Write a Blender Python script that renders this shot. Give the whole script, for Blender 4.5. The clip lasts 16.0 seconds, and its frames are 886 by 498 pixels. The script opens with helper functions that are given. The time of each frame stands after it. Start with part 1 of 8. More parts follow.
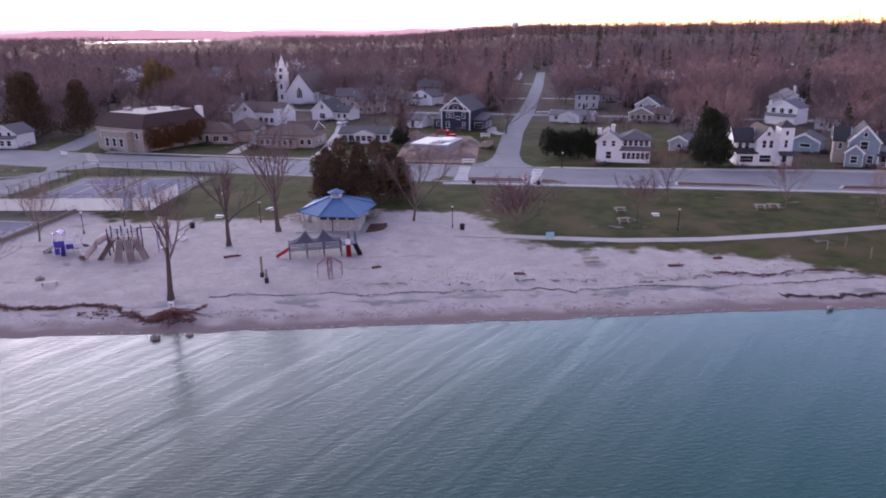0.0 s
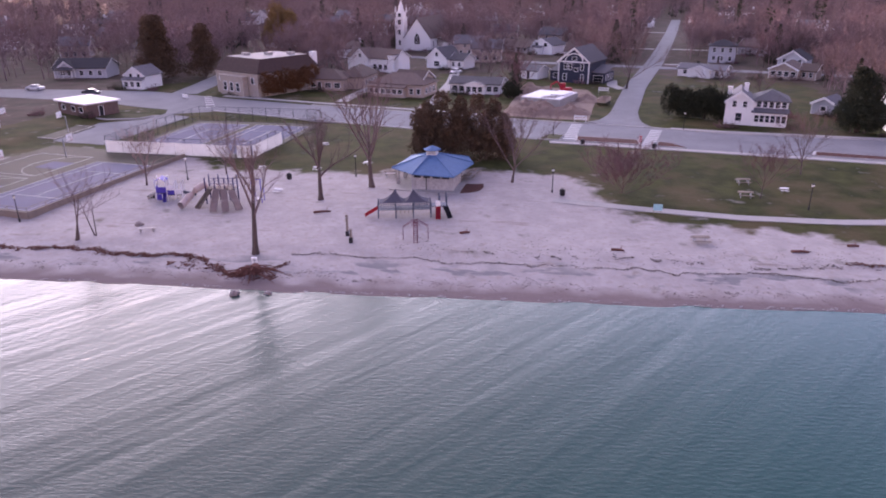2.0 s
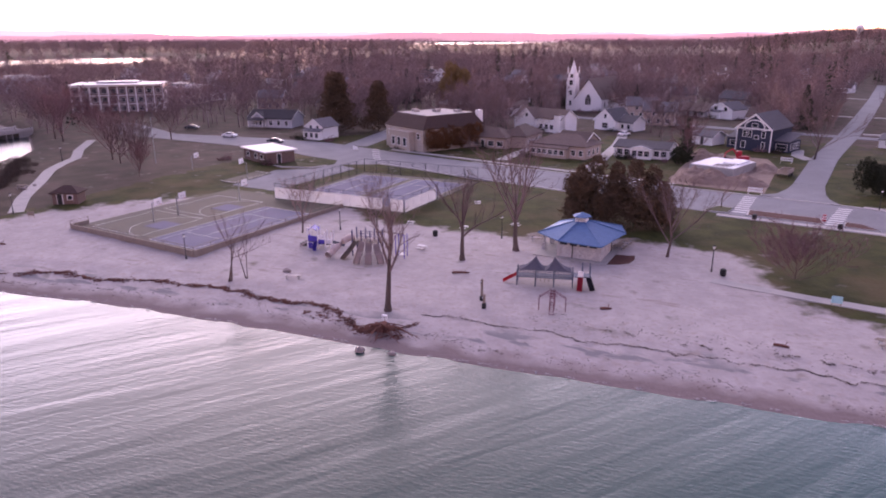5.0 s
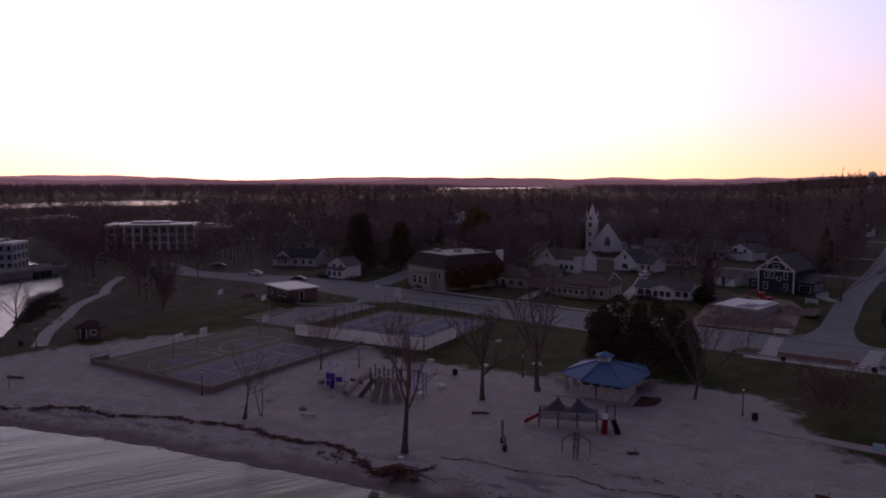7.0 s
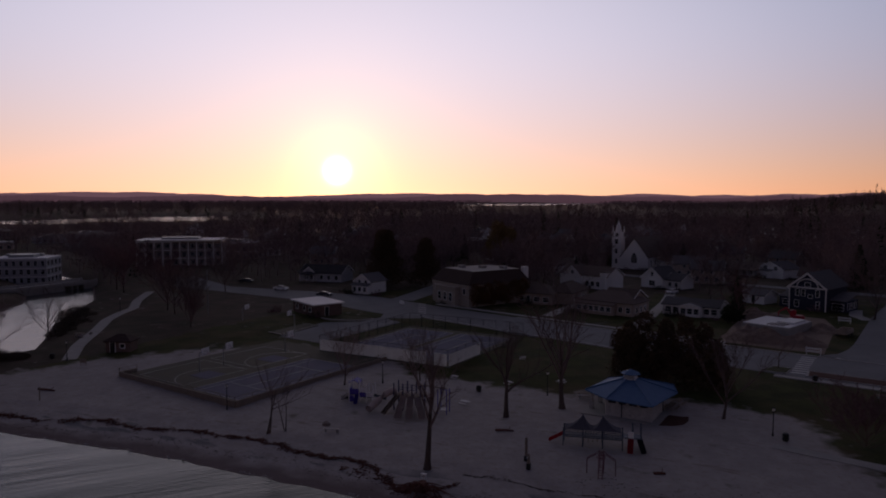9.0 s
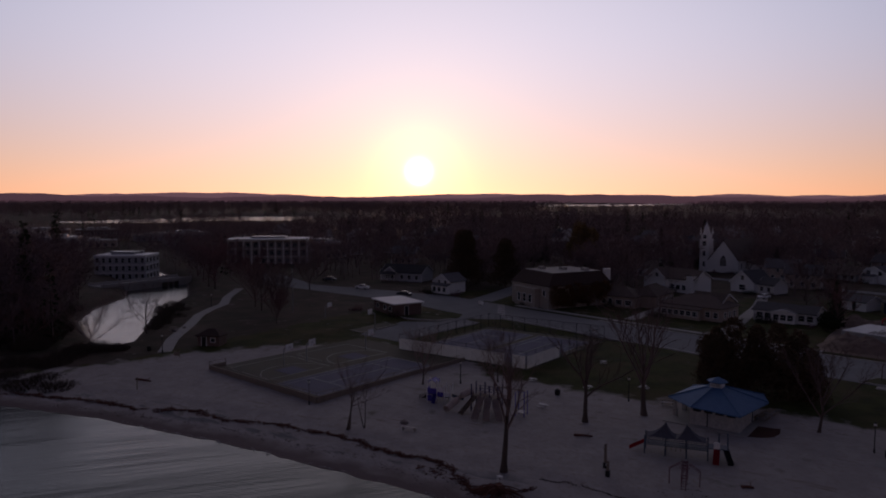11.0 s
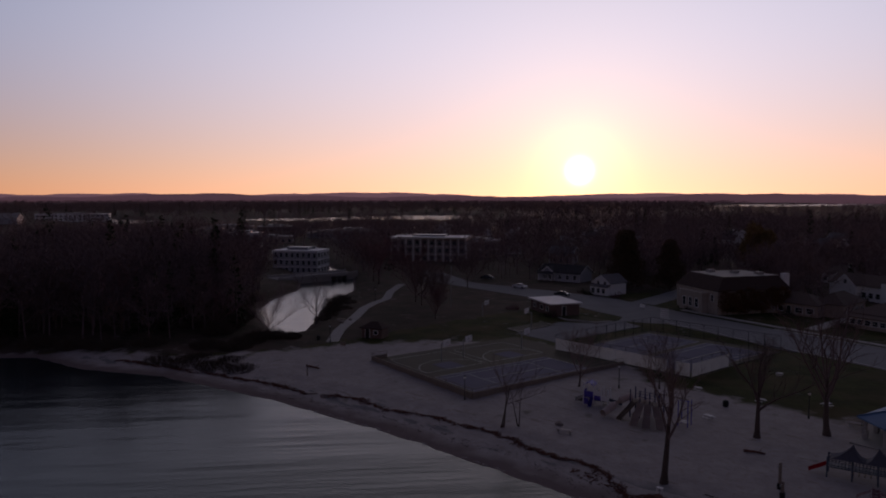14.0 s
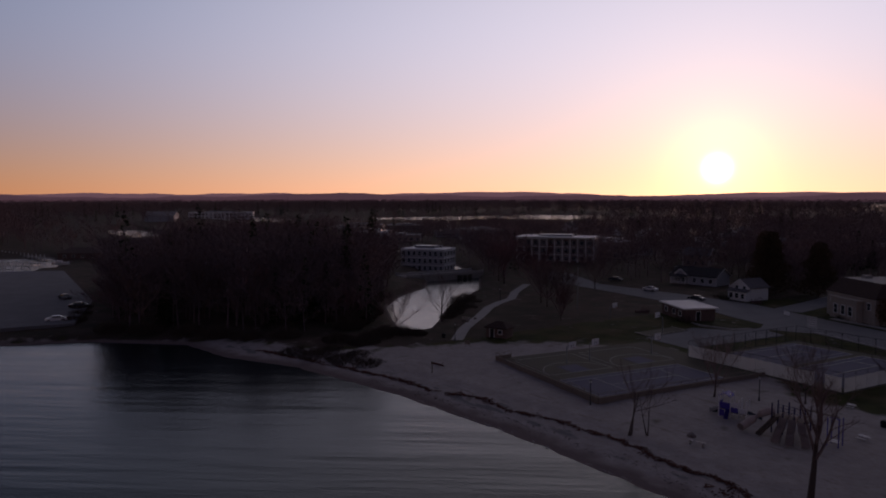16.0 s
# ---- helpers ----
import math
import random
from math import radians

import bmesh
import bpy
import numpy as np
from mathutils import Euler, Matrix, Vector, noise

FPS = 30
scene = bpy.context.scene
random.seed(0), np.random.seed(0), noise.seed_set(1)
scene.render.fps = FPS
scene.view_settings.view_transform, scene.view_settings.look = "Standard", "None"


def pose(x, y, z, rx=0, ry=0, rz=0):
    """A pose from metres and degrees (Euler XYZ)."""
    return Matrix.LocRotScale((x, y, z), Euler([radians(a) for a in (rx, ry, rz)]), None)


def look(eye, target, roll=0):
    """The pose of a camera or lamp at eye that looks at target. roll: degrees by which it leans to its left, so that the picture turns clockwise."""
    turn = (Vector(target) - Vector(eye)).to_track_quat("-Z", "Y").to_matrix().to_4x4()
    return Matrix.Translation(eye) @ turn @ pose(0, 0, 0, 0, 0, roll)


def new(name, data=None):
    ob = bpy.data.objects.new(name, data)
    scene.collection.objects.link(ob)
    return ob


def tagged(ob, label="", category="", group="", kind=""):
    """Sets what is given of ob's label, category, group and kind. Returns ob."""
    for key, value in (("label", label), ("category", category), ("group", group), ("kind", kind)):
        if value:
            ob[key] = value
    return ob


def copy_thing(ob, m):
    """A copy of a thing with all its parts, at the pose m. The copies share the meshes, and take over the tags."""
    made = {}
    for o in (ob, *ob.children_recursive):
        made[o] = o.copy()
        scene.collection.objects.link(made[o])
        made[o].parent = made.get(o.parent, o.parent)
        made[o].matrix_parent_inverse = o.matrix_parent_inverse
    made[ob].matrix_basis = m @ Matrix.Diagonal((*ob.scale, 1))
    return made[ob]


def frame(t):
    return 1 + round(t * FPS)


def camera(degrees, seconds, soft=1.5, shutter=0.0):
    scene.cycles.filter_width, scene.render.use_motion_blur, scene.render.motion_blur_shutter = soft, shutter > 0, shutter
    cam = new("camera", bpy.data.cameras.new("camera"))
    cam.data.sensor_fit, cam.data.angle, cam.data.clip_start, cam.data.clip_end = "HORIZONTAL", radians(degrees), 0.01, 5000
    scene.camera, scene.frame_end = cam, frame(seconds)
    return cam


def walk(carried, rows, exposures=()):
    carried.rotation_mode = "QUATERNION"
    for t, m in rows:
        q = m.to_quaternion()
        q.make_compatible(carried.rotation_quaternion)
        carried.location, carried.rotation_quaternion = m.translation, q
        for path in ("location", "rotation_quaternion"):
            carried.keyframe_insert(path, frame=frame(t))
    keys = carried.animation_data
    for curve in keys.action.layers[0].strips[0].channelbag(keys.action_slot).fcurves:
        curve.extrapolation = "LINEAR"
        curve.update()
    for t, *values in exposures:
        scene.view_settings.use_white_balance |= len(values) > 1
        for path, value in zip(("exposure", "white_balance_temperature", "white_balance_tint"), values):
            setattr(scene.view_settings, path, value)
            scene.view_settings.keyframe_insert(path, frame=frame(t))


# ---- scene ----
cam = camera(64.76, 16.0, soft=1.9)
PATH = [
    (0, look((-4.729, -9.851, 29.197), (-4.729, -0.305, 26.219), -0.41)),
    (0.5, look((-4.006, -8.421, 29.326), (-4.393, 1.116, 26.343), -0.42)),
    (1, look((-3.340, -7.010, 29.453), (-4.142, 2.473, 26.381), -0.39)),
    (1.5, look((-2.660, -5.674, 29.596), (-3.880, 3.661, 26.223), -0.35)),
    (2, look((-1.949, -4.475, 29.730), (-3.579, 4.686, 26.066), -0.29)),
    (2.5, look((-1.352, -3.414, 29.818), (-3.377, 5.653, 26.117), -0.25)),
    (3, look((-0.938, -2.468, 29.877), (-3.351, 6.502, 26.174), -0.14)),
    (3.5, look((-0.630, -1.667, 29.927), (-3.426, 7.189, 26.220), -0.12)),
    (4, look((-0.394, -1.113, 29.977), (-3.588, 7.651, 26.374), -0.10)),
    (4.2, look((-0.262, -0.814, 30.024), (-3.624, 7.930, 26.526), -0.10)),
    (4.9, look((-0.091, -0.294, 30.044), (-3.944, 8.428, 27.033), -0.09)),
    (5.6, look((-0.051, -0.056, 29.918), (-4.212, 8.725, 27.558), -0.05)),
    (6.3, look((-0.024, 0.039, 29.767), (-4.323, 8.915, 28.113), 0.04)),
    (6.5, look((-0.009, 0.039, 29.733), (-4.325, 8.942, 28.278), 0.07)),
    (7, look((0.003, -0.006, 29.681), (-4.346, 8.946, 28.707), 0.08)),
    (7.5, look((0.024, -0.048, 29.607), (-4.333, 8.921, 28.856), 0.15)),
    (8, look((0.060, -0.029, 29.540), (-4.367, 8.907, 28.795), 0.12)),
    (8.8, look((0.158, 0.070, 29.568), (-4.459, 8.909, 28.827), 0.08)),
    (9.7, look((0.281, 0.199, 29.705), (-4.701, 8.838, 28.962), 0.05)),
    (10.5, look((0.323, 0.317, 29.703), (-5.072, 8.704, 28.963), 0.05)),
    (11, look((0.302, 0.398, 29.640), (-5.366, 8.604, 28.904), 0.06)),
    (11.5, look((0.259, 0.501, 29.598), (-5.688, 8.507, 28.859), 0.07)),
    (12, look((0.212, 0.592, 29.563), (-6.039, 8.363, 28.819), 0.03)),
    (12.5, look((0.181, 0.636, 29.517), (-6.365, 8.159, 28.768), 0.01)),
    (13, look((0.173, 0.663, 29.457), (-6.653, 7.932, 28.712), 0.01)),
    (13.5, look((0.179, 0.705, 29.416), (-6.922, 7.707, 28.675), -0.03)),
    (14, look((0.184, 0.761, 29.419), (-7.180, 7.486, 28.677), 0.02)),
    (14.5, look((0.186, 0.828, 29.455), (-7.431, 7.265, 28.711), -0.03)),
    (15, look((0.159, 0.907, 29.476), (-7.702, 7.043, 28.731), -0.09)),
    (15.5, look((0.052, 0.998, 29.466), (-8.106, 6.734, 28.719), -0.04)),
    (16, look((-0.146, 1.113, 29.463), (-8.595, 6.409, 28.711), -0.04)),
]
walk(cam, PATH, exposures=[
    (0.0, 4.55, 6550, 50), (3.0, 4.95, 7150, 66), (4.2, 4.95, 7250, 68), (6.3, 3.15, 7100, 68), (7.0, 1.9, 6900, 60),
    (7.6, 1.12, 6850, 53), (8.2, 0.92, 6850, 50), (16.0, 0.92, 6850, 50)])


# ---- world and sun: the sun stands two degrees over the western hills ----
SUN_AZ, SUN_EL = 36.6, 2.1          # degrees left of +y, degrees up
SUN_DIR = Vector((-math.sin(radians(SUN_AZ)) * math.cos(radians(SUN_EL)), math.cos(radians(SUN_AZ)) * math.cos(radians(SUN_EL)), math.sin(radians(SUN_EL))))
world = bpy.data.worlds.new("evening_sky")
scene.world = world
world.use_nodes = True
wt = world.node_tree
wt.nodes.clear()
w_out, w_bg = wt.nodes.new("ShaderNodeOutputWorld"), wt.nodes.new("ShaderNodeBackground")
w_sky = wt.nodes.new("ShaderNodeTexSky")
w_sky.sky_type, w_sky.sun_disc = "NISHITA", False
w_sky.sun_elevation, w_sky.sun_rotation = radians(SUN_EL), radians(-SUN_AZ)
w_sky.altitude, w_sky.air_density, w_sky.dust_density, w_sky.ozone_density = 200, 1.0, 0.12, 1.8
w_bg.inputs[1].default_value = 0.078
w_co, w_dot = wt.nodes.new("ShaderNodeTexCoord"), wt.nodes.new("ShaderNodeVectorMath")
w_dot.operation = "DOT_PRODUCT"
w_dot.inputs[1].default_value = SUN_DIR
wt.links.new(w_co.outputs["Generated"], w_dot.inputs[0])
w_hue = wt.nodes.new("ShaderNodeHueSaturation")
w_hue.inputs["Saturation"].default_value = 0.92
wt.links.new(w_sky.outputs[0], w_hue.inputs["Color"])
w_gam = wt.nodes.new("ShaderNodeGamma")
w_gam.inputs[1].default_value = 0.86
wt.links.new(w_hue.outputs[0], w_gam.inputs[0])
w_dim = wt.nodes.new("ShaderNodeMix")
w_dim.data_type, w_dim.blend_type = "RGBA", "MULTIPLY"
w_dim.inputs[0].default_value, w_dim.inputs[7].default_value = 1.0, (0.50, 0.44, 0.52, 1)
wt.links.new(w_gam.outputs[0], w_dim.inputs[6])
w_last = w_dim.outputs[2]
for power, amount, tint in ((16000, 60.0, (1.0, 0.93, 0.72, 1)), (600, 3.6, (1.0, 0.74, 0.22, 1)), (90, 1.25, (1.0, 0.72, 0.18, 1)), (4, 2.9, (1.0, 0.98, 0.70, 1))):
    # the bright disc and the aureole round it
    w_max, w_pow, w_mul = (wt.nodes.new("ShaderNodeMath") for _ in range(3))
    w_max.operation, w_pow.operation, w_mul.operation = "MAXIMUM", "POWER", "MULTIPLY"
    w_max.inputs[1].default_value, w_pow.inputs[1].default_value, w_mul.inputs[1].default_value = 0.0, power, amount
    wt.links.new(w_dot.outputs["Value"], w_max.inputs[0])
    wt.links.new(w_max.outputs[0], w_pow.inputs[0])
    wt.links.new(w_pow.outputs[0], w_mul.inputs[0])
    w_add = wt.nodes.new("ShaderNodeMix")
    w_add.data_type, w_add.blend_type, w_add.clamp_factor = "RGBA", "ADD", False
    wt.links.new(w_mul.outputs[0], w_add.inputs[0])
    wt.links.new(w_last, w_add.inputs[6])
    w_add.inputs[7].default_value = tint
    w_last = w_add.outputs[2]
w_sep = wt.nodes.new("ShaderNodeSeparateXYZ")
wt.links.new(w_co.outputs["Generated"], w_sep.inputs[0])
for power, amount, tint, foot in ((3, 5.4, (0.33, 0.80, 1.1, 1), 0.32), (10, 2.6, (1.0, 0.46, 0.14, 1), -0.5)):
    # the twilight sky is clear blue above the haze and orange at its very foot
    w_inv, w_pow, w_mul = (wt.nodes.new("ShaderNodeMath") for _ in range(3))
    w_inv.operation, w_pow.operation, w_mul.operation = "SUBTRACT", "POWER", "MULTIPLY"
    w_inv.use_clamp = True
    w_inv.inputs[0].default_value, w_pow.inputs[1].default_value, w_mul.inputs[1].default_value = 1.0, power, amount
    wt.links.new(w_sep.outputs[2], w_inv.inputs[1])
    wt.links.new(w_inv.outputs[0], w_pow.inputs[0])
    wt.links.new(w_pow.outputs[0], w_mul.inputs[0])
    w_rise, w_both = wt.nodes.new("ShaderNodeMapRange"), wt.nodes.new("ShaderNodeMath")
    w_rise.interpolation_type = "SMOOTHSTEP"
    w_rise.inputs[1].default_value, w_rise.inputs[2].default_value = min(0.0, foot) - 0.02, max(foot, -0.4)
    wt.links.new(w_sep.outputs[2], w_rise.inputs[0])
    w_both.operation = "MULTIPLY"
    wt.links.new(w_mul.outputs[0], w_both.inputs[0])
    wt.links.new(w_rise.outputs[0], w_both.inputs[1])
    w_side, w_all = wt.nodes.new("ShaderNodeMapRange"), wt.nodes.new("ShaderNodeMath")
    w_side.inputs[1].default_value, w_side.inputs[2].default_value = -0.15, 1.0
    wt.links.new(w_dot.outputs["Value"], w_side.inputs[0])
    w_all.operation = "MULTIPLY"
    wt.links.new(w_both.outputs[0], w_all.inputs[0])
    wt.links.new(w_side.outputs[0], w_all.inputs[1])
    w_add = wt.nodes.new("ShaderNodeMix")
    w_add.data_type, w_add.blend_type, w_add.clamp_factor = "RGBA", "ADD", False
    wt.links.new(w_all.outputs[0], w_add.inputs[0])
    wt.links.new(w_last, w_add.inputs[6])
    w_add.inputs[7].default_value = tint
    w_last = w_add.outputs[2]
wt.links.new(w_last, w_bg.inputs[0])
wt.links.new(w_bg.outputs[0], w_out.inputs[0])
sun = new("sun", bpy.data.lights.new("sun", "SUN"))
sun.data.energy, sun.data.angle, sun.data.color = 0.3, radians(0.5), (1.0, 0.62, 0.36)
sun.matrix_world = look(SUN_DIR * 100, (0, 0, 0))


# ---- materials ----
def mat(name, c1, c2=None, scale=2.0, rough=0.8, bump=0.2, metal=0.0, vary=0.0, fine=9.0, space="Object", spec=0.12, stretch=(1, 1, 1), dist=0.02):
    """Two colours mixed by a coarse and a fine noise, with a relief from the fine one; vary: change from object to object."""
    m = bpy.data.materials.new(name)
    m.use_nodes = True
    t = m.node_tree
    b = t.nodes["Principled BSDF"]
    c2 = c2 or tuple(v * 0.75 for v in c1)
    if space == "World":
        co = t.nodes.new("ShaderNodeNewGeometry").outputs["Position"]
    else:
        co = t.nodes.new("ShaderNodeTexCoord").outputs["Object"]
    mp = t.nodes.new("ShaderNodeMapping")
    mp.inputs["Scale"].default_value = stretch
    t.links.new(co, mp.inputs[0])
    n1, n2 = t.nodes.new("ShaderNodeTexNoise"), t.nodes.new("ShaderNodeTexNoise")
    n1.inputs["Scale"].default_value, n2.inputs["Scale"].default_value = scale, scale * fine
    n1.inputs["Detail"].default_value, n2.inputs["Detail"].default_value = 5, 4
    t.links.new(mp.outputs[0], n1.inputs[0])
    t.links.new(mp.outputs[0], n2.inputs[0])
    mx = t.nodes.new("ShaderNodeMix")
    mx.data_type = "RGBA"
    rm = t.nodes.new("ShaderNodeMapRange")
    rm.inputs[1].default_value, rm.inputs[2].default_value = 0.32, 0.68
    ad = t.nodes.new("ShaderNodeMath")
    ad.operation, ad.inputs[1].default_value = "MULTIPLY_ADD", 0.45
    sc = t.nodes.new("ShaderNodeMath")
    sc.operation, sc.inputs[1].default_value, sc.inputs[2].default_value = "MULTIPLY_ADD", 0.55, 0.0
    t.links.new(n1.outputs[0], sc.inputs[0])
    t.links.new(n2.outputs[0], ad.inputs[0])
    t.links.new(sc.outputs[0], ad.inputs[2])
    t.links.new(ad.outputs[0], rm.inputs[0])
    t.links.new(rm.outputs[0], mx.inputs[0])
    mx.inputs[6].default_value, mx.inputs[7].default_value = (*c1, 1), (*c2, 1)
    colour = mx.outputs[2]
    if vary:
        hs = t.nodes.new("ShaderNodeHueSaturation")
        oi = t.nodes.new("ShaderNodeObjectInfo")
        vr = t.nodes.new("ShaderNodeMapRange")
        vr.inputs[3].default_value, vr.inputs[4].default_value = 1 - vary, 1 + vary
        t.links.new(oi.outputs["Random"], vr.inputs[0])
        t.links.new(vr.outputs[0], hs.inputs["Value"])
        t.links.new(colour, hs.inputs["Color"])
        colour = hs.outputs[0]
    t.links.new(colour, b.inputs["Base Color"])
    b.inputs["Roughness"].default_value, b.inputs["Metallic"].default_value = rough, metal
    b.inputs["Specular IOR Level"].default_value = spec
    if bump:
        bp = t.nodes.new("ShaderNodeBump")
        bp.inputs["Strength"].default_value, bp.inputs["Distance"].default_value = bump, dist
        t.links.new(n2.outputs[0], bp.inputs["Height"])
        t.links.new(bp.outputs[0], b.inputs["Normal"])
    return m


def lined(name, c1, c2, axis=2, pitch=0.15, rough=0.7, depth=0.5, **kw):
    """A material with boards or courses: narrow joints across one axis of the object."""
    m = mat(name, c1, c2, rough=rough, bump=0, **kw)
    t = m.node_tree
    b = t.nodes["Principled BSDF"]
    co, sp = t.nodes.new("ShaderNodeTexCoord"), t.nodes.new("ShaderNodeSeparateXYZ")
    t.links.new(co.outputs["Object"], sp.inputs[0])
    dv, fr = t.nodes.new("ShaderNodeMath"), t.nodes.new("ShaderNodeMath")
    dv.operation, dv.inputs[1].default_value, fr.operation = "DIVIDE", pitch, "FRACT"
    t.links.new(sp.outputs[axis], dv.inputs[0])
    t.links.new(dv.outputs[0], fr.inputs[0])
    bp = t.nodes.new("ShaderNodeBump")
    bp.inputs["Strength"].default_value, bp.inputs["Distance"].default_value = depth, 0.03
    t.links.new(fr.outputs[0], bp.inputs["Height"])
    t.links.new(bp.outputs[0], b.inputs["Normal"])
    return m


M = {}
M["asphalt"] = mat("asphalt", (0.20, 0.20, 0.21), (0.14, 0.14, 0.15), 0.25, 0.85, 0.2, space="World")
M["concrete"] = mat("concrete", (0.36, 0.34, 0.32), (0.27, 0.26, 0.25), 0.6, 0.85, 0.2, space="World")
M["kerb"] = mat("kerb", (0.42, 0.40, 0.38), (0.32, 0.31, 0.30), 0.8, 0.8, 0.2, space="World")
M["mulch"] = mat("mulch", (0.105, 0.045, 0.035), (0.06, 0.028, 0.024), 2.0, 0.95, 0.6, space="World")
M["lawn"] = mat("lawn", (0.062, 0.060, 0.027), (0.040, 0.043, 0.019), 0.5, 0.95, 0.5, space="World")
M["marking"] = mat("road_marking", (0.62, 0.61, 0.58), (0.42, 0.41, 0.40), 1.5, 0.7, 0.1, space="World")
M["court_green"] = mat("court_surround", (0.095, 0.085, 0.062), (0.07, 0.066, 0.05), 0.4, 0.8, 0.1, space="World")
M["court_blue"] = mat("court_blue", (0.10, 0.10, 0.16), (0.078, 0.078, 0.125), 0.5, 0.75, 0.1, space="World")
M["white_siding"] = lined("white_siding", (0.80, 0.80, 0.78), (0.70, 0.70, 0.69), vary=0.05)
M["grey_siding"] = lined("grey_siding", (0.42, 0.43, 0.45), (0.34, 0.35, 0.38), vary=0.2)
M["tan_siding"] = lined("tan_siding", (0.42, 0.34, 0.29), (0.34, 0.27, 0.23), vary=0.15)
M["pale_blue_siding"] = lined("pale_blue_siding", (0.25, 0.32, 0.36), (0.20, 0.265, 0.30))
M["navy_siding"] = lined("navy_siding", (0.045, 0.05, 0.075), (0.032, 0.036, 0.055))
M["stone"] = mat("limestone", (0.40, 0.345, 0.30), (0.29, 0.25, 0.22), 1.2, 0.85, 0.3)
M["brick"] = lined("brown_brick", (0.20, 0.13, 0.11), (0.13, 0.09, 0.08), pitch=0.1)
M["grey_shingle"] = lined("grey_shingle", (0.15, 0.145, 0.15), (0.10, 0.098, 0.105), pitch=0.14, rough=0.9, vary=0.25)
M["brown_shingle"] = lined("brown_shingle", (0.155, 0.115, 0.10), (0.10, 0.076, 0.068), pitch=0.14, rough=0.9, vary=0.2)
M["attic_shingle"] = lined("attic_shingle", (0.085, 0.056, 0.05), (0.055, 0.038, 0.035), pitch=0.2, rough=0.9)
M["dark_shingle"] = lined("dark_shingle", (0.06, 0.058, 0.064), (0.04, 0.04, 0.045), pitch=0.14, rough=0.9, vary=0.2)
M["blue_metal"] = lined("blue_metal_roof", (0.075, 0.17, 0.32), (0.055, 0.13, 0.25), axis=0, pitch=0.4, rough=0.6)
M["white_paint"] = mat("white_paint", (0.80, 0.79, 0.77), (0.66, 0.65, 0.64), 0.8, 0.6, 0.1)
M["glass"] = mat("window_glass", (0.025, 0.028, 0.035), (0.015, 0.017, 0.02), 0.7, 0.06, 0.0, spec=0.6)
M["bark"] = mat("bark", (0.135, 0.10, 0.088), (0.07, 0.053, 0.047), 1.6, 0.95, 0.8, stretch=(1, 1, 0.25), vary=0.2)
M["twigs"] = mat("bare_twigs", (0.22, 0.155, 0.145), (0.13, 0.09, 0.086), 0.6, 0.95, 0.0, vary=0.3)
M["red_twigs"] = mat("budding_twigs", (0.21, 0.115, 0.118), (0.14, 0.08, 0.084), 0.6, 0.95, 0.0, vary=0.2)
M["evergreen"] = mat("evergreen_needles", (0.046, 0.050, 0.030), (0.026, 0.032, 0.020), 0.7, 0.9, 0.0, vary=0.25)
M["dull_evergreen"] = mat("dull_cedar_foliage", (0.135, 0.084, 0.053), (0.065, 0.047, 0.03), 0.5, 0.9, 0.0, vary=0.15)
M["ivy"] = mat("dry_ivy_leaves", (0.16, 0.075, 0.035), (0.09, 0.045, 0.025), 0.6, 0.9, 0.0)
M["willow"] = mat("willow_shoots", (0.24, 0.155, 0.065), (0.15, 0.10, 0.045), 0.6, 0.9, 0.0)
M["dead_leaf"] = mat("dark_brush", (0.10, 0.072, 0.058), (0.06, 0.045, 0.038), 0.8, 0.95, 0.0)
M["river_wood"] = mat("river_wood_twigs", (0.20, 0.14, 0.145), (0.12, 0.086, 0.09), 0.05, 0.95, 0.0, space="World", fine=20)
M["far_wood"] = mat("far_wood_twigs", (0.25, 0.168, 0.165), (0.13, 0.09, 0.092), 0.07, 0.95, 0.0, space="World", fine=20)
M["dark_metal"] = mat("dark_metal", (0.04, 0.042, 0.045), (0.03, 0.03, 0.032), 3, 0.5, 0.1, metal=0.4)
M["steel"] = mat("galvanised_steel", (0.36, 0.37, 0.38), (0.28, 0.29, 0.30), 3, 0.5, 0.1, metal=0.7)
M["timber"] = mat("weathered_timber", (0.27, 0.22, 0.18), (0.18, 0.145, 0.12), 2, 0.9, 0.4, stretch=(1, 1, 0.2))
M["drift"] = mat("driftwood", (0.18, 0.078, 0.060), (0.095, 0.046, 0.038), 2, 0.95, 0.5)
M["boulder"] = mat("granite", (0.30, 0.25, 0.23), (0.19, 0.16, 0.15), 1.5, 0.85, 0.5)


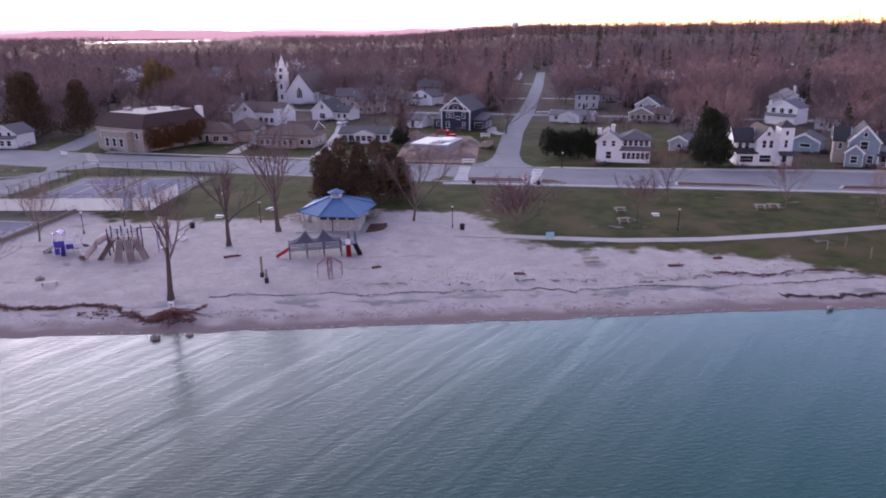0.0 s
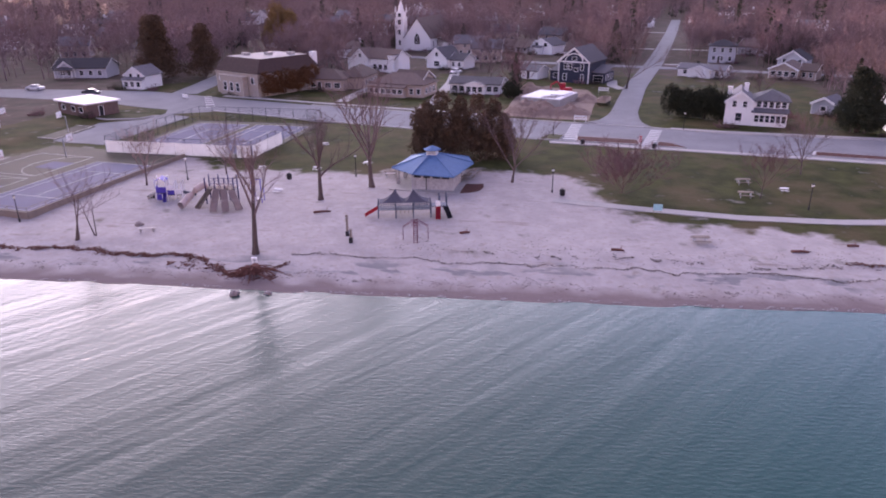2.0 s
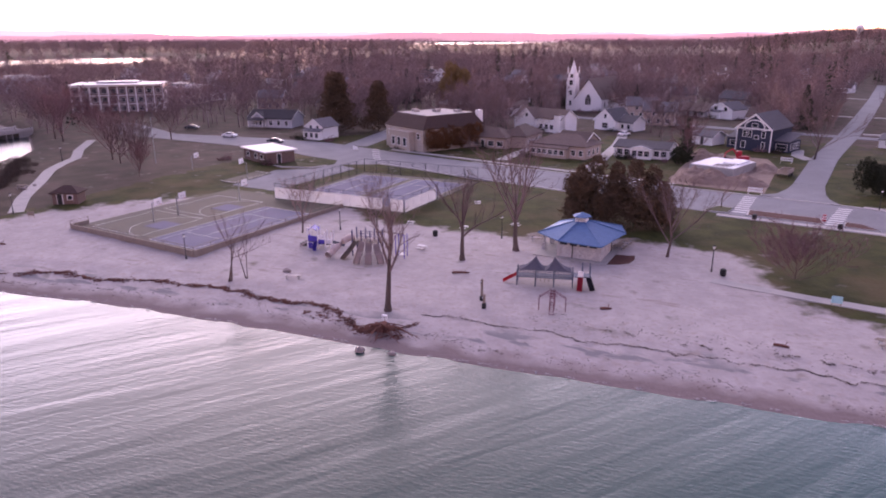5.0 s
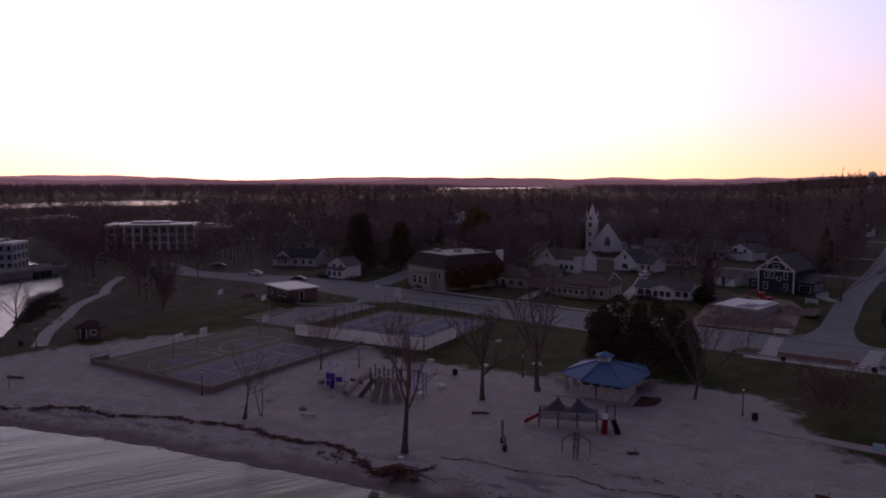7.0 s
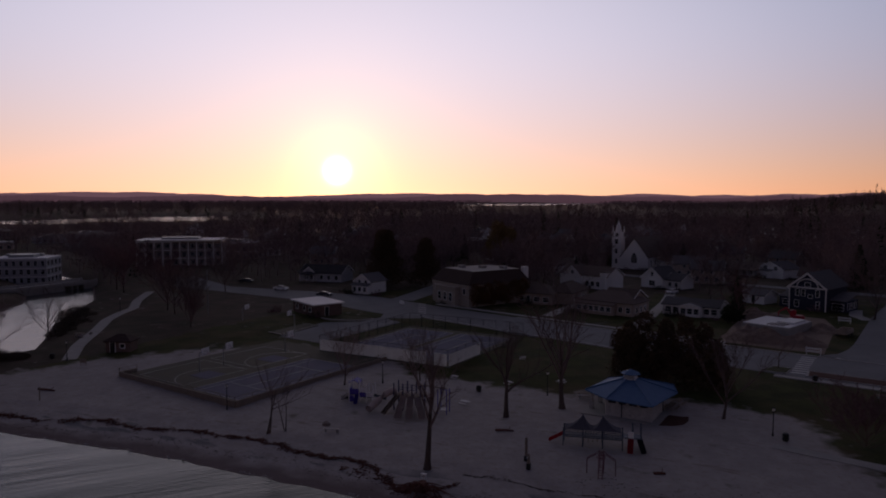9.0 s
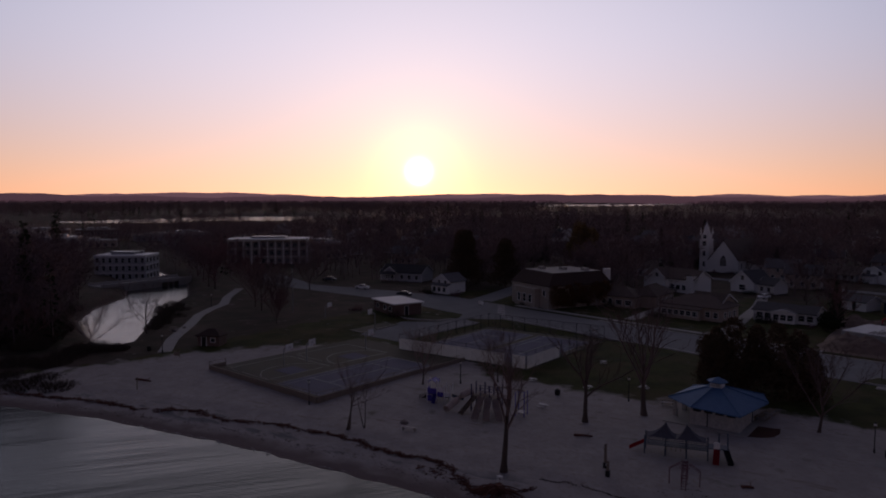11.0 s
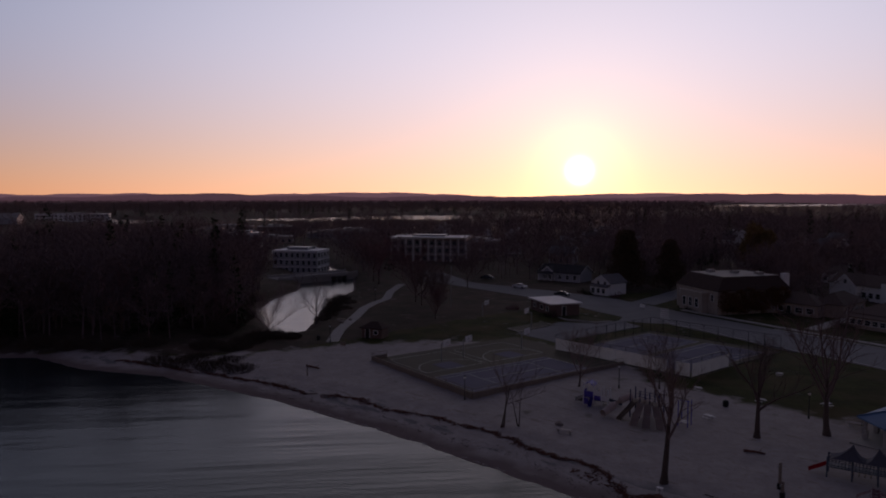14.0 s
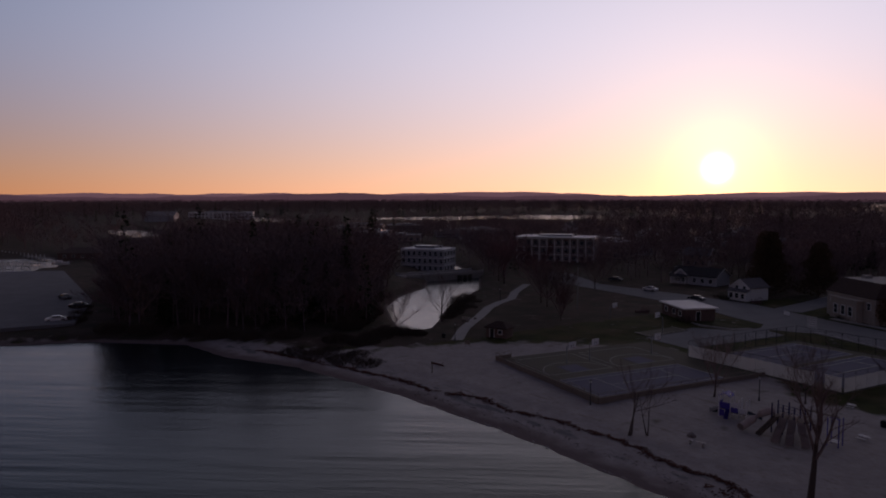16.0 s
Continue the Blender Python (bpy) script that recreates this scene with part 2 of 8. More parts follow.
def ground_material():
    """Sand, grass and woodland soil by two masks on the sheet, with ragged borders; darker wet sand along the water."""
    m = bpy.data.materials.new("ground")
    m.use_nodes = True
    t = m.node_tree
    b = t.nodes["Principled BSDF"]
    pos = t.nodes.new("ShaderNodeNewGeometry").outputs["Position"]

    def noise_of(scale, detail=5, stretch=None):
        n = t.nodes.new("ShaderNodeTexNoise")
        n.inputs["Scale"].default_value, n.inputs["Detail"].default_value = scale, detail
        if stretch:
            mp = t.nodes.new("ShaderNodeMapping")
            mp.inputs["Scale"].default_value = stretch
            t.links.new(pos, mp.inputs[0])
            t.links.new(mp.outputs[0], n.inputs[0])
        else:
            t.links.new(pos, n.inputs[0])
        return n.outputs[0]

    def ramp(src, lo, hi):
        r = t.nodes.new("ShaderNodeMapRange")
        r.inputs[1].default_value, r.inputs[2].default_value = lo, hi
        t.links.new(src, r.inputs[0])
        return r.outputs[0]

    def blend(f, a, c):
        x = t.nodes.new("ShaderNodeMix")
        x.data_type = "RGBA"
        t.links.new(f, x.inputs[0])
        for k, v in ((6, a), (7, c)):
            if isinstance(v, tuple):
                x.inputs[k].default_value = (*v, 1)
            else:
                t.links.new(v, x.inputs[k])
        return x.outputs[2]

    def math2(op, a, c):
        x = t.nodes.new("ShaderNodeMath")
        x.operation = op
        for k, v in ((0, a), (1, c)):
            if isinstance(v, (int, float)):
                x.inputs[k].default_value = v
            else:
                t.links.new(v, x.inputs[k])
        return x.outputs[0]

    fine = noise_of(2.2)
    coarse = noise_of(0.12)
    grass = blend(ramp(noise_of(0.35, 6), 0.35, 0.65), (0.052, 0.056, 0.018), (0.024, 0.030, 0.010))
    grass = blend(ramp(noise_of(0.16, 9), 0.46, 0.64), grass, (0.072, 0.057, 0.027))
    sand = blend(ramp(noise_of(0.5, 7), 0.3, 0.7), (0.385, 0.348, 0.334), (0.305, 0.275, 0.262))
    drift = noise_of(0.55, 8, (0.35, 1.5, 1.0))
    sand = blend(ramp(noise_of(1.6, 6), 0.52, 0.72), sand, (0.31, 0.262, 0.238))
    sand = blend(ramp(drift, 0.64, 0.76), sand, (0.25, 0.205, 0.18))
    soil = blend(ramp(noise_of(0.2, 6), 0.35, 0.65), (0.088, 0.062, 0.052), (0.050, 0.043, 0.030))
    at1, at2 = t.nodes.new("ShaderNodeAttribute"), t.nodes.new("ShaderNodeAttribute")
    at1.attribute_name, at2.attribute_name = "sand", "soil"
    edge = math2("MULTIPLY", math2("SUBTRACT", noise_of(0.35, 10), 0.5), 1.9)
    col = blend(ramp(math2("ADD", at2.outputs["Fac"], edge), 0.4, 0.6), grass, soil)
    col = blend(ramp(math2("ADD", at1.outputs["Fac"], edge), 0.28, 0.74), col, sand)
    sp = t.nodes.new("ShaderNodeSeparateXYZ")
    t.links.new(pos, sp.inputs[0])
    high = math2("ADD", sp.outputs[2], math2("MULTIPLY", math2("SUBTRACT", noise_of(0.3, 4), 0.5), 0.35))
    pool = math2("MULTIPLY", ramp(noise_of(0.42, 4, (0.5, 1.5, 1)), 0.52, 0.58), math2("MULTIPLY", ramp(high, 0.42, 0.52), ramp(high, 0.80, 0.66)))
    col = blend(math2("MULTIPLY", pool, ramp(at1.outputs["Fac"], 0.3, 0.7)), col, (0.19, 0.185, 0.185))
    wet = ramp(high, 0.40, 0.20)
    col = blend(wet, col, (0.19, 0.148, 0.14))
    t.links.new(col, b.inputs["Base Color"])
    b.inputs["Roughness"].default_value = 0.9
    b.inputs["Specular IOR Level"].default_value = 0.05
    bp = t.nodes.new("ShaderNodeBump")
    bp.inputs["Strength"].default_value, bp.inputs["Distance"].default_value = 0.5, 0.12
    t.links.new(math2("ADD", fine, noise_of(0.8, 4)), bp.inputs["Height"])
    t.links.new(bp.outputs[0], b.inputs["Normal"])
    return m


def water_material():
    m = bpy.data.materials.new("lake_water")
    m.use_nodes = True
    t = m.node_tree
    b = t.nodes["Principled BSDF"]
    pos = t.nodes.new("ShaderNodeNewGeometry").outputs["Position"]
    heights = []
    for scale, stretch, turn, k in ((3.0, (2.4, 0.8, 1), 6, 0.32), (6.5, (2.0, 0.9, 1), -10, 0.10), (0.45, (7.0, 0.8, 1), 54, 0.58), (0.20, (8.0, 1.0, 1), 54, 1.7)):
        mp, n = t.nodes.new("ShaderNodeMapping"), t.nodes.new("ShaderNodeTexNoise")
        mp.vector_type = "TEXTURE"
        mp.inputs["Scale"].default_value, mp.inputs["Rotation"].default_value = stretch, (0, 0, radians(turn))
        n.inputs["Scale"].default_value, n.inputs["Detail"].default_value = scale, 3
        t.links.new(pos, mp.inputs[0])
        t.links.new(mp.outputs[0], n.inputs[0])
        ml = t.nodes.new("ShaderNodeMath")
        ml.operation, ml.inputs[1].default_value = "MULTIPLY", k
        t.links.new(n.outputs[0], ml.inputs[0])
        heights.append(ml.outputs[0])
    while len(heights) > 1:
        ad = t.nodes.new("ShaderNodeMath")
        t.links.new(heights.pop(), ad.inputs[0])
        t.links.new(heights.pop(), ad.inputs[1])
        heights.append(ad.outputs[0])
    bp = t.nodes.new("ShaderNodeBump")
    bp.inputs["Strength"].default_value, bp.inputs["Distance"].default_value = 0.6, 0.16
    t.links.new(heights[0], bp.inputs["Height"])
    t.links.new(bp.outputs[0], b.inputs["Normal"])
    # body colour runs from dark slate in the west to teal in the east
    sp, rm, mx = t.nodes.new("ShaderNodeSeparateXYZ"), t.nodes.new("ShaderNodeMapRange"), t.nodes.new("ShaderNodeMix")
    t.links.new(pos, sp.inputs[0])
    t.links.new(sp.outputs[0], rm.inputs[0])
    rm.inputs[1].default_value, rm.inputs[2].default_value = -95.0, 15.0
    mx.data_type = "RGBA"
    t.links.new(rm.outputs[0], mx.inputs[0])
    mx.inputs[6].default_value, mx.inputs[7].default_value = (0.010, 0.017, 0.022, 1), (0.015, 0.066, 0.058, 1)
    t.links.new(mx.outputs[2], b.inputs["Base Color"])
    b.inputs["Roughness"].default_value, b.inputs["IOR"].default_value = 0.16, 1.33
    b.inputs["Specular IOR Level"].default_value = 0.3
    return m


M["foam"] = mat("foam", (0.46, 0.46, 0.46), (0.36, 0.36, 0.36), 3.0, 0.7, 0.0)
M["ground"], M["water"] = ground_material(), water_material()


# ---- mesh helpers ----
def mesh_of(name, verts, faces, material):
    me = bpy.data.meshes.new(name)
    me.from_pydata([tuple(v) for v in verts], [], faces)
    me.materials.append(material)
    me.update()
    return me


def part(name, bm, material, parent, label="", m=None):
    """Links a bmesh (or a mesh) as one object under parent."""
    if isinstance(bm, bpy.types.Mesh):
        me = bm
    else:
        me = bpy.data.meshes.new(name)
        bm.to_mesh(me)
        bm.free()
        me.materials.append(material)
    ob = new(name, me)
    ob.parent = parent
    if m is not None:
        ob.matrix_basis = m
    if label:
        ob["label"] = label
    return ob


def thing(name, m, label, category, group="", kind=""):
    ob = new(name)
    ob.empty_display_size = 0.3
    ob.matrix_basis = m
    return tagged(ob, label, category, group, kind)


def block(bm, x0, x1, y0, y1, z0, z1, m=None, bevel=0.0):
    """A box between two corners."""
    vs = [bm.verts.new((x, y, z)) for z in (z0, z1) for y in (y0, y1) for x in (x0, x1)]
    fs = [bm.faces.new([vs[i] for i in f]) for f in ((0, 2, 3, 1), (4, 5, 7, 6), (0, 1, 5, 4), (2, 6, 7, 3), (0, 4, 6, 2), (1, 3, 7, 5))]
    if bevel:
        r = bmesh.ops.bevel(bm, geom=list({e for f in fs for e in f.edges}), offset=bevel, segments=1, affect="EDGES")
        vs = list({v for f in r["faces"] for v in f.verts} | {v for v in vs if v.is_valid})
    if m is not None:
        bmesh.ops.transform(bm, matrix=m, verts=[v for v in vs if v.is_valid])
    return vs


def plate(bm, pts, th):
    """A slab of thickness th whose upper face is the polygon pts."""
    pts = [Vector(p) for p in pts]
    n = sum(((pts[i] - pts[0]).cross(pts[i + 1] - pts[0]) for i in range(1, len(pts) - 1)), Vector()).normalized()
    if n.z < 0:
        n = -n
        pts.reverse()
    top = [bm.verts.new(p) for p in pts]
    low = [bm.verts.new(p - n * th) for p in pts]
    bm.faces.new(top)
    bm.faces.new(low[::-1])
    k = len(pts)
    for i in range(k):
        bm.faces.new((top[i], low[i], low[(i + 1) % k], top[(i + 1) % k]))


def rod(bm, a, b, r0, r1=None, n=6):
    """A tapered round bar from a to b."""
    a, b = Vector(a), Vector(b)
    r1 = r0 if r1 is None else r1
    w = (b - a).normalized()
    u = w.orthogonal().normalized()
    v = w.cross(u)
    rings = []
    for p, r in ((a, r0), (b, r1)):
        rings.append([bm.verts.new(p + (u * math.cos(2 * math.pi * i / n) + v * math.sin(2 * math.pi * i / n)) * r) for i in range(n)])
    for i in range(n):
        bm.faces.new((rings[0][i], rings[0][(i + 1) % n], rings[1][(i + 1) % n], rings[1][i]))
    bm.faces.new(rings[0][::-1])
    bm.faces.new(rings[1])


# ---- the lie of the land ----
SHORE = [(-5000, -60), (-400, -60), (-200, -30), (-166, -8), (-162, -0.7), (-157, 15), (-143.5, 30.7), (-128.4, 34.5), (-114.4, 42.8), (-90, 49.7), (-67, 53.4),
         (-53, 54.4), (-42, 55.2), (-27, 55.8), (-9, 57.2), (8, 58.5), (27, 60.3), (43, 60.8), (80, 61), (150, 66), (5000, 300)]
RIVER = [(-132, 76.5, 2.6), (-143, 83, 5), (-160, 93, 7.6), (-174, 106, 8.6), (-186, 121, 8.2), (-214, 140, 8.5), (-260, 158, 8.5), (-330, 190, 8.5)]     # x, y, half width
LAKES = [(-1010, 2800, 260, 800), (-765, 575, 130, 225), (-330, 1150, 260, 90), (-900, 260, 160, 60), (-605, 88, 75, 20), (-352, 0, 46, 26)]
SAND = [(-170, -30), (-160, 6), (-141, 38), (-121, 50), (-115, 62), (-110.6, 75), (-104, 84.3), (-98.5, 92), (-89, 102), (-86, 104), (-82, 102), (-63, 101), (-57, 95), (-40, 95), (-30, 94.5), (-26, 100), (-8, 99), (1, 99),
        (3, 89), (9, 80), (28, 78.5), (48, 69), (62, 65), (160, 69), (160, -50)]


def seg_dist(x, y, a, b):
    ax, ay, bx, by = *a, *b
    t = np.clip(((x - ax) * (bx - ax) + (y - ay) * (by - ay)) / ((bx - ax) ** 2 + (by - ay) ** 2), 0, 1)
    return np.hypot(x - ax - t * (bx - ax), y - ay - t * (by - ay)), t


def smooth(a, b, v):
    t = np.clip((v - a) / (b - a), 0, 1)
    return t * t * (3 - 2 * t)


def inside(x, y, poly):
    r = np.zeros(np.shape(x), bool)
    for (ax, ay), (bx, by) in zip(poly, poly[1:] + poly[:1]):
        hit = ((ay > y) != (by > y)) & (x < (bx - ax) * (y - ay) / (by - ay + 1e-12) + ax)
        r ^= hit
    return r


def gz(x, y):
    """The height of the ground at a place."""
    x, y = np.asarray(x, float), np.asarray(y, float)
    d = (y - np.interp(x, [p[0] for p in SHORE], [p[1] for p in SHORE])) * 0.93
    z = np.where(d < 0, np.maximum(d * 0.09, -3.0), 0.0)
    z = z + 0.25 * smooth(0, 1.2, d) + 0.55 * smooth(1, 7, d) + 0.25 * smooth(7.5, 9, d) + 0.35 * smooth(9, 30, d) + 0.3 * smooth(30, 48, d)
    r = np.hypot(x, y)
    right = smooth(-0.12, 0.12, x / np.maximum(r, 1))
    z = z + smooth(470, 900, r) * (2 + 20 * right) * (d > 0)
    for i in range(len(RIVER) - 1):
        q, t = seg_dist(x, y, RIVER[i][:2], RIVER[i + 1][:2])
        wid = RIVER[i][2] * (1 - t) + RIVER[i + 1][2] * t
        z = np.minimum(z, -0.9 + 2.4 * smooth(wid - 2, wid + 4, q) + 100 * smooth(wid + 4, wid + 14, q))
    flat = smooth(-102, -98, x) * smooth(-46, -50, x) * smooth(63, 67, y) * smooth(135, 132, y)
    z = np.where(flat > 0, z + (np.minimum(z, 1.36) - z) * flat, z)
    for lx, ly, a, b in LAKES:
        q = np.hypot((x - lx) / a, (y - ly) / b)
        z = np.minimum(z, -1 + 100 * smooth(0.9, 1.5, q))
    return z


def gh(x, y):
    return float(gz(x, y))


def stretch_axis(lo, hi, step, reach):
    """Even steps between lo and hi, growing ones out to the reach."""
    v = list(np.arange(lo, hi + step / 2, step))
    s, p = step, v[-1]
    while p < reach:
        s *= 1.13
        p += s
        v.append(p)
    s, p = step, v[0]
    while p > -reach:
        s *= 1.13
        p -= s
        v.insert(0, p)
    return np.array(v)


gx, gy = stretch_axis(-222, 75, 1.0, 4700), stretch_axis(30, 156, 1.0, 4700)
GX, GY = np.meshgrid(gx, gy)
GZ = gz(GX, GY)
beach = (GZ > 0) & (GZ < 1.6) & (GY < 110) & (np.abs(GX) < 160)
GZ = GZ + np.where(beach, 0.05 * np.sin(GX * 0.9 + 2 * np.sin(GY * 0.4)) * np.sin(GY * 0.8 + GX * 0.1), 0)
nx, ny = len(gx), len(gy)
ids = np.arange(nx * ny).reshape(ny, nx)
quads = np.stack([ids[:-1, :-1], ids[:-1, 1:], ids[1:, 1:], ids[1:, :-1]], -1).reshape(-1, 4)
me = bpy.data.meshes.new("ground")
me.from_pydata(np.stack([GX, GY, GZ], -1).reshape(-1, 3).tolist(), [], quads.tolist())
me.materials.append(M["ground"])
for key, mask in (("sand", inside(GX, GY, SAND)), ("soil", (np.hypot(GX, GY + 0) > 210) | ((GX < -112) & ~inside(GX, GY, SAND)) | ((GY > 139) & (GX > 60)))):
    a = me.attributes.new(key, "FLOAT", "POINT")
    f = mask.astype(float)
    for _ in range(9):
        f[1:-1, 1:-1] = (f[1:-1, 1:-1] * 2 + f[:-2, 1:-1] + f[2:, 1:-1] + f[1:-1, :-2] + f[1:-1, 2:]) / 6
    a.data.foreach_set("value", f.ravel())
me.polygons.foreach_set("use_smooth", [True] * len(me.polygons))
tagged(new("ground", me), "sandy beach, worn park grass and woodland soil", "ground", kind="structure")
bm = bmesh.new()
bmesh.ops.create_grid(bm, x_segments=8, y_segments=8, size=4700)
water = part("water", bm, M["water"], None, "rippled blue-green lake water")
tagged(water, category="water", kind="structure")


# ---- roads, pavements and courts ----
def sheet(name, outline, material, lift, label, category, th=0.12, level=None):
    """A flat slab that follows the ground along its outline, its top lift above it."""
    bm = bmesh.new()
    plate(bm, [(x, y, (gh(x, y) if level is None else level) + lift) for x, y in outline], th)
    bmesh.ops.triangulate(bm, faces=[f for f in bm.faces if len(f.verts) > 4])
    return tagged(part(name, bm, material, None), label, category, kind="structure")


def band(name, line, wide, material, lift, label, category, th=0.15, step=6.0):
    """A strip of the given width along a line of places, following the ground."""
    pts = []
    for (ax, ay), (bx, by) in zip(line, line[1:]):
        k = max(1, int(math.hypot(bx - ax, by - ay) / step))
        pts += [(ax + (bx - ax) * i / k, ay + (by - ay) * i / k) for i in range(k)]
    pts.append(line[-1])
    bm = bmesh.new()
    rows = []
    for i, (x, y) in enumerate(pts):
        a, b = Vector(pts[max(i - 1, 0)]), Vector(pts[min(i + 1, len(pts) - 1)])
        w = (b - a).normalized()
        n = Vector((-w.y, w.x)) * wide / 2
        zt = gh(x, y) + lift
        rows.append([bm.verts.new((x + s * n.x, y + s * n.y, z)) for s, z in ((1, zt - th), (1, zt), (-1, zt), (-1, zt - th))])
    for a, b in zip(rows, rows[1:]):
        for j in range(3):
            bm.faces.new((a[j], b[j], b[j + 1], a[j + 1]))
    bm.normal_update()
    return tagged(part(name, bm, material, None), label, category, kind="structure")


ROAD_FAR = [(-86, 156.4), (-60, 150), (-32, 144.2), (-10, 139.6), (13.8, 135.5), (26.7, 132.1), (55.5, 129.8), (83.5, 127.1), (160, 119)]
ROAD_NEAR = [(-79, 139.5), (-59, 134.2), (-40.4, 129.6), (-20, 124.5), (-4.6, 121.3), (15, 118.5), (36.6, 115.5), (72.2, 110.3), (160, 99)]
sheet("road", ROAD_FAR + ROAD_NEAR[::-1], M["asphalt"], 0.03, "grey asphalt shore road with parking bays", "road", th=0.4, level=1.7)
band("kerb", ROAD_FAR[1:], 0.4, M["kerb"], 0.14, "pale concrete kerb along the road", "kerb")
band("pavement", [(-4.6, 119.9), (15, 117.4), (36.6, 114.4), (72.2, 109.2), (160, 97.9)], 1.6, M["concrete"], 0.12, "pale concrete pavement beside the road", "pavement")
sheet("road", [(1.6, 138.8), (14.8, 134.9), (13.2, 139.5), (12.8, 143.5), (13.2, 152.5), (7.6, 152.5), (6.4, 146.5), (4.6, 141.5)], M["asphalt"], 0.05, "flared mouth of the asphalt side street", "road", level=1.75)
band("road", [(10.4, 152.4), (12.3, 166), (15.2, 187), (20, 213), (25.2, 240), (33.8, 291), (47.2, 375), (63, 481)], 5.6, M["asphalt"], 0.10, "straight asphalt side street running inland", "road", th=0.5)
for lane in ([(-33.6, 149), (-33, 160), (-34, 190), (-36.5, 214)], [(12, 184), (9.5, 190), (10, 200)], [(-54.6, 155), (-54.2, 168), (-52, 190)], [(30.5, 291), (23, 292), (16, 294)], [(37.2, 291), (46, 289), (53, 288)], [(44, 375), (36, 377)], [(28.6, 240), (38, 240), (44, 243)]):
    band("driveway", lane, 2.8, M["concrete"], 0.10, "narrow pale driveway between the yards", "driveway", th=0.4, step=3)
sheet("road", [(-79, 139.5), (-86, 156.4), (-97, 160), (-108, 163), (-130, 163), (-160, 160), (-195, 176), (-198, 163), (-175, 152), (-132, 148.5), (-112, 147), (-100, 142), (-90, 139.5), (-88, 135)],
      M["asphalt"], 0.05, "asphalt street junction and street inland", "road")
sheet("road", [(-79, 139.5), (-88, 135), (-90, 129.5), (-97, 125), (-95, 108), (-84, 107), (-81.5, 133)], M["asphalt"], 0.04, "asphalt drive beside the courts", "road")
band("road", [(-98, 160.5), (-100, 176), (-104, 200), (-112, 250)], 7.0, M["asphalt"], 0.045, "asphalt street past the stone building", "road")
sheet("road", [(-173, -4), (-171, 13), (-206, 20), (-296, 19), (-312, -16), (-190, -22)], M["asphalt"], 0.06, "pale asphalt car park behind the woods", "road", th=1.2, level=1.75)
band("road", [(-101, 262), (-40, 246), (22, 232), (60, 223), (130, 204)], 5.5, M["asphalt"], 0.08, "asphalt back street parallel to the shore", "road")
band("footpath", [(-3, 86.4), (8, 84.5), (20, 83), (32, 83.2), (45, 85.2), (60, 88.5), (90, 92), (130, 95)], 1.9, M["concrete"], 0.06, "pale concrete footpath across the park grass", "path", step=2)
band("footpath", [(-113, 75), (-121, 82), (-132, 94), (-141, 103), (-146, 110), (-150, 117), (-159.6, 125.7), (-172, 140)], 2.4, M["concrete"], 0.06, "pale winding footpath beside the river", "path", step=2)


# ---- buildings ----
def cached(store, key, make):
    if key not in store:
        store[key] = make()
    return store[key]


WINDOWS = {}


def window_meshes(w, h, sash=True):
    """The frame and the pane of a window w by h, centred on its sill's middle, facing -y."""
    def make():
        bm = bmesh.new()
        t = 0.11
        block(bm, -w / 2 - t, -w / 2, -0.07, 0.02, -t, h + t)
        block(bm, w / 2, w / 2 + t, -0.07, 0.02, -t, h + t)
        block(bm, -w / 2, w / 2, -0.07, 0.02, h, h + t)
        block(bm, -w / 2, w / 2, -0.10, 0.02, -t, 0)
        if sash:
            block(bm, -w / 2, w / 2, -0.05, 0.01, h / 2 - 0.03, h / 2 + 0.03)
        f = bpy.data.meshes.new("window_frame")
        bm.to_mesh(f)
        bm.free()
        f.materials.append(M["white_paint"])
        bm = bmesh.new()
        block(bm, -w / 2, w / 2, -0.03, 0.01, 0, h)
        p = bpy.data.meshes.new("pane")
        bm.to_mesh(p)
        bm.free()
        p.materials.append(M["glass"])
        return f, p
    return cached(WINDOWS, (round(w, 2), round(h, 2), sash), make)


def add_window(parent, m, w, h, sash=True):
    f, p = window_meshes(w, h, sash)
    win = part("window", f, None, parent, "", m)
    part("pane", p, None, win)
    return win


def add_door(parent, m, w=0.95, h=2.05, material=None):
    bm = bmesh.new()
    block(bm, -w / 2, w / 2, -0.05, 0.02, 0, h)
    d = part("door", bm, material or M["dark_metal"], parent, "", m)
    bm = bmesh.new()
    for a, b, c, e in ((-w / 2 - 0.1, -w / 2, 0, h + 0.1), (w / 2, w / 2 + 0.1, 0, h + 0.1), (-w / 2, w / 2, h, h + 0.1)):
        block(bm, a, b, -0.08, 0.02, c, e)
    part("door_frame", bm, M["white_paint"], d)
    return d


def body(bm, x0, x1, y0, y1, z0, z1):
    block(bm, x0, x1, y0, y1, z0, z1)


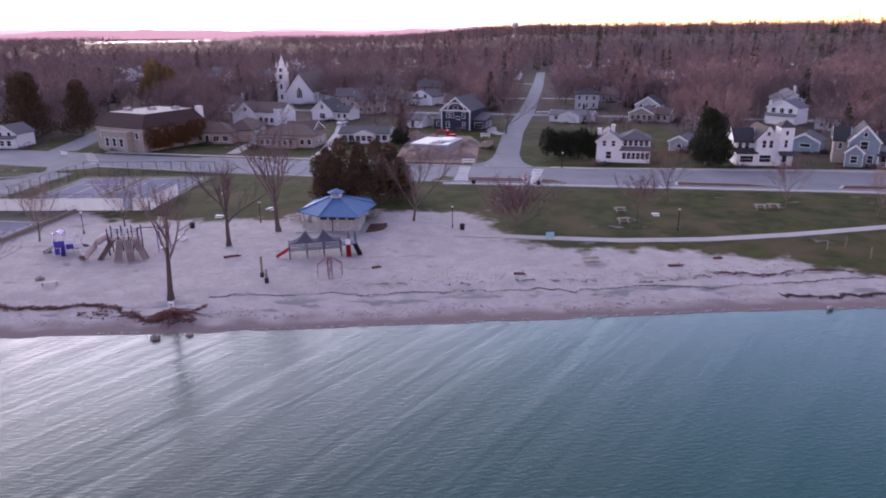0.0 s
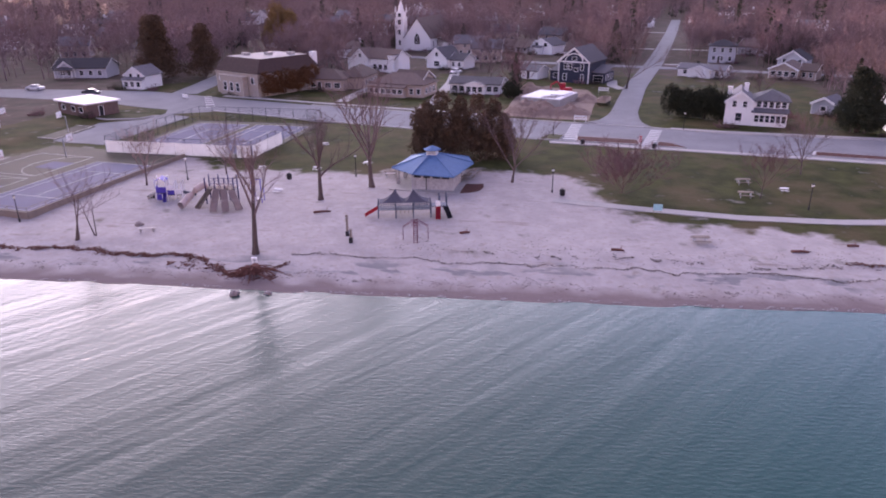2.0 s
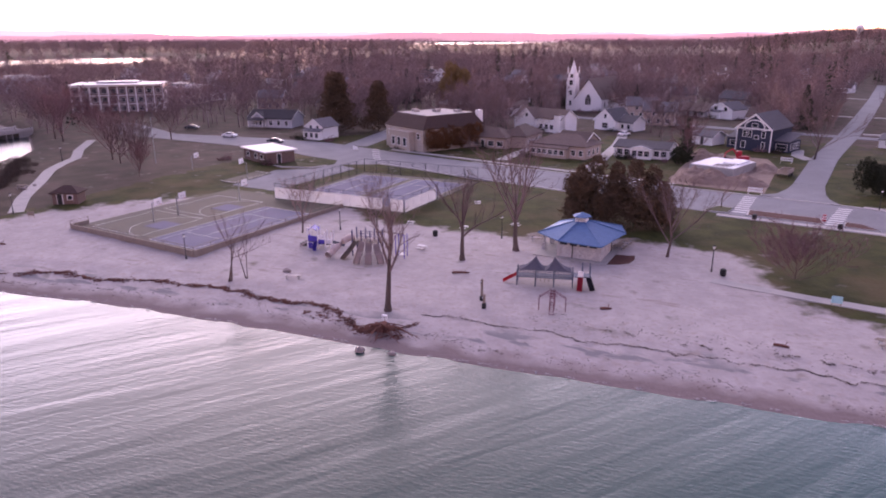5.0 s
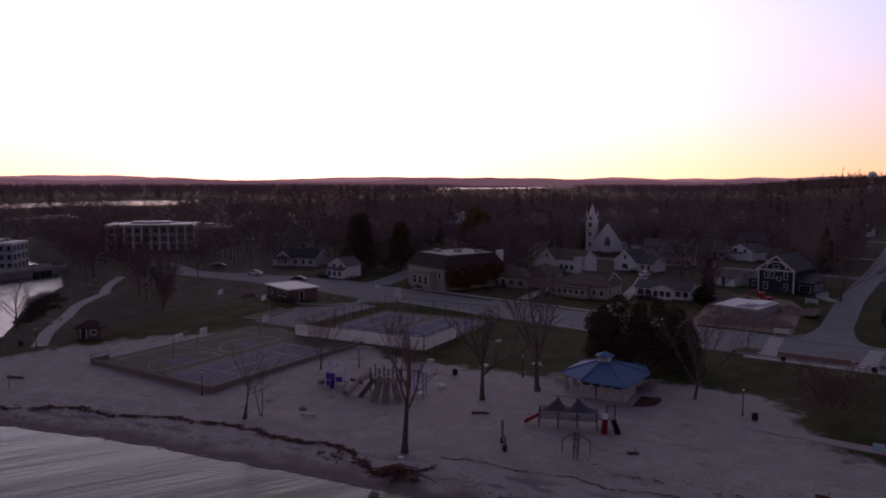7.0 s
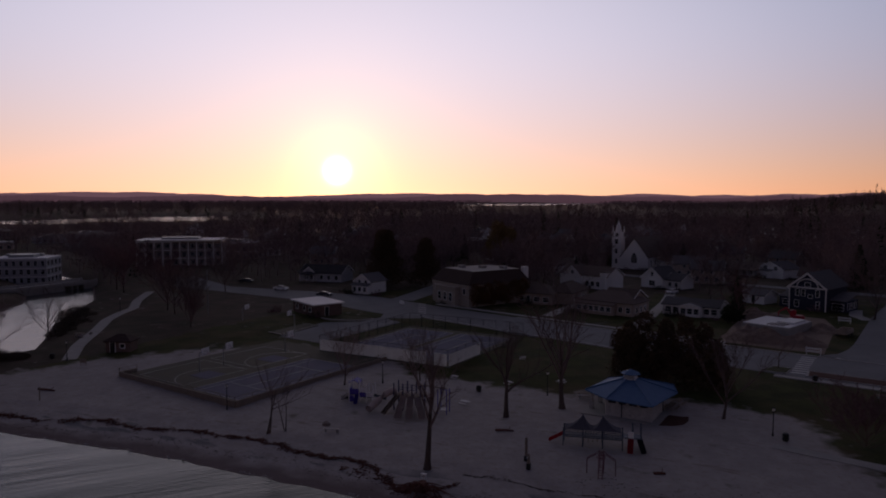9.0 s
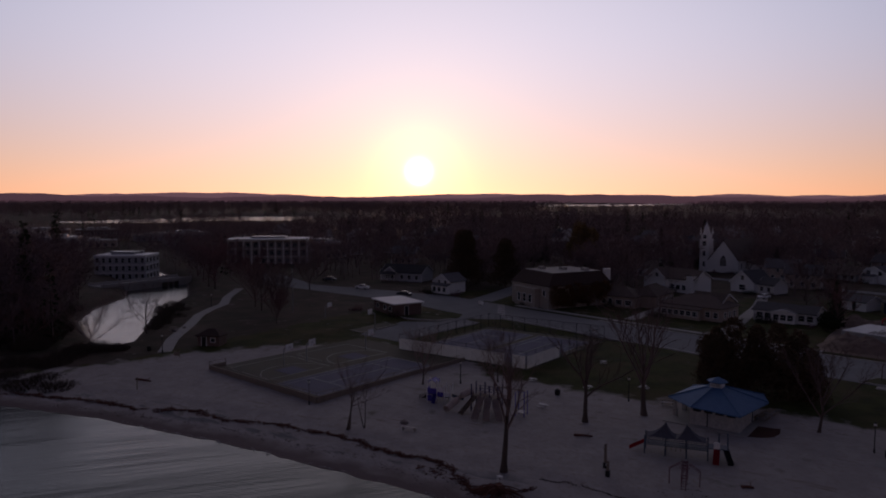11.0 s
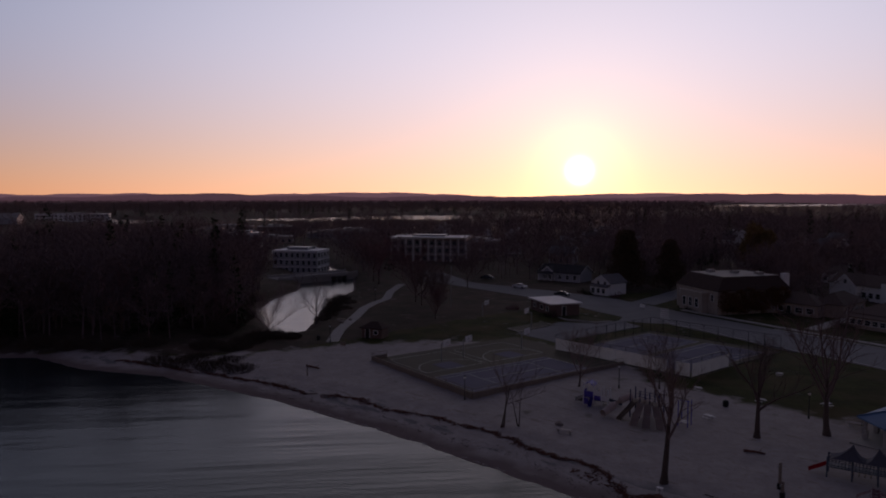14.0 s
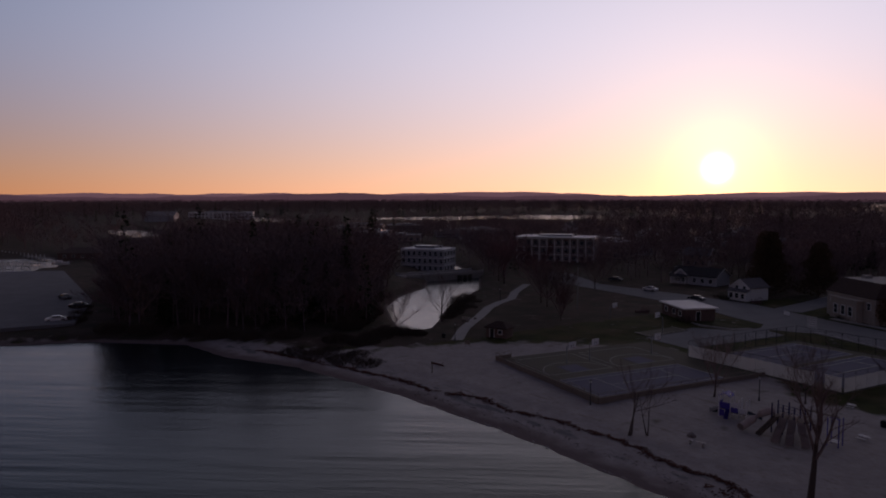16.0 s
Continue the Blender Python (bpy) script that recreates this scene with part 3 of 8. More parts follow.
def gable_roof(walls, roof, x0, x1, y0, y1, ze, zr, along="x", over=0.45, th=0.2):
    """Two pitched slabs and the walls' gable ends; along: the way the ridge runs."""
    if along == "x":
        ym = (y0 + y1) / 2
        k = (zr - ze) / ((y1 - y0) / 2)
        for ya in (y0, y1):
            s = -1 if ya == y0 else 1
            plate(roof, [(x0 - over, ya + s * over, ze - k * over + th), (x1 + over, ya + s * over, ze - k * over + th), (x1 + over, ym, zr + th), (x0 - over, ym, zr + th)], th)
        ends = [[(x, y0, ze), (x, y1, ze), (x, ym, zr)] for x in (x0, x1)]
    else:
        xm = (x0 + x1) / 2
        k = (zr - ze) / ((x1 - x0) / 2)
        for xa in (x0, x1):
            s = -1 if xa == x0 else 1
            plate(roof, [(xa + s * over, y0 - over, ze - k * over + th), (xa + s * over, y1 + over, ze - k * over + th), (xm, y1 + over, zr + th), (xm, y0 - over, zr + th)], th)
        ends = [[(x0, y, ze), (x1, y, ze), (xm, y, zr)] for y in (y0, y1)]
    vs = [[walls.verts.new(p) for p in e] for e in ends]
    walls.faces.new(vs[0])
    walls.faces.new(vs[1][::-1])
    for i in range(3):
        walls.faces.new((vs[0][i], vs[1][i], vs[1][(i + 1) % 3], vs[0][(i + 1) % 3]))


def hip_roof(roof, x0, x1, y0, y1, ze, zr, over=0.5, th=0.18):
    x0, x1, y0, y1 = x0 - over, x1 + over, y0 - over, y1 + over
    q = min(x1 - x0, y1 - y0) / 2
    if x1 - x0 >= y1 - y0:
        a, b = ((x0 + q, (y0 + y1) / 2, zr), (x1 - q, (y0 + y1) / 2, zr))
        faces = [[(x0, y0, ze), (x1, y0, ze), b, a], [(x0, y1, ze), (x1, y1, ze), b, a], [(x0, y0, ze), (x0, y1, ze), a], [(x1, y0, ze), (x1, y1, ze), b]]
    else:
        a, b = (((x0 + x1) / 2, y0 + q, zr), ((x0 + x1) / 2, y1 - q, zr))
        faces = [[(x0, y0, ze), (x0, y1, ze), b, a], [(x1, y0, ze), (x1, y1, ze), b, a], [(x0, y0, ze), (x1, y0, ze), a], [(x0, y1, ze), (x1, y1, ze), b]]
    for f in faces:
        pts = []
        for p in f:
            if not pts or Vector(p) != Vector(pts[-1]):
                pts.append(p)
        plate(roof, [(x, y, z + th) for x, y, z in pts], th)


FACE = {"f": (0, lambda u, b: (u, b[2])), "b": (180, lambda u, b: (u, b[3])), "l": (270, lambda u, b: (b[0], u)), "r": (90, lambda u, b: (b[1], u))}


def house(x, y, turn, blocks, label, category="house", wall="white_siding", roof="grey_shingle", windows=(), doors=(), chimneys=(), trims=True, name="house", porch=None, stairs=None):
    """A house whose front's middle stands at (x, y), turned by so many degrees. blocks: (x0, x1, y0, y1, eave, kind, ridge) in its own metres, kind gable_x, gable_y, hip, shed or flat.
    windows: (block, face, along, sill, width, height). porch: (x0, x1, y0, y1, height)."""
    root = thing(name, Matrix.Translation((x, y, gh(x, y) - 0.1)) @ pose(0, 0, 0, 0, 0, turn), label, category)
    for b in blocks:
        x0, x1, y0, y1, ze, kind, zr = b[:7]
        wm, rm = (b[7] if len(b) > 7 else wall), (b[8] if len(b) > 8 else roof)
        bw, br = bmesh.new(), bmesh.new()
        block(bw, x0, x1, y0, y1, -0.3, ze)
        if kind == "hip":
            hip_roof(br, x0, x1, y0, y1, ze, zr)
        elif kind == "gable_x":
            gable_roof(bw, br, x0, x1, y0, y1, ze, zr, "x")
        elif kind == "gable_y":
            gable_roof(bw, br, x0, x1, y0, y1, ze, zr, "y")
        elif kind == "shed":
            plate(br, [(x0 - 0.3, y0 - 0.4, ze + 0.15), (x1 + 0.3, y0 - 0.4, ze + 0.15), (x1 + 0.3, y1, zr + 0.15), (x0 - 0.3, y1, zr + 0.15)], 0.15)
        elif kind == "pyramid":
            mx, my, o = (x0 + x1) / 2, (y0 + y1) / 2, 0.35
            c = [(x0 - o, y0 - o, ze), (x1 + o, y0 - o, ze), (x1 + o, y1 + o, ze), (x0 - o, y1 + o, ze)]
            for i in range(4):
                plate(br, [c[i], c[(i + 1) % 4], (mx, my, zr)], 0.1)
        else:
            block(br, x0 - 0.15, x1 + 0.15, y0 - 0.15, y1 + 0.15, ze, ze + 0.25)
            block(br, x0 + 0.2, x1 - 0.2, y0 + 0.2, y1 - 0.2, ze + 0.254, zr)
        w_ob = part("wall", bw, M[wm], root)
        part("roof", br, M[rm], root)
        if trims and kind in ("gable_x", "gable_y"):
            # white boards along the gable's edges and corner boards
            if kind == "gable_y":
                xm = (x0 + x1) / 2
                k = (zr - ze) / ((x1 - x0) / 2)
                for s, xa in ((-1, x0), (1, x1)):
                    bt = bmesh.new()
                    plate(bt, [(xa + s * 0.45, y0 - 0.47, ze - k * 0.45 + 0.23), (xa + s * 0.45, y0 - 0.42, ze - k * 0.45 + 0.23), (xm, y0 - 0.42, zr + 0.23), (xm, y0 - 0.47, zr + 0.23)], 0.42)
                    part("trim", bt, M["white_paint"], root)
            else:
                ym = (y0 + y1) / 2
                k = (zr - ze) / ((y1 - y0) / 2)
                for xa in (x0 - 0.47, x1 + 0.42):
                    for s, ya in ((-1, y0), (1, y1)):
                        bt = bmesh.new()
                        plate(bt, [(xa, ya + s * 0.45, ze - k * 0.45 + 0.23), (xa + 0.05, ya + s * 0.45, ze - k * 0.45 + 0.23), (xa + 0.05, ym, zr + 0.23), (xa, ym, zr + 0.23)], 0.26)
                        part("trim", bt, M["white_paint"], root)
            for xa in (x0, x1):
                bt = bmesh.new()
                block(bt, xa - 0.07, xa + 0.07, y0 - 0.03, y0 + 0.05, 0, ze)
                part("trim", bt, M["white_paint"], root)
    for bi, face, u, sill, w, h in windows:
        turn_f, at = FACE[face]
        px, py = at(u, blocks[bi])
        add_window(root, pose(px, py, sill, 0, 0, turn_f), w, h, h > 0.9)
    for bi, face, u, *rest in doors:
        turn_f, at = FACE[face]
        px, py = at(u, blocks[bi])
        add_door(root, pose(px, py, rest[0] if rest else 0.2, 0, 0, turn_f))
    for cx, cy, z0, z1 in chimneys:
        bm = bmesh.new()
        block(bm, cx - 0.4, cx + 0.4, cy - 0.35, cy + 0.35, z0, z1)
        block(bm, cx - 0.48, cx + 0.48, cy - 0.43, cy + 0.43, z1 + 0.002, z1 + 0.15)
        part("chimney", bm, M["white_paint"] if wall == "white_siding" else M["brick"], root)
    if porch:
        x0, x1, y0, y1, h = porch
        bm = bmesh.new()
        block(bm, x0, x1, y0, y1, -0.2, 0.35)
        part("porch_floor", bm, M["timber"], root)
        bm = bmesh.new()
        plate(bm, [(x0 - 0.25, y0 - 0.3, h), (x1 + 0.25, y0 - 0.3, h), (x1 + 0.25, y1, h + 0.6), (x0 - 0.25, y1, h + 0.6)], 0.15)
        part("porch_roof", bm, M[roof], root)
        n = max(2, round((x1 - x0) / 2.2) + 1)
        for i in range(n):
            bm = bmesh.new()
            px = x0 + 0.15 + (x1 - x0 - 0.3) * i / (n - 1)
            block(bm, px - 0.09, px + 0.09, y0 + 0.05, y0 + 0.23, 0.352, h - 0.1)
            part("porch_post", bm, M["white_paint"], root)
        bm = bmesh.new()
        block(bm, x0 + 0.26, x1 - 0.26, y0 + 0.1, y0 + 0.16, 1.15, 1.22)
        for i in range(int((x1 - x0) / 0.3)):
            px = x0 + 0.3 + i * 0.3
            if px < x1 - 0.3:
                block(bm, px - 0.02, px + 0.02, y0 + 0.11, y0 + 0.15, 0.352, 1.148)
        part("railing", bm, M["white_paint"], root)
    return root


def at_front(lx, ly, rx, ry):
    return (lx + rx) / 2, (ly + ry) / 2, math.degrees(math.atan2(ry - ly, rx - lx))


def row(bi, face, a, b, n, sill, w, h):
    return [(bi, face, a + (b - a) * (i + 0.5) / n, sill, w, h) for i in range(n)]


# white two-storey house with a gabled end, a sun porch and two chimneys, across the road
house(*at_front(28.9, 141.6, 39.9, 139.4), [(-5.6, -0.6, 0, 9, 4.6, "gable_y", 6.5), (-0.6, 5.6, 1.2, 8.4, 4.7, "hip", 6.5), (-0.6, 5.6, -0.2, 1.2, 2.7, "shed", 3.3)],
      "white clapboard two-storey house with grey roof and glazed sun porch", windows=[(0, "f", -3.1, 0.9, 1.1, 1.5), (0, "f", -4.1, 3.6, 0.7, 1.1), (0, "f", -2.2, 3.6, 0.7, 1.1)] + row(1, "f", -0.2, 5.4, 5, 3.6, 0.8, 1.05)
      + row(2, "f", -0.3, 5.5, 6, 0.95, 0.75, 1.3) + row(0, "l", 1, 8, 3, 1.0, 0.8, 1.3), chimneys=[(-5.2, 3, 4, 6.9), (-2.2, 5.5, 5.8, 7.4)])
# white house with a square tower
house(*at_front(57.2, 136.0, 67.9, 134.6), [(-1.6, 2.6, 0.2, 9.5, 5.6, "gable_y", 8.0), (2.6, 5.3, -0.4, 3.0, 8.3, "pyramid", 9.6), (-5.4, -1.6, 2.2, 8.5, 4.9, "gable_x", 7.2), (-5.4, -1.6, -0.2, 2.2, 2.6, "shed", 3.4)],
      "tall white clapboard house with a square tower and porches", roof="dark_shingle",
      windows=[(0, "f", 0.3, 0.9, 2.2, 1.4), (0, "f", -0.2, 3.9, 0.7, 1.5), (0, "f", 1.2, 3.9, 0.7, 1.5), (0, "f", 0.5, 6.4, 0.5, 0.7), (1, "f", 3.9, 4.1, 0.6, 1.5), (1, "f", 3.9, 6.6, 0.5, 0.9), (2, "f", -4.4, 3.5, 0.8, 1.0), (2, "f", -3.0, 3.5, 0.8, 1.0),
               (3, "f", -3.5, 0.9, 2.6, 1.3)] + row(1, "r", -0.2, 2.8, 2, 5.6, 0.6, 1.2), doors=[(1, "f", 3.9, 0.3)], porch=(2.8, 5.2, -1.7, -0.4, 2.7))
# pale blue gabled house
house(*at_front(78.6, 136.0, 86.0, 132.4), [(-2.6, 3.0, 0, 9, 5.4, "gable_y", 8.4), (-5.2, -2.6, 2.5, 8.5, 5.0, "gable_x", 7.4, "tan_siding"), (-3.0, 0.2, -1.3, 0, 3.2, "gable_y", 4.6), (3.0, 6.2, 1.5, 7.5, 4.8, "gable_x", 6.8)],
      "pale blue clapboard house with steep gables and white trim", wall="pale_blue_siding", roof="dark_shingle",
      windows=[(0, "f", 1.6, 0.9, 1.0, 1.5), (0, "f", 0.2, 3.6, 1.3, 1.6), (0, "f", 0.2, 6.2, 0.6, 0.9), (2, "f", -1.4, 0.9, 1.2, 1.4), (1, "f", -4.0, 3.2, 0.7, 1.2), (3, "f", 4.8, 3.0, 1.1, 1.3)], doors=[(3, "f", 4.2)], porch=(2.9, 6.2, -0.4, 1.5, 2.6))
house(*at_front(49.4, 155.3, 52.5, 153), [(-2.3, 2.3, 0, 6, 2.5, "gable_y", 3.7)], "small weathered grey garage with gabled roof", "garage", wall="grey_siding", name="garage", windows=[(0, "f", 0, 1.0, 1.0, 0.9)])
house(*at_front(77.5, 154.1, 81.6, 150.9), [(-3.2, 3.2, 0, 7, 2.6, "gable_y", 4.2)], "slate blue garage with white trim", "garage", wall="pale_blue_siding", roof="grey_shingle", name="garage", windows=[(0, "f", 0.2, 1.3, 2.2, 0.7)])
house(*at_front(43.5, 247.6, 51.5, 245.9), [(-4.2, 4.2, 0, 8, 5.4, "hip", 7.2)], "grey-blue two-storey house with hipped roof", wall="grey_siding", roof="dark_shingle",
      windows=row(0, "f", -3.8, 3.8, 3, 0.9, 0.9, 1.4) + row(0, "f", -3.8, 3.8, 3, 3.6, 0.9, 1.4), doors=[(0, "f", -0.8)], chimneys=[(-3.4, 3, 5.5, 8.2)])
house(*at_front(29.3, 212, 40.4, 207), [(-6.5, 6.5, 1, 8, 2.3, "gable_x", 3.4), (-3, 3, -0.5, 5, 2.3, "gable_y", 3.3)], "low white gabled bungalow with pale roof", roof="grey_shingle", windows=row(0, "f", -6, 6, 4, 0.9, 1.0, 1.0))
house(*at_front(54.2, 211.6, 60.3, 208.0), [(-3.8, 3.8, 0, 8, 2.8, "gable_y", 4.6), (3.8, 8.0, 2, 8, 2.6, "gable_x", 4.2)], "off-white gabled bungalow with a glazed front", wall="tan_siding", roof="brown_shingle", windows=row(0, "f", -3.5, 3.5, 4, 0.9, 1.2, 1.3) + row(1, "f", 4, 7.6, 2, 0.9, 0.9, 1.2))
house(62.5, 222, -28, [(-3.8, 3.8, 0, 8, 4.2, "gable_y", 6.6)], "grey gabled house with white trim", wall="grey_siding", roof="dark_shingle", windows=row(0, "f", -3.2, 3.2, 3, 3.1, 0.9, 1.1))
house(*at_front(94.7, 206.4, 100.5, 199.7), [(-4.4, 4.4, 0, 8, 5.0, "gable_y", 7.0), (-4.4, 4.4, -1.2, 0, 2.5, "shed", 3.1)], "white two-storey house with a wide gable", windows=row(0, "f", -3.8, 3.8, 3, 3.4, 1.2, 1.3))
house(*at_front(101.5, 190, 106.5, 184), [(-4.2, 4.2, 0, 8, 3.6, "hip", 5.4)], "grey house with hipped roof", wall="grey_siding", roof="brown_shingle", windows=row(0, "f", -3.6, 3.6, 3, 1.0, 1.0, 1.2))
# navy house with broad white trim
navy = house(*at_front(-5.1, 196.0, 3.5, 192.6), [(-4.4, 4.4, 0, 13, 5.8, "gable_y", 9.3), (-7.6, -4.4, 2, 9, 2.7, "shed", 4.0), (4.4, 8.0, 2.5, 10, 2.8, "shed", 4.2)],
      "dark navy clapboard house with white trim and arched gable", wall="navy_siding", roof="grey_shingle",
      windows=[(0, "f", -2.4, 3.6, 0.8, 1.6), (0, "f", -1.0, 3.6, 0.8, 1.6), (0, "f", 0.7, 3.2, 1.0, 0.8), (0, "f", 2.4, 3.6, 0.8, 1.6), (0, "f", -2.5, 0.8, 1.0, 1.6), (0, "f", 2.5, 0.8, 0.7, 1.6), (0, "f", 0, 6.15, 1.3, 0.8), (1, "f", -6.0, 0.9, 1.4, 1.2), (2, "f", 6.2, 0.6, 2.6, 1.5)]
      + row(2, "r", 3, 9.5, 3, 0.8, 1.2, 1.4))
bm = bmesh.new()
arc = [Vector((2.5 * math.cos(math.pi * k / 14), -0.1, 5.95 + 1.9 * math.sin(math.pi * k / 14))) for k in range(15)]
for p, q in zip(arc, arc[1:]):
    rod(bm, p, q, 0.16, 0.16, 6)
part("gable_arch", bm, M["white_paint"], navy, "white arched trim in the gable")
bm = bmesh.new()
block(bm, -4.5, 4.5, -0.18, -0.02, 5.5, 5.85)
part("frieze_board", bm, M["white_paint"], navy)
for k in (-4.4, 4.2):
    bm = bmesh.new()
    block(bm, k, k + 0.22, -0.14, -0.02, 0, 5.5)
    part("corner_board", bm, M["white_paint"], navy)
house(*at_front(-15.8, 201.7, -11.1, 199.2), [(-3, 3, 0, 6, 2.4, "gable_x", 3.6)], "small white garage with grey roof", "garage", wall="white_siding", name="garage", doors=[(0, "f", 0)])
house(*at_front(-31.2, 172.2, -18.8, 171.0), [(-6.4, 6.4, 0, 8, 2.5, "gable_x", 3.7), (-2.2, 2.6, -1.4, 0, 2.4, "gable_y", 3.1)], "low white ranch house with grey shingle roof", windows=row(0, "f", -6, -2.5, 2, 0.8, 1.3, 1.2) + row(0, "f", 2.8, 6.2, 2, 0.8, 1.2, 1.2) + row(1, "f", -2, 2.4, 3, 0.8, 1.1, 1.2))
house(*at_front(-51.2, 166.5, -36.1, 163.3), [(-7.2, 7.2, 0, 9, 3.0, "hip", 5.2), (-2, 5.5, 3, 11, 3.6, "gable_x", 5.6), (-7.0, 3, -1.6, 0, 2.4, "shed", 3.0)], "tan single-storey house with a long enclosed porch", wall="tan_siding", roof="brown_shingle",
      windows=row(2, "f", -6.6, 2.6, 6, 1.0, 1.1, 1.0) + row(0, "f", 3.2, 7, 2, 0.9, 1.0, 1.2) + row(0, "r", 1, 8, 3, 0.9, 1.0, 1.2))
house(*at_front(-72.8, 172.2, -57.3, 171.2), [(-8, 6, 0, 9, 2.8, "hip", 4.9), (3, 10, 3.5, 16, 3.0, "hip", 5.4)], "tan ranch house with brown hipped roofs", wall="tan_siding", roof="brown_shingle",
      windows=row(0, "f", -7.5, -1.5, 3, 0.9, 1.2, 1.1) + row(0, "f", 0.5, 5.5, 2, 0.8, 1.6, 1.2) + row(1, "r", 5, 15, 4, 0.9, 1.2, 1.2), doors=[(0, "f", -0.6)])
house(*at_front(-47.5, 222.0, -36.7, 217.4), [(-5.5, 2, 0, 9, 3.2, "gable_y", 6.4), (2, 7, 2, 9, 2.8, "gable_x", 4.6)], "white gabled cottage with a bay window", windows=[(0, "f", -1.7, 0.8, 2.0, 1.5), (0, "f", -1.7, 3.8, 0.9, 1.2)] + row(1, "f", 2.2, 6.6, 2, 0.9, 0.9, 1.2))
house(*at_front(-70.8, 213.5, -54.1, 207.0), [(-9, 9, 0, 8, 4.2, "gable_x", 6.6), (-6, 0, -1.5, 4, 4.2, "gable_y", 6.8), (7, 9, -1, 2, 5.4, "flat", 5.7)], "long white building with brown gabled roof", roof="brown_shingle", windows=row(0, "f", 0.5, 6.5, 3, 1.0, 1.2, 1.3) + [(1, "f", -3, 4.4, 0.9, 1.0)])
house(*at_front(-113.3, 343, -102.3, 337), [(-6, 6, 0, 11, 5, "gable_y", 9.2)], "tall white gabled house", windows=row(0, "f", -5, 5, 3, 1, 1.2, 1.5) + row(0, "f", -4, 4, 2, 4.2, 1.2, 1.5))
house(*at_front(-106.0, 355.4, -90.4, 347.5), [(-4, 9, 0, 12, 5.5, "gable_x", 9.0), (-2, 4, -2, 6, 5.5, "gable_y", 9.2)], "large white house with cross gables", windows=row(0, "f", 4.5, 8.5, 2, 1, 1.2, 1.5) + row(1, "f", -1.5, 3.5, 2, 3.6, 1.2, 1.5))
house(*at_front(-27.5, 271.2, -17.5, 267.2), [(-6, 6, 0, 8, 2.8, "gable_x", 4.8)], "low grey house with a porch", wall="grey_siding", roof="brown_shingle", windows=row(0, "f", -5.5, 5.5, 4, 0.9, 1.2, 1.2), porch=(-5.5, 5.5, -2, 0, 2.5))
house(*at_front(-17.0, 270, -8.6, 264.5), [(-4.8, 4.8, 0, 9, 3.4, "gable_y", 5.6), (-4.8, 1, -1.4, 0, 2.5, "shed", 3)], "white two-storey gabled house", windows=row(0, "f", -4, 4, 2, 2.9, 1.3, 1.3))
house(*at_front(-118.2, 167.6, -112.2, 167.0), [(-3, 3, 0, 7, 3.6, "gable_y", 5.6), (-3, 3, -1.4, 0, 2.4, "shed", 3)], "small white gabled house with a front porch", windows=row(0, "f", -2.4, 2.4, 2, 3.0, 0.8, 0.9) + row(1, "f", -2.8, 2.8, 3, 0.8, 1.0, 1.2))
house(*at_front(-150.6, 182.2, -135.9, 185), [(-7.5, 7.5, 0, 9, 3.0, "gable_x", 5.2), (-6.5, -1.5, -0.3, 3, 2.8, "gable_y", 4.8)], "grey porch house with dark roof and white gable trim", wall="grey_siding", roof="dark_shingle", windows=row(0, "f", -1, 7, 3, 0.9, 1.1, 1.3) + row(1, "f", -6, -2, 2, 0.8, 1.2, 1.3), porch=(-6.6, -1.4, -2.4, -0.3, 2.7))


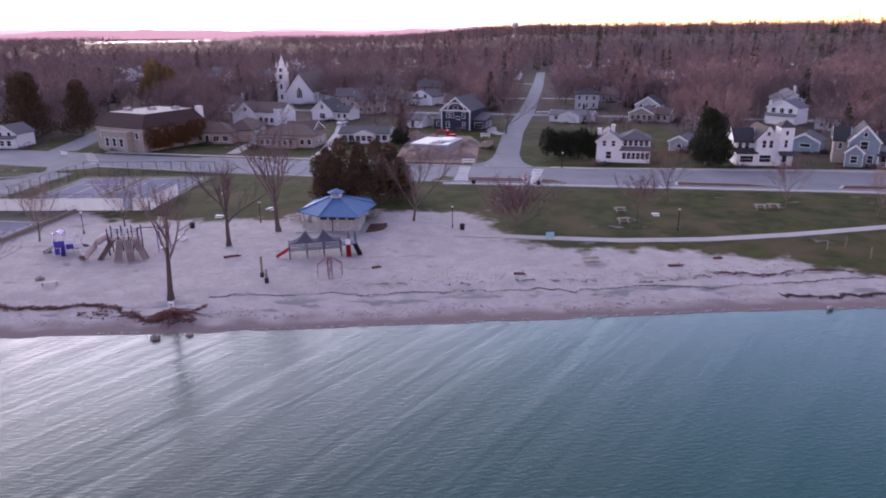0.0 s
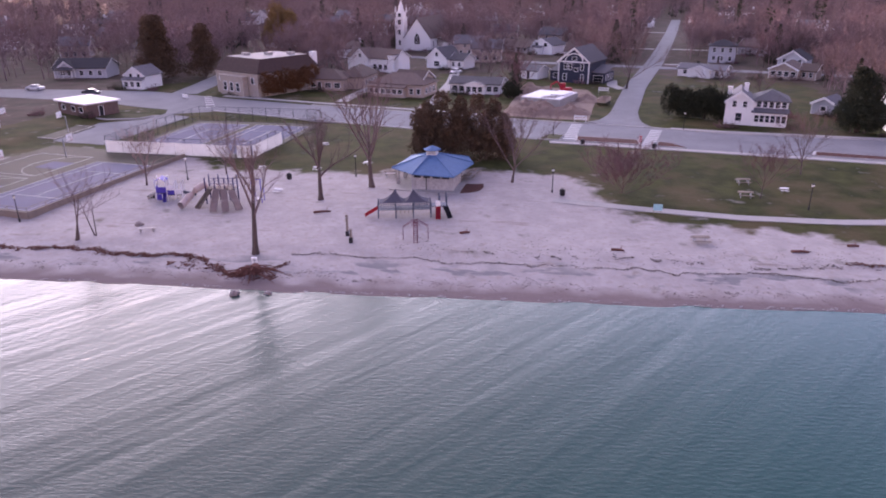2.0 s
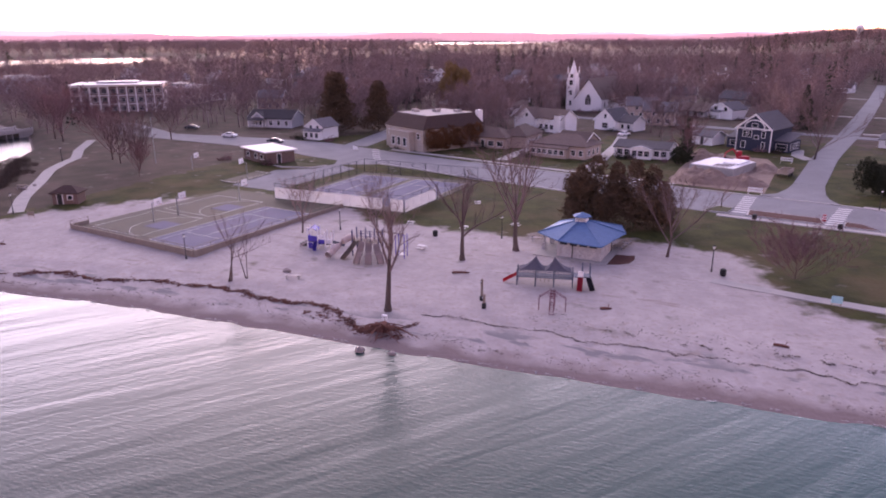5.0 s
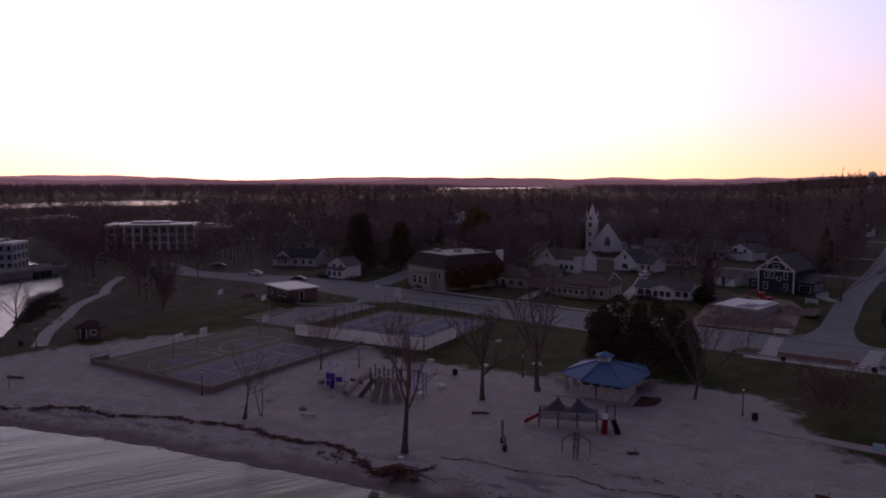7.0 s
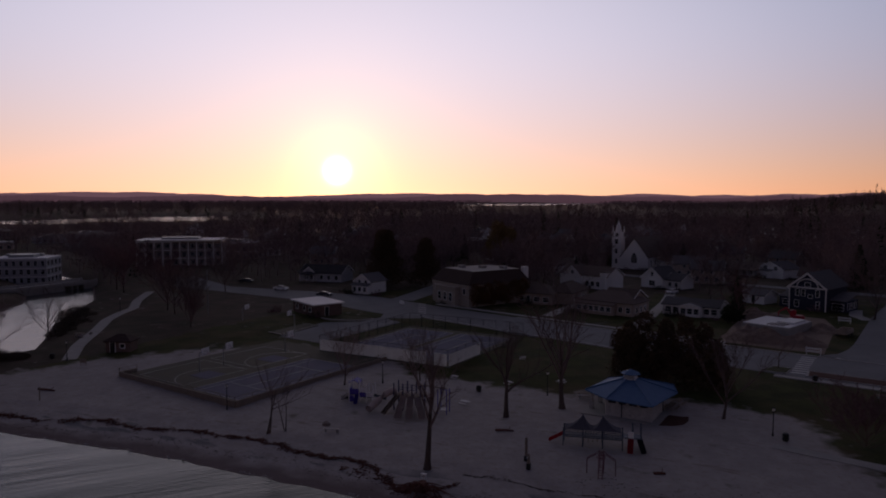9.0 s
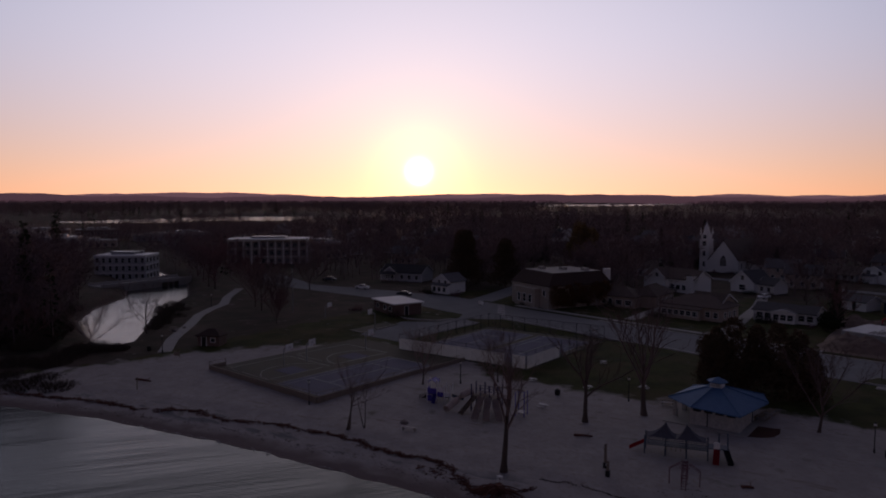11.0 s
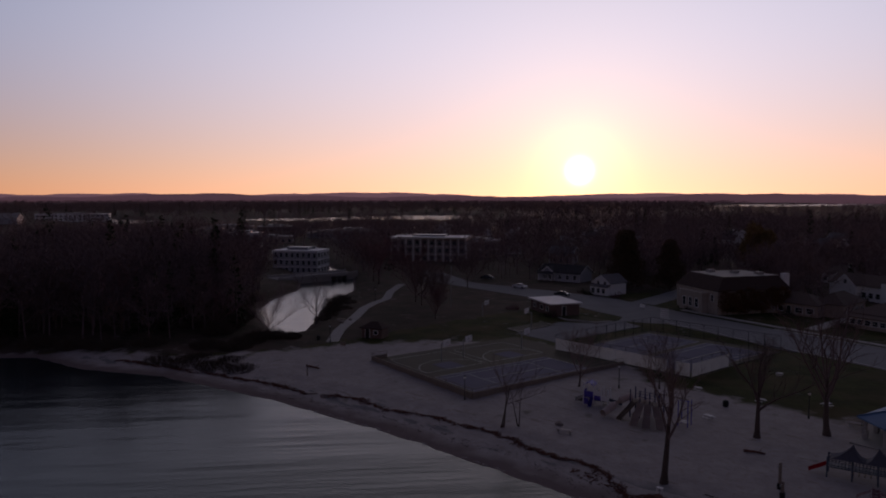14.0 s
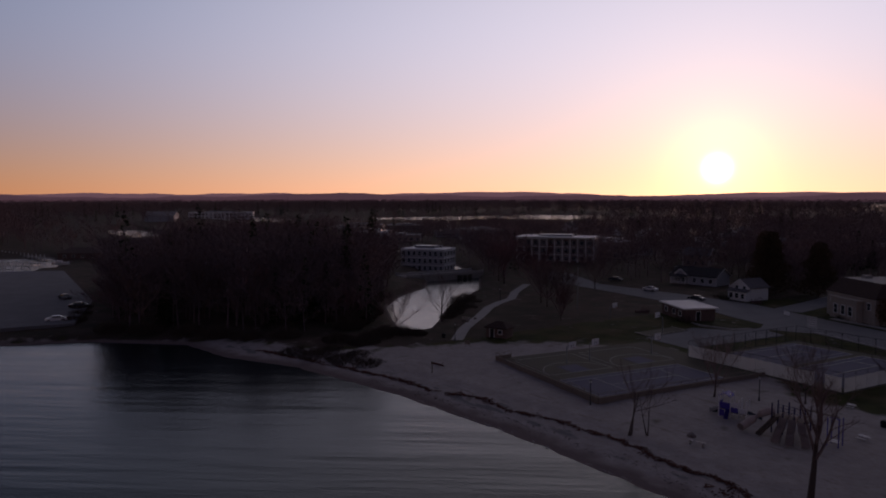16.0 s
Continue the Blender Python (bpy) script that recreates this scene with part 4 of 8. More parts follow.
def stone_building():
    """Pale two-storey public building with a projecting bay, a dark sloped attic and a pale flat top."""
    x, y, turn = at_front(-91.0, 165.6, -76.4, 158.0)
    root = thing("stone_building", Matrix.Translation((x, y, gh(x, y) - 0.1)) @ pose(0, 0, 0, 0, 0, turn), "pale limestone public building with dark attic and flat roof", "building")
    bm = bmesh.new()
    block(bm, -8.2, 8.2, 0, 20, -0.3, 5.7)
    block(bm, -4.6, 4.4, -1.6, 0, -0.3, 4.6)
    part("wall", bm, M["stone"], root)
    bm = bmesh.new()
    for a, b, c, d in (((-8.5, -0.3), (8.5, -0.3), (6.6, 2.6), (-6.6, 2.6)), ((8.5, -0.3), (8.5, 20.3), (6.6, 18), (6.6, 2.6)), ((-8.5, -0.3), (-8.5, 20.3), (-6.6, 18), (-6.6, 2.6)), ((-8.5, 20.3), (8.5, 20.3), (6.6, 18), (-6.6, 18))):
        plate(bm, [(*a, 5.75), (*b, 5.75), (*c, 8.9), (*d, 8.9)], 0.2)
    part("attic_roof", bm, M["attic_shingle"], root, "dark brown sloped attic roof")
    bm = bmesh.new()
    plate(bm, [(-6.6, 2.6, 8.904), (6.6, 2.6, 8.904), (6.6, 18, 8.904), (-6.6, 18, 8.904)], 0.2)
    for k in range(3):
        block(bm, -5 + 4 * k, -3.4 + 4 * k, 6 + 4 * k, 7.6 + 4 * k, 8.906, 9.6)
    part("flat_roof", bm, M["concrete"], root, "pale membrane roof with vents")
    bm = bmesh.new()
    block(bm, -8.5, 8.5, -0.15, -0.002, 5.3, 5.6)
    block(bm, -4.9, 4.7, -1.9, -0.002, 4.604, 4.95)
    part("cornice", bm, M["stone"], root)
    for k in range(3):
        add_window(root, pose(-2.6 + 2.5 * k, -1.6, 1.3), 1.3, 2.0)
    for k in (-6.4, 6.2):
        add_window(root, pose(k, 0, 3.2), 1.0, 1.4)
    bm = bmesh.new()
    block(bm, 6.2, 7.4, 19.0, 20.6, 5.0, 9.4)
    part("chimney", bm, M["white_paint"], root, "pale chimney stack")
    bm = bmesh.new()
    vs = [bm.verts.new(p) for p in ((-10.6, 6.0, 7.6), (-7.6, 5.4, 6.2), (-6.6, 7.5, 7.9), (-9.2, 9.0, 8.4))]
    bm.faces.new(vs)
    bmesh.ops.solidify(bm, geom=bm.faces[:], thickness=0.12)
    part("skylight_roof", bm, M["white_paint"], root, "pale metal roof of the side dormer")
    for k in range(4):
        add_window(root, pose(8.2, 3 + 4.4 * k, 1.2, 0, 0, 90), 1.2, 1.8)
    return root


stone_building()


def church():
    """White timber church: gabled nave with a pointed window, and a tall belfry with corner pinnacles."""
    x, y, turn = at_front(-66.5, 274.4, -56.0, 272.5)
    root = thing("church", Matrix.Translation((x, y, gh(x, y) - 0.1)) @ pose(0, 0, 0, 0, 0, turn), "white timber church with belfry, pinnacles and brown roof", "church")
    bw, br = bmesh.new(), bmesh.new()
    block(bw, -5.6, 5.6, 0, 26, -0.3, 5.0)
    gable_roof(bw, br, -5.6, 5.6, 0, 26, 5.0, 12.2, "y", 0.35)
    part("wall", bw, M["white_siding"], root)
    part("roof", br, M["brown_shingle"], root)
    bm = bmesh.new()
    vs = [bm.verts.new(p) for p in ((-1.1, -0.05, 2.6), (1.1, -0.05, 2.6), (1.1, -0.05, 4.8), (0.6, -0.05, 6.0), (0, -0.05, 6.7), (-0.6, -0.05, 6.0), (-1.1, -0.05, 4.8))]
    f = bm.faces.new(vs)
    r = bmesh.ops.extrude_face_region(bm, geom=[f])
    bmesh.ops.translate(bm, vec=(0, -0.06, 0), verts=[v for v in r["geom"] if isinstance(v, bmesh.types.BMVert)])
    pointed = part("pointed_window", bm, M["glass"], root)
    bm = bmesh.new()
    for xx in (-0.36, 0.36):
        block(bm, xx - 0.06, xx + 0.06, -0.16, -0.11, 2.6, 5.9)
    block(bm, -1.2, 1.2, -0.18, -0.11, 2.4, 2.58)
    part("window_frame", bm, M["white_paint"], pointed)
    tower = bmesh.new()
    block(tower, -9.4, -5.8, 0.5, 4.1, -0.3, 12.0)
    block(tower, -9.6, -5.6, 0.3, 4.3, 9.0, 9.3)
    block(tower, -9.6, -5.6, 0.3, 4.3, 12.0, 12.35)
    block(tower, -9.1, -6.1, 0.8, 3.8, 12.35, 14.2)
    t_ob = part("belfry", tower, M["white_siding"], root)
    bm = bmesh.new()
    for px, py in ((-9.2, 0.7), (-6.0, 0.7), (-9.2, 3.9), (-6.0, 3.9)):
        block(bm, px - 0.3, px + 0.3, py - 0.3, py + 0.3, 14.2, 14.7)
        rod(bm, (px, py, 14.7), (px, py, 17.0), 0.34, 0.02, 4)
    part("pinnacles", bm, M["white_paint"], t_ob)
    bm = bmesh.new()
    rod(bm, (-7.6, 2.3, 14.2), (-7.6, 2.3, 19.0), 1.55, 0.04, 8)
    rod(bm, (-7.6, 2.3, 18.9), (-7.6, 2.3, 20.0), 0.04, 0.03, 4)
    part("spire", bm, M["white_paint"], t_ob)
    for z, w, h in ((2.0, 0.9, 1.8), (6.0, 0.9, 1.8), (9.8, 1.4, 1.7)):
        add_window(root, pose(-7.6, 0.5, z), w, h)
    add_window(root, pose(-7.6, 0.8, 12.6), 1.2, 1.3)
    for k in range(5):
        add_window(root, pose(5.6, 3 + 4.6 * k, 1.6, 0, 0, 90), 1.0, 2.2)
    bm = bmesh.new()
    block(bm, 5.6, 9.6, 8, 20, -0.3, 3.0)
    part("annex", bm, M["white_siding"], root)
    bm = bmesh.new()
    plate(bm, [(5.5, 7.6, 4.2), (10.0, 7.6, 3.1), (10.0, 20.4, 3.1), (5.5, 20.4, 4.2)], 0.15)
    part("annex_roof", bm, M["brown_shingle"], root)


church()


def block_building(x, y, turn, w, d, storeys, bays, side_bays, label, wall, rise=3.0, name="apartment_building"):
    """A flat-roofed building of several storeys with bands, a parapet and rows of windows."""
    root = thing(name, Matrix.Translation((x, y, gh(x, y) - 0.1)) @ pose(0, 0, 0, 0, 0, turn), label, "building")
    h = storeys * rise
    bm = bmesh.new()
    block(bm, -w / 2, w / 2, 0, d, -0.3, h)
    part("wall", bm, M[wall], root)
    bm = bmesh.new()
    for k in range(1, storeys + 1):
        block(bm, -w / 2 - 0.12, w / 2 + 0.12, -0.12, d + 0.12, k * rise - 0.22 if k < storeys else h - 0.1, k * rise + (0.05 if k < storeys else 0.5))
    part("floor_band", bm, M["kerb" if name == "shop_block" else "white_paint"], root, "pale bands and parapet")
    bm = bmesh.new()
    block(bm, -w / 4, w / 5, d * 0.3, d * 0.7, h + 0.502, h + 1.5)
    for k in range(4):
        block(bm, -w / 2.4 + k * w / 5, -w / 2.4 + k * w / 5 + 1.2, d * 0.75, d * 0.75 + 1.2, h + 0.502, h + 1.3)
    part("roof_plant", bm, M["steel"], root)
    for s in range(storeys):
        for i in range(bays):
            add_window(root, pose(-w / 2 + w * (i + 0.5) / bays, 0, s * rise + 0.75), w / bays * 0.5, 1.6)
        for i in range(side_bays):
            for sx, tr in ((w / 2, 90), (-w / 2, 270)):
                add_window(root, pose(sx, d * (i + 0.5) / side_bays, s * rise + 0.75, 0, 0, tr), d / side_bays * 0.5, 1.6)
    return root


flats = block_building(*at_front(-238.9, 188.8, -213, 208.6), 32.6, 16, 3, 10, 4, "three-storey flat-roofed building with pale frame and brick infill", "brick", 3.3)
for k in range(11):
    bm = bmesh.new()
    u = -16.3 + 3.26 * k
    block(bm, u - 0.22, u + 0.22, -0.5 if k < 5 else -0.16, -0.002, -0.2, 9.8)
    part("pillar", bm, M["white_paint"], flats)
for st in range(3):
    bm = bmesh.new()
    block(bm, -16.5, -3.0, -1.5, -0.504, 3.3 * st + 3.08, 3.3 * st + 3.3)
    part("balcony_slab", bm, M["white_paint"], flats)
    for k in range(5):
        bm = bmesh.new()
        u = -16.3 + 3.26 * k
        block(bm, u - 0.14, u + 0.14, -1.5, -1.2, 3.3 * st - 0.1, 3.3 * st + 3.076)
        part("balcony_post", bm, M["white_paint"], flats)
    bm = bmesh.new()
    for zz in (0.55, 1.0):
        block(bm, -16.1, -3.1, -1.46, -1.4, 3.3 * st + zz, 3.3 * st + zz + 0.07)
    part("balcony_rail", bm, M["steel"], flats)
bm = bmesh.new()
block(bm, -17.0, 16.8, -1.9, 16.4, 10.404, 10.62)
part("roof_slab", bm, M["white_paint"], flats, "broad pale overhanging roof slab")
block_building(*at_front(-246.5, 135.6, -231.6, 146.6), 18.4, 13, 3, 8, 4, "pale three-storey flat-roofed apartment block beside the river", "grey_siding", 2.9)
block_building(-232, 230, 12, 22, 16, 2, 6, 4, "tan two-storey flat-roofed building", "tan_siding", 3.6)
block_building(-330, 165, 55, 16, 14, 3, 4, 4, "grey three-storey flat-roofed building", "grey_siding", 3.0)
for k, (bx, by, bw, bs) in enumerate(((-455, 215, 34, 2), (-430, 240, 26, 2), (-402, 262, 24, 1), (-380, 205, 30, 1), (-500, 190, 40, 1), (-350, 250, 26, 2), (-420, 190, 22, 2))):
    block_building(bx, by, 58 + 4 * (k % 3), bw, 16, bs, int(bw / 3.4), 4, "pale flat-roofed shop block in the town", ("tan_siding", "brick", "grey_siding")[k % 3], 3.6, "shop_block")
block_building(-872, 226, 66, 76, 16, 3, 16, 3, "long pale row of three-storey apartments", "white_siding", 3.6)
house(-772, 137, 60, [(-15, 15, 0, 18, 6, "gable_x", 10.5)], "large pale barn-like hall with a light metal roof", "hall", wall="grey_siding", roof="concrete", name="hall", trims=False)


def park_hut():
    """Low brown hut with a flat white roof between the courts and the street."""
    x, y, turn = at_front(-112.3, 133.0, -101.6, 128.1)
    root = thing("park_hut", Matrix.Translation((x, y, gh(x, y) - 0.05)) @ pose(0, 0, 0, 0, 0, turn), "low brown brick hut with flat white roof", "hut")
    bm = bmesh.new()
    block(bm, -5.6, 5.6, 0, 7.2, -0.2, 2.7)
    part("wall", bm, M["brick"], root)
    bm = bmesh.new()
    block(bm, -6.1, 6.1, -0.6, 7.8, 2.7, 3.0)
    part("roof", bm, M["white_paint"], root, "flat white roof")
    for k in (-3.5, 0.4, 3.4):
        add_window(root, pose(k, 0, 1.0), 1.3, 1.0, False)
    add_door(root, pose(5.6, 3.2, 0.1, 0, 0, 90))


park_hut()


def pavilion():
    """Beach pavilion: an eight-sided blue roof with a small cupola over pale stone rooms and an open corner with posts."""
    cx, cy, turn = -20.6, 92.6, -3
    root = thing("beach_pavilion", Matrix.Translation((cx, cy, gh(cx, cy))) @ pose(0, 0, 0, 0, 0, turn), "pale stone beach pavilion with blue metal roof and cupola", "pavilion")
    eave = [(-1.6, -5.5), (4.3, -6.0), (5.5, 2.2), (4.2, 5.6), (-0.2, 6.4), (-4.6, 4.4), (-5.4, -2.7)]
    top = 4.25
    ring = [(0.9 * math.cos(a), 0.9 * math.sin(a) - 0.4) for a in [math.atan2(p[1], p[0]) for p in eave]]
    n = len(eave)
    for i in range(n):
        j = (i + 1) % n
        bm = bmesh.new()
        plate(bm, [(*eave[i], 2.55), (*eave[j], 2.55), (*ring[j], top), (*ring[i], top)], 0.14)
        part("roof_panel", bm, M["blue_metal"], root, "blue standing-seam metal roof")
        bm = bmesh.new()
        rod(bm, (*eave[i], 2.60), (*ring[i], top + 0.05), 0.08, 0.06, 5)
        part("ridge_cap", bm, M["blue_metal"], root)
        bm = bmesh.new()
        rod(bm, (*eave[i], 2.47), (*eave[j], 2.47), 0.08, 0.08, 5)
        part("fascia", bm, M["blue_metal"], root)
    bm = bmesh.new()
    block(bm, -0.72, 0.72, -1.12, 0.32, 4.0, 4.95)
    cup = part("cupola", bm, M["white_paint"], root, "small white louvred cupola")
    for k in range(4):
        bm = bmesh.new()
        block(bm, -0.6, 0.6, -1.16, -1.122, 4.4 + 0.12 * k, 4.47 + 0.12 * k)
        part("louvre", bm, M["steel"], cup)
    for i in range(6):
        a, b = 2 * math.pi * i / 6, 2 * math.pi * (i + 1) / 6
        bm = bmesh.new()
        plate(bm, [(1.35 * math.cos(a), 1.35 * math.sin(a) - 0.4, 4.95), (1.35 * math.cos(b), 1.35 * math.sin(b) - 0.4, 4.95), (0, -0.4, 5.5)], 0.08)
        part("cupola_roof", bm, M["blue_metal"], cup)
    bm = bmesh.new()
    block(bm, -2.1, 3.9, -4.4, 3.8, -0.3, 2.5)
    part("wall", bm, M["white_stone"], root, "pale painted stone block wall")
    for k in range(4):
        bm = bmesh.new()
        u = -1.7 + 1.35 * k
        block(bm, u, u + 1.0, -4.44, -4.38, 1.75, 2.3)
        part("louvre", bm, M["dark_metal"], root)
    bm = bmesh.new()
    block(bm, 0.0, 0.12, -4.47, -4.38, 0, 2.5)
    part("downpipe", bm, M["dark_metal"], root)
    for px, py in ((-4.6, -2.3), (-4.0, 3.6), (-4.5, 0.8)):
        bm = bmesh.new()
        block(bm, px - 0.26, px + 0.26, py - 0.26, py + 0.26, -0.2, 1.0)
        block(bm, px - 0.13, px + 0.13, py - 0.13, py + 0.13, 1.002, 2.7)
        part("post", bm, M["white_stone"], root)
    bm = bmesh.new()
    block(bm, -5.2, 4.9, -5.2, 4.6, -0.4, 0.06)
    part("floor_slab", bm, M["concrete"], root)
    add_door(root, pose(-2.1, 0.5, 0.08, 0, 0, 270))
    add_door(root, pose(3.9, 1.0, 0.08, 0, 0, 90))


def lawn_shed():
    """Low dark-brown park shed with a hipped roof beside the river path."""
    root = thing("park_shed", Matrix.Translation((-110.4, 82.6, gh(-110.4, 82.6) - 0.05)) @ pose(0, 0, 0, 0, 0, 26), "low dark brown park shed with hipped roof", "shed")
    bm = bmesh.new()
    block(bm, -2.2, 2.2, 0, 3.0, -0.2, 1.9)
    part("wall", bm, M["brick"], root)
    bm = bmesh.new()
    hip_roof(bm, -2.2, 2.2, 0, 3.0, 1.9, 3.0, 0.4)
    part("roof", bm, M["attic_shingle"], root)
    add_door(root, pose(-0.9, 0, 0.05), 0.9, 1.8)
    add_window(root, pose(0.9, 0, 0.9), 0.8, 0.7, False)


lawn_shed()


M["white_stone"] = mat("painted_stone", (0.52, 0.50, 0.48), (0.28, 0.265, 0.26), 2.6, 0.85, 0.5, fine=4)
pavilion()


# ---- bridge over the river ----
def bridge():
    x, y, turn = at_front(-206.3, 117.9, -206.3, 147.5)
    root = thing("bridge", Matrix.Translation((x, y, 0)) @ pose(0, 0, 0, 0, 0, turn), "pale concrete road bridge over the river", "bridge")
    bm = bmesh.new()
    block(bm, -17, 15, 0, 8, 1.5, 2.0)
    part("deck", bm, M["concrete"], root)
    for yy in (0.0, 7.7):
        bm = bmesh.new()
        block(bm, -17, 15, yy, yy + 0.3, 2.002, 2.7)
        for k in range(7):
            block(bm, -16.4 + 5.1 * k, -15.9 + 5.1 * k, yy - 0.06, yy + 0.36, 2.002, 2.95)
        part("parapet", bm, M["kerb"], root)
    for a, b, nm in ((-17, 3.8, "abutment"), (10.2, 15, "abutment"), (6.0, 6.3, "pier"), (8.0, 8.3, "pier")):
        bm = bmesh.new()
        block(bm, a, b, 0.3, 7.6, -2, 1.5)
        part(nm, bm, M["concrete"], root)


bridge()


# ---- games courts ----
def court_point(u, v):
    """A place on the near court: u to the left, v inland, from its near corner."""
    return -68.2 - 0.993 * u + 0.115 * v, 68.8 + 0.115 * u + 0.993 * v


def court_sheet(name, pts, material, lift, label, category="court"):
    bm = bmesh.new()
    plate(bm, [(*p, 1.42 + lift) for p in pts], 0.3)
    return tagged(part(name, bm, M[material], None), label, category, kind="structure")


def rect(fn, u0, u1, v0, v1):
    return [fn(u0, v0), fn(u1, v0), fn(u1, v1), fn(u0, v1)]


def court_line(a, b, w=0.09, z=1.53, owner=None):
    ax, ay, bx, by = *a, *b
    n = Vector((ay - by, bx - ax)).normalized() * w / 2
    bm = bmesh.new()
    plate(bm, [(ax + n.x, ay + n.y, z), (bx + n.x, by + n.y, z), (bx - n.x, by - n.y, z), (ax - n.x, ay - n.y, z)], 0.01)
    return part("court_line", bm, M["marking"], owner)


near_court = court_sheet("court", rect(court_point, 0, 28, 0, 33), "court_green", 0.06, "worn brown-green asphalt games court")
court_sheet("court", rect(court_point, 0.6, 11.6, 1.6, 25.4), "court_blue", 0.08, "blue painted tennis court")


def lines_tennis(fn, u0, v0, owner):
    L, W = 23.77, 10.97
    for u in (0, 1.37, W - 1.37, W):
        court_line(fn(u0 + u, v0), fn(u0 + u, v0 + L), owner=owner)
    for v, a, b in ((0, 0, W), (L, 0, W), (5.49, 1.37, W - 1.37), (L - 5.49, 1.37, W - 1.37)):
        court_line(fn(u0 + a, v0 + v), fn(u0 + b, v0 + v), owner=owner)
    court_line(fn(u0 + W / 2, v0 + 5.49), fn(u0 + W / 2, v0 + L - 5.49), owner=owner)


lines_tennis(court_point, 0.62, 1.62, near_court)
for v0 in (8.0, 21.5):
    court_sheet("court", rect(court_point, 14.5, 18.8, v0 - 1.8, v0 + 2.0), "court_blue", 0.082, "blue painted basketball key")
    for u, a, b in ((14.4, v0 - 6, v0 + 6), (25.5, v0 - 6, v0 + 6)):
        court_line(court_point(u, a), court_point(u, b), owner=near_court)
    for v in (v0 - 6, v0 + 6):
        court_line(court_point(14.4, v), court_point(25.5, v), owner=near_court)
    arc = [court_point(14.5 + 6.2 * math.sin(a * math.pi / 14), v0 + 6.0 * math.cos(a * math.pi / 14)) for a in range(15)]
    for a, b in zip(arc, arc[1:]):
        court_line(a, b, owner=near_court)


def second_point(u, v):
    return -95.0 - 0.96 * u - 0.02 * v, 109.0 + 0.17 * u + 0.98 * v


second_court = court_sheet("court", rect(second_point, 0, 20, 0, 12.5), "court_green", 0.06, "worn asphalt basketball court")
for u in (0.6, 10, 19.4):
    court_line(second_point(u, 0.6), second_point(u, 12), owner=second_court)
for v in (0.6, 12):
    court_line(second_point(0.6, v), second_point(19.4, v), owner=second_court)


def tennis_point(u, v):
    return -79.0 + 1.0 * u + 0.06 * v, 101.0 - 0.005 * u + 0.99 * v


fenced_court = court_sheet("court", rect(tennis_point, 0, 26.5, 0, 29.5), "court_green", 0.06, "worn green-brown tennis court surround")
for u0 in (1.4, 14.0):
    court_sheet("court", rect(tennis_point, u0, u0 + 10.97, 3, 26.77), "court_blue", 0.08, "blue painted tennis court")
    lines_tennis(tennis_point, u0, 3, fenced_court)


def fence(name, pts, h, label, post="steel", rail=True, step=3.0, z0=1.45, mesh=True):
    """Chain-link fence along a line: posts, rails and a thin net of wires."""
    root = thing(name, Matrix.Translation((0, 0, 0)), label, "fence")
    for (ax, ay), (bx, by) in zip(pts, pts[1:]):
        k = max(1, round(math.hypot(bx - ax, by - ay) / step))
        for i in range(k + 1):
            x, y = ax + (bx - ax) * i / k, ay + (by - ay) * i / k
            bm = bmesh.new()
            rod(bm, (x, y, z0 - 0.4), (x, y, z0 + h), 0.045, 0.045, 6)
            part("post", bm, M[post], root)
        bm = bmesh.new()
        for z in ((z0 + 0.08, z0 + h - 0.03) if rail else (z0 + h - 0.03,)):
            rod(bm, (ax, ay, z), (bx, by, z), 0.03, 0.03, 5)
        part("rail", bm, M[post], root)
        if mesh:
            bm = bmesh.new()
            w = Vector((bx - ax, by - ay, 0))
            L = w.length
            w.normalize()
            nn = int(L / 0.35)
            for i in range(nn):
                for s in (1, -1):
                    a = Vector((ax, ay, z0 + 0.1)) + w * (i * 0.35)
                    b = a + w * (s * h * 0.55) + Vector((0, 0, h - 0.15))
                    u = (b - Vector((ax, ay, 0))).dot(w)
                    if 0 <= u <= L:
                        n = w.cross((b - a).normalized()).cross((b - a).normalized()).normalized() * 0.006
                        bm.faces.new([bm.verts.new(p) for p in (a - n, a + n, b + n, b - n)])
            part("wire_net", bm, M[post], root)
    return root


fence("court_fence", [court_point(28, 3), court_point(28, 0), court_point(0, 0), court_point(0, 33)], 1.15, "low brown timber and wire fence round the court", post="timber")
bm = bmesh.new()
for a, b in ((court_point(28, 3), court_point(28, 0)), (court_point(28, 0), court_point(0, 0)), (court_point(0, 0), court_point(0, 33))):
    w = Vector((b[0] - a[0], b[1] - a[1], 0)).normalized()
    n = Vector((-w.y, w.x, 0)) * 0.12
    plate(bm, [(a[0] + n.x, a[1] + n.y, 2.0), (b[0] + n.x, b[1] + n.y, 2.0), (b[0] - n.x, b[1] - n.y, 2.0), (a[0] - n.x, a[1] - n.y, 2.0)], 0.9)
tagged(part("court_wall", bm, M["timber"], None), "low weathered timber retaining wall round the court", "wall", kind="structure")
fence("tennis_fence", [tennis_point(26.5, 12), tennis_point(26.5, 29.5), tennis_point(0, 29.5), tennis_point(0, 0), tennis_point(26.5, 0), tennis_point(26.5, 12)], 3.0, "tall chain-link fence round the tennis courts", post="dark_metal")
M["screen_cloth"] = mat("screen_cloth", (0.72, 0.71, 0.70), (0.60, 0.59, 0.59), 0.8, 0.85, 0.3)
